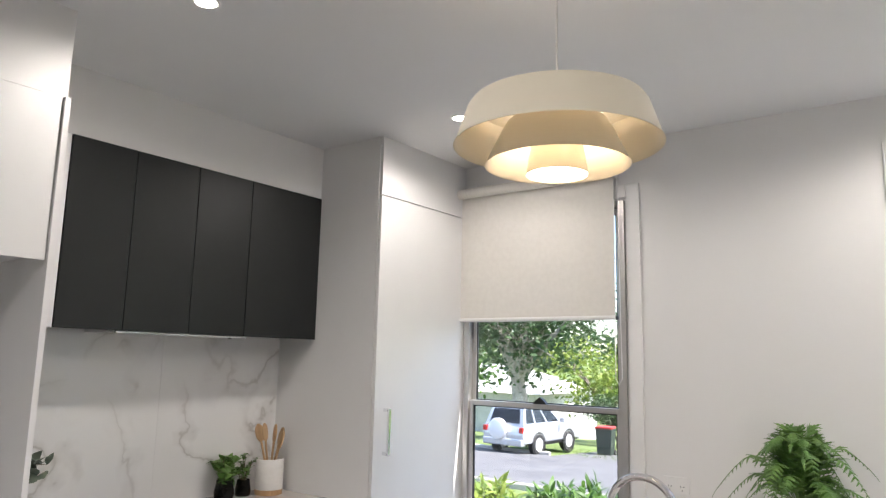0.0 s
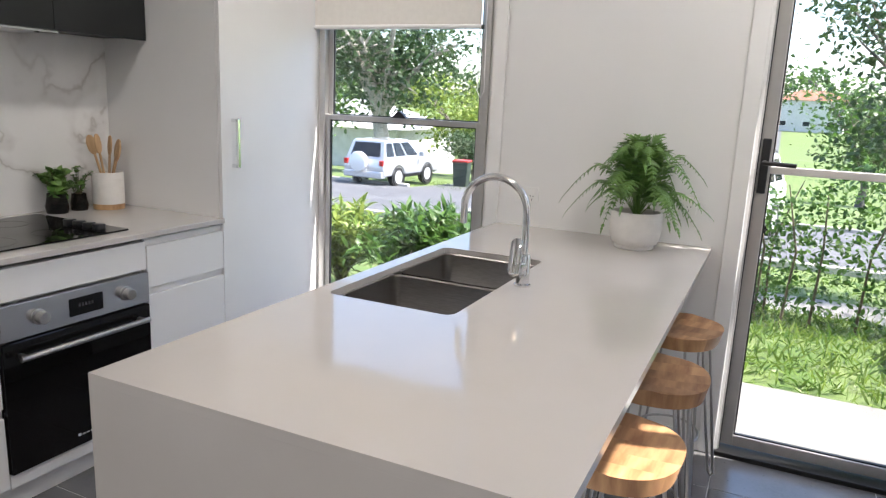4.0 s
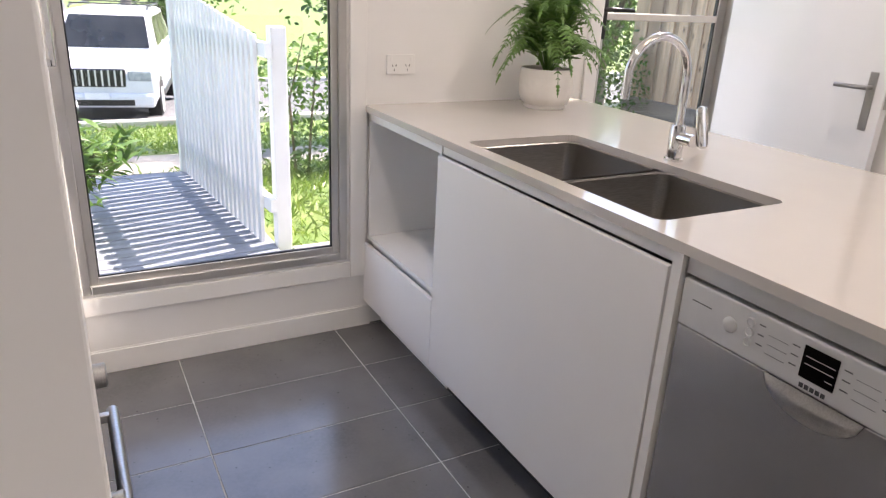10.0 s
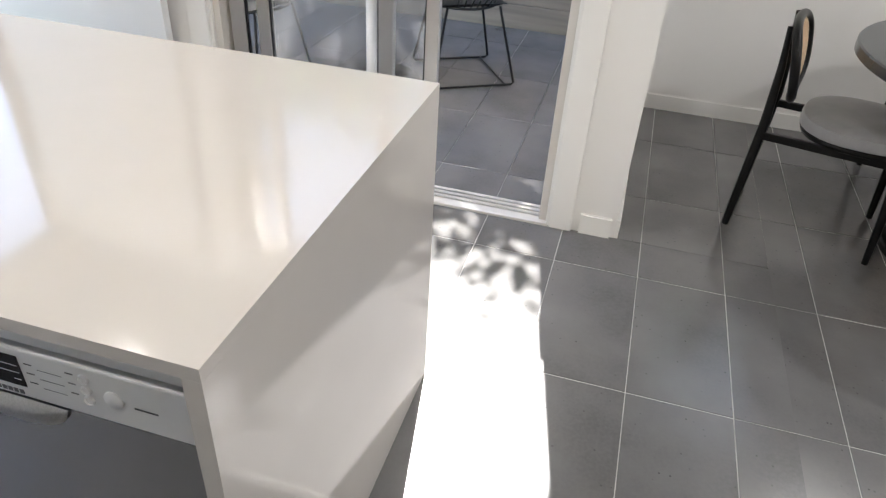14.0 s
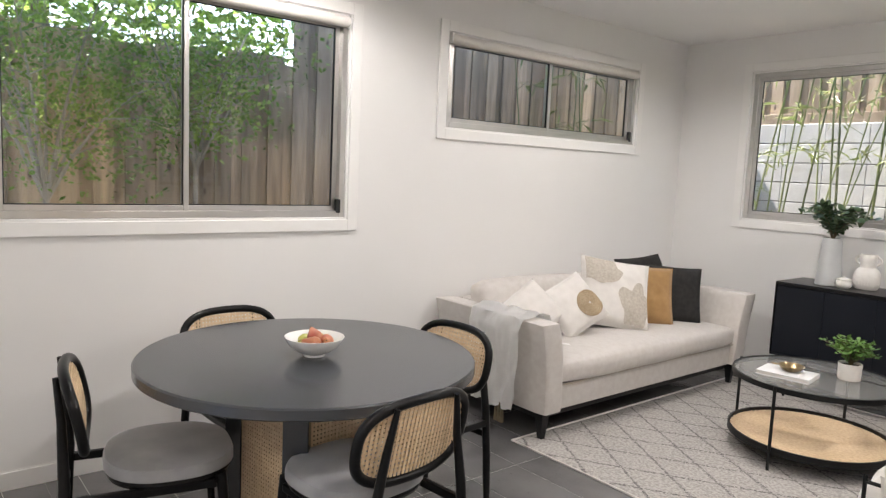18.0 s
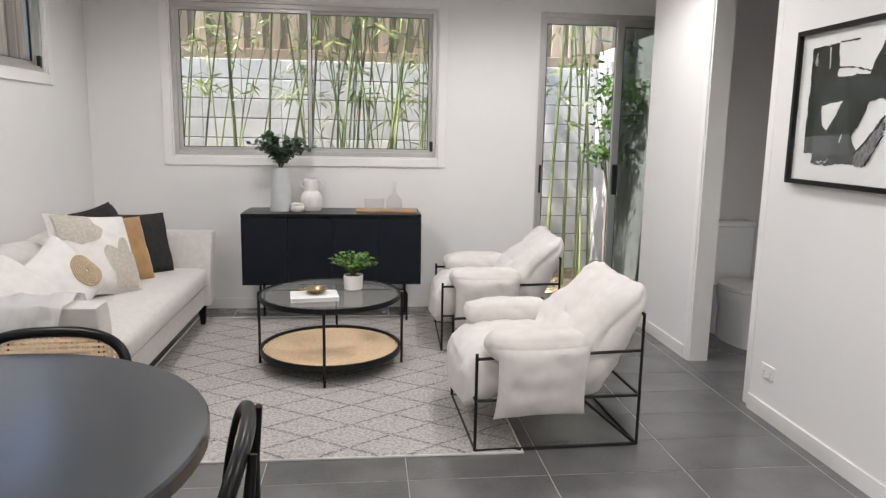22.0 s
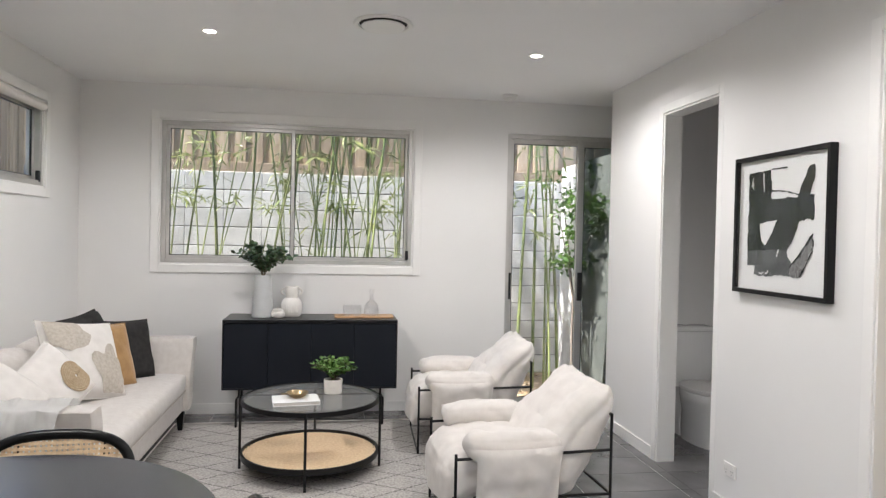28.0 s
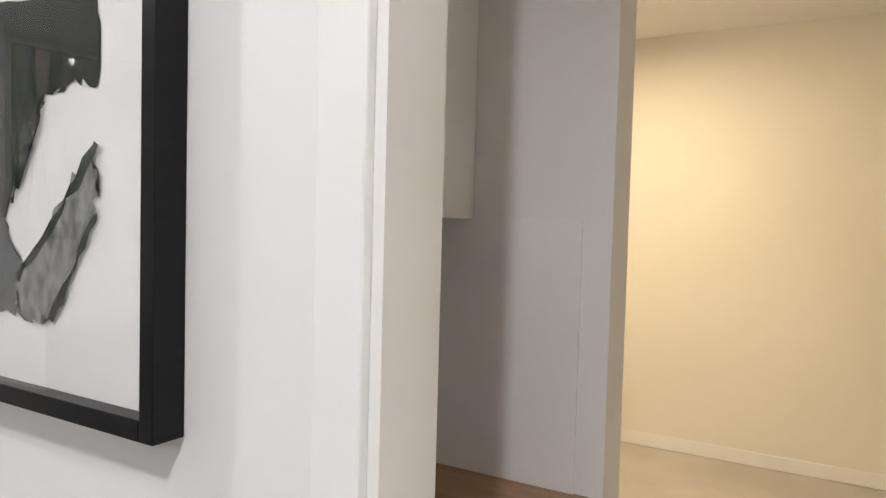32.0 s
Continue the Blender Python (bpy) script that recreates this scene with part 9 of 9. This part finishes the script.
tagged(part("side_garden_soil", bm, M["litter"]), "leaf-littered side garden bed", "ground", kind="structure")


def wire_chair(x, y, rz):
    """Faces +y: barrel back of bent rods, sled base, dark pad."""
    t = thing("outdoor_chair", "black wire outdoor chair with a barrel back and dark pad", "chair", x, y, 0, rz, group="outdoor chairs")
    def rim(a, top):
        c, s = math.cos(radians(a)), math.sin(radians(a))
        return Vector((0.28 * c if top else 0.22 * c, 0.25 * s if top else 0.20 * s, 0))
    def height(a):
        return 0.665 + 0.075 * max(0.0, math.cos(radians(a + 90))) ** 1.5
    angles = list(range(-205, 26, 10))
    part("top_rail", tube([rim(a, True) + Vector((0, 0, height(a))) for a in angles], 0.0095, 8), M["black_metal"], t, smooth=True)
    part("seat_ring", tube([rim(a, False) + Vector((0, 0.02, 0.435)) for a in range(0, 360, 15)], 0.008, 8, closed=True), M["black_metal"], t, smooth=True)
    for a in angles[::1]:
        part("back_rod", tube([rim(a, False) + Vector((0, 0.02, 0.435)), rim(a, True) * 0.97 + Vector((0, 0, 0.53)), rim(a, True) + Vector((0, 0, height(a)))], 0.004, 6), M["black_metal"], t)
    part("seat_pad", merge(bmesh.new(), cushion(0.42, 0.40, 0.06, 14, seed=9, rough=0.004), pose(0, 0.02, 0.455)), M["charcoal_cloth"], t, smooth=True)
    for s in (-1, 1):
        part("sled_leg", tube([(s * 0.17, 0.15, 0.435), (s * 0.235, 0.23, 0.02), (s * 0.235, 0.215, 0.0075), (s * 0.235, -0.235, 0.0075), (s * 0.235, -0.25, 0.02), (s * 0.17, -0.15, 0.435)], 0.0075, 8), M["black_metal"], t, smooth=True)
    part("cross_rod", tube([(-0.235, -0.2, 0.0075), (0.235, -0.2, 0.0075)], 0.006, 8), M["black_metal"], t)
    return t


wc = wire_chair(3.69, 2.07, 32)
wc.location.z = -0.002
copy_thing(wc, pose(3.10, 3.10, -0.002, 0, 0, 160))
t = thing("outdoor_table", "round white outdoor table on a disc base", "table", 3.40, 2.52, -0.002)
part("tabletop", lathe([(0, 0.69), (0.37, 0.69), (0.38, 0.695), (0.38, 0.708), (0.375, 0.713), (0, 0.713)], 56), M["grey_ceramic"], t, smooth=True)
part("column", lathe([(0, 0.02), (0.035, 0.02), (0.03, 0.06), (0.03, 0.689), (0, 0.689)], 24), M["white_plastic"], t, smooth=True)
part("disc_base", lathe([(0, 0.0), (0.27, 0.0), (0.275, 0.004), (0.26, 0.014), (0.04, 0.022), (0, 0.022)], 48), M["black_metal"], t, smooth=True)
t = thing("blind_chain", "looped cord of the sliding door blind", "cord", XE + 0.03, YP0 - 0.03, 1.40)
part("cord", tube([(0, 0.0, 1.0), (0, -0.01, 0.4), (0.004, -0.02, 0.03), (0.02, -0.025, 0.0), (0.036, -0.02, 0.03), (0.04, -0.01, 0.4), (0.04, 0.0, 1.0)], 0.0022, 6), M["steel"], t)

# ---- floor tiles ----
tile = joined(box(-0.2991, 0.2991, -0.15145, 0.15145, -0.008, 0.0, 0.0012, 1))
tile.materials.append(M["tile"])


def lay(parent, x0, x1, y0, y1, z, cuts=()):
    """Whole tiles of the one grid under the parent; those on an edge are cut to it."""
    i0, i1 = math.floor((x0 - GX) / TX), math.ceil((x1 - GX) / TX)
    j0, j1 = math.floor((y0 - GY) / TY), math.ceil((y1 - GY) / TY)
    for i in range(i0, i1):
        for j in range(j0, j1):
            a0, a1 = GX + i * TX + 0.0019, GX + (i + 1) * TX - 0.0019
            b0, b1 = GY + j * TY + 0.0019, GY + (j + 1) * TY - 0.0019
            c = (max(a0, x0), min(a1, x1), max(b0, y0), min(b1, y1))
            if c[1] - c[0] < 0.01 or c[3] - c[2] < 0.01:
                continue
            if c == (a0, a1, b0, b1):
                ob = new("tile", tile)
                ob.parent = parent
                ob.matrix_basis = pose((a0 + a1) / 2, (b0 + b1) / 2, z)
            else:
                mx, my = (c[0] + c[1]) / 2, (c[2] + c[3]) / 2
                ob = part("tile", box(c[0] - mx, c[1] - mx, c[2] - my, c[3] - my, -0.008, 0.0), M["tile"], parent)
                ob.matrix_basis = pose(mx, my, z)


lay(floor, XK, XE - 0.001, YR, YN, 0.0)
lay(floor, XA, XD, YS, YR, 0.0)
lay(floor, XE + 0.001, XD, YR + 0.001, YP0, 0.0)
lay(floor, -1.6, XA - 0.002, -3.75, -2.0, 0.0)
lay(floor, -1.4, XA - 0.002, -1.72, -0.25, 0.0)
lay(floor, -2.28, XA - 0.002, YS, -3.88, 0.0)
lay(patio, XE + 0.127, 4.715, YP0 + T + 0.004, 6.2, -0.005)
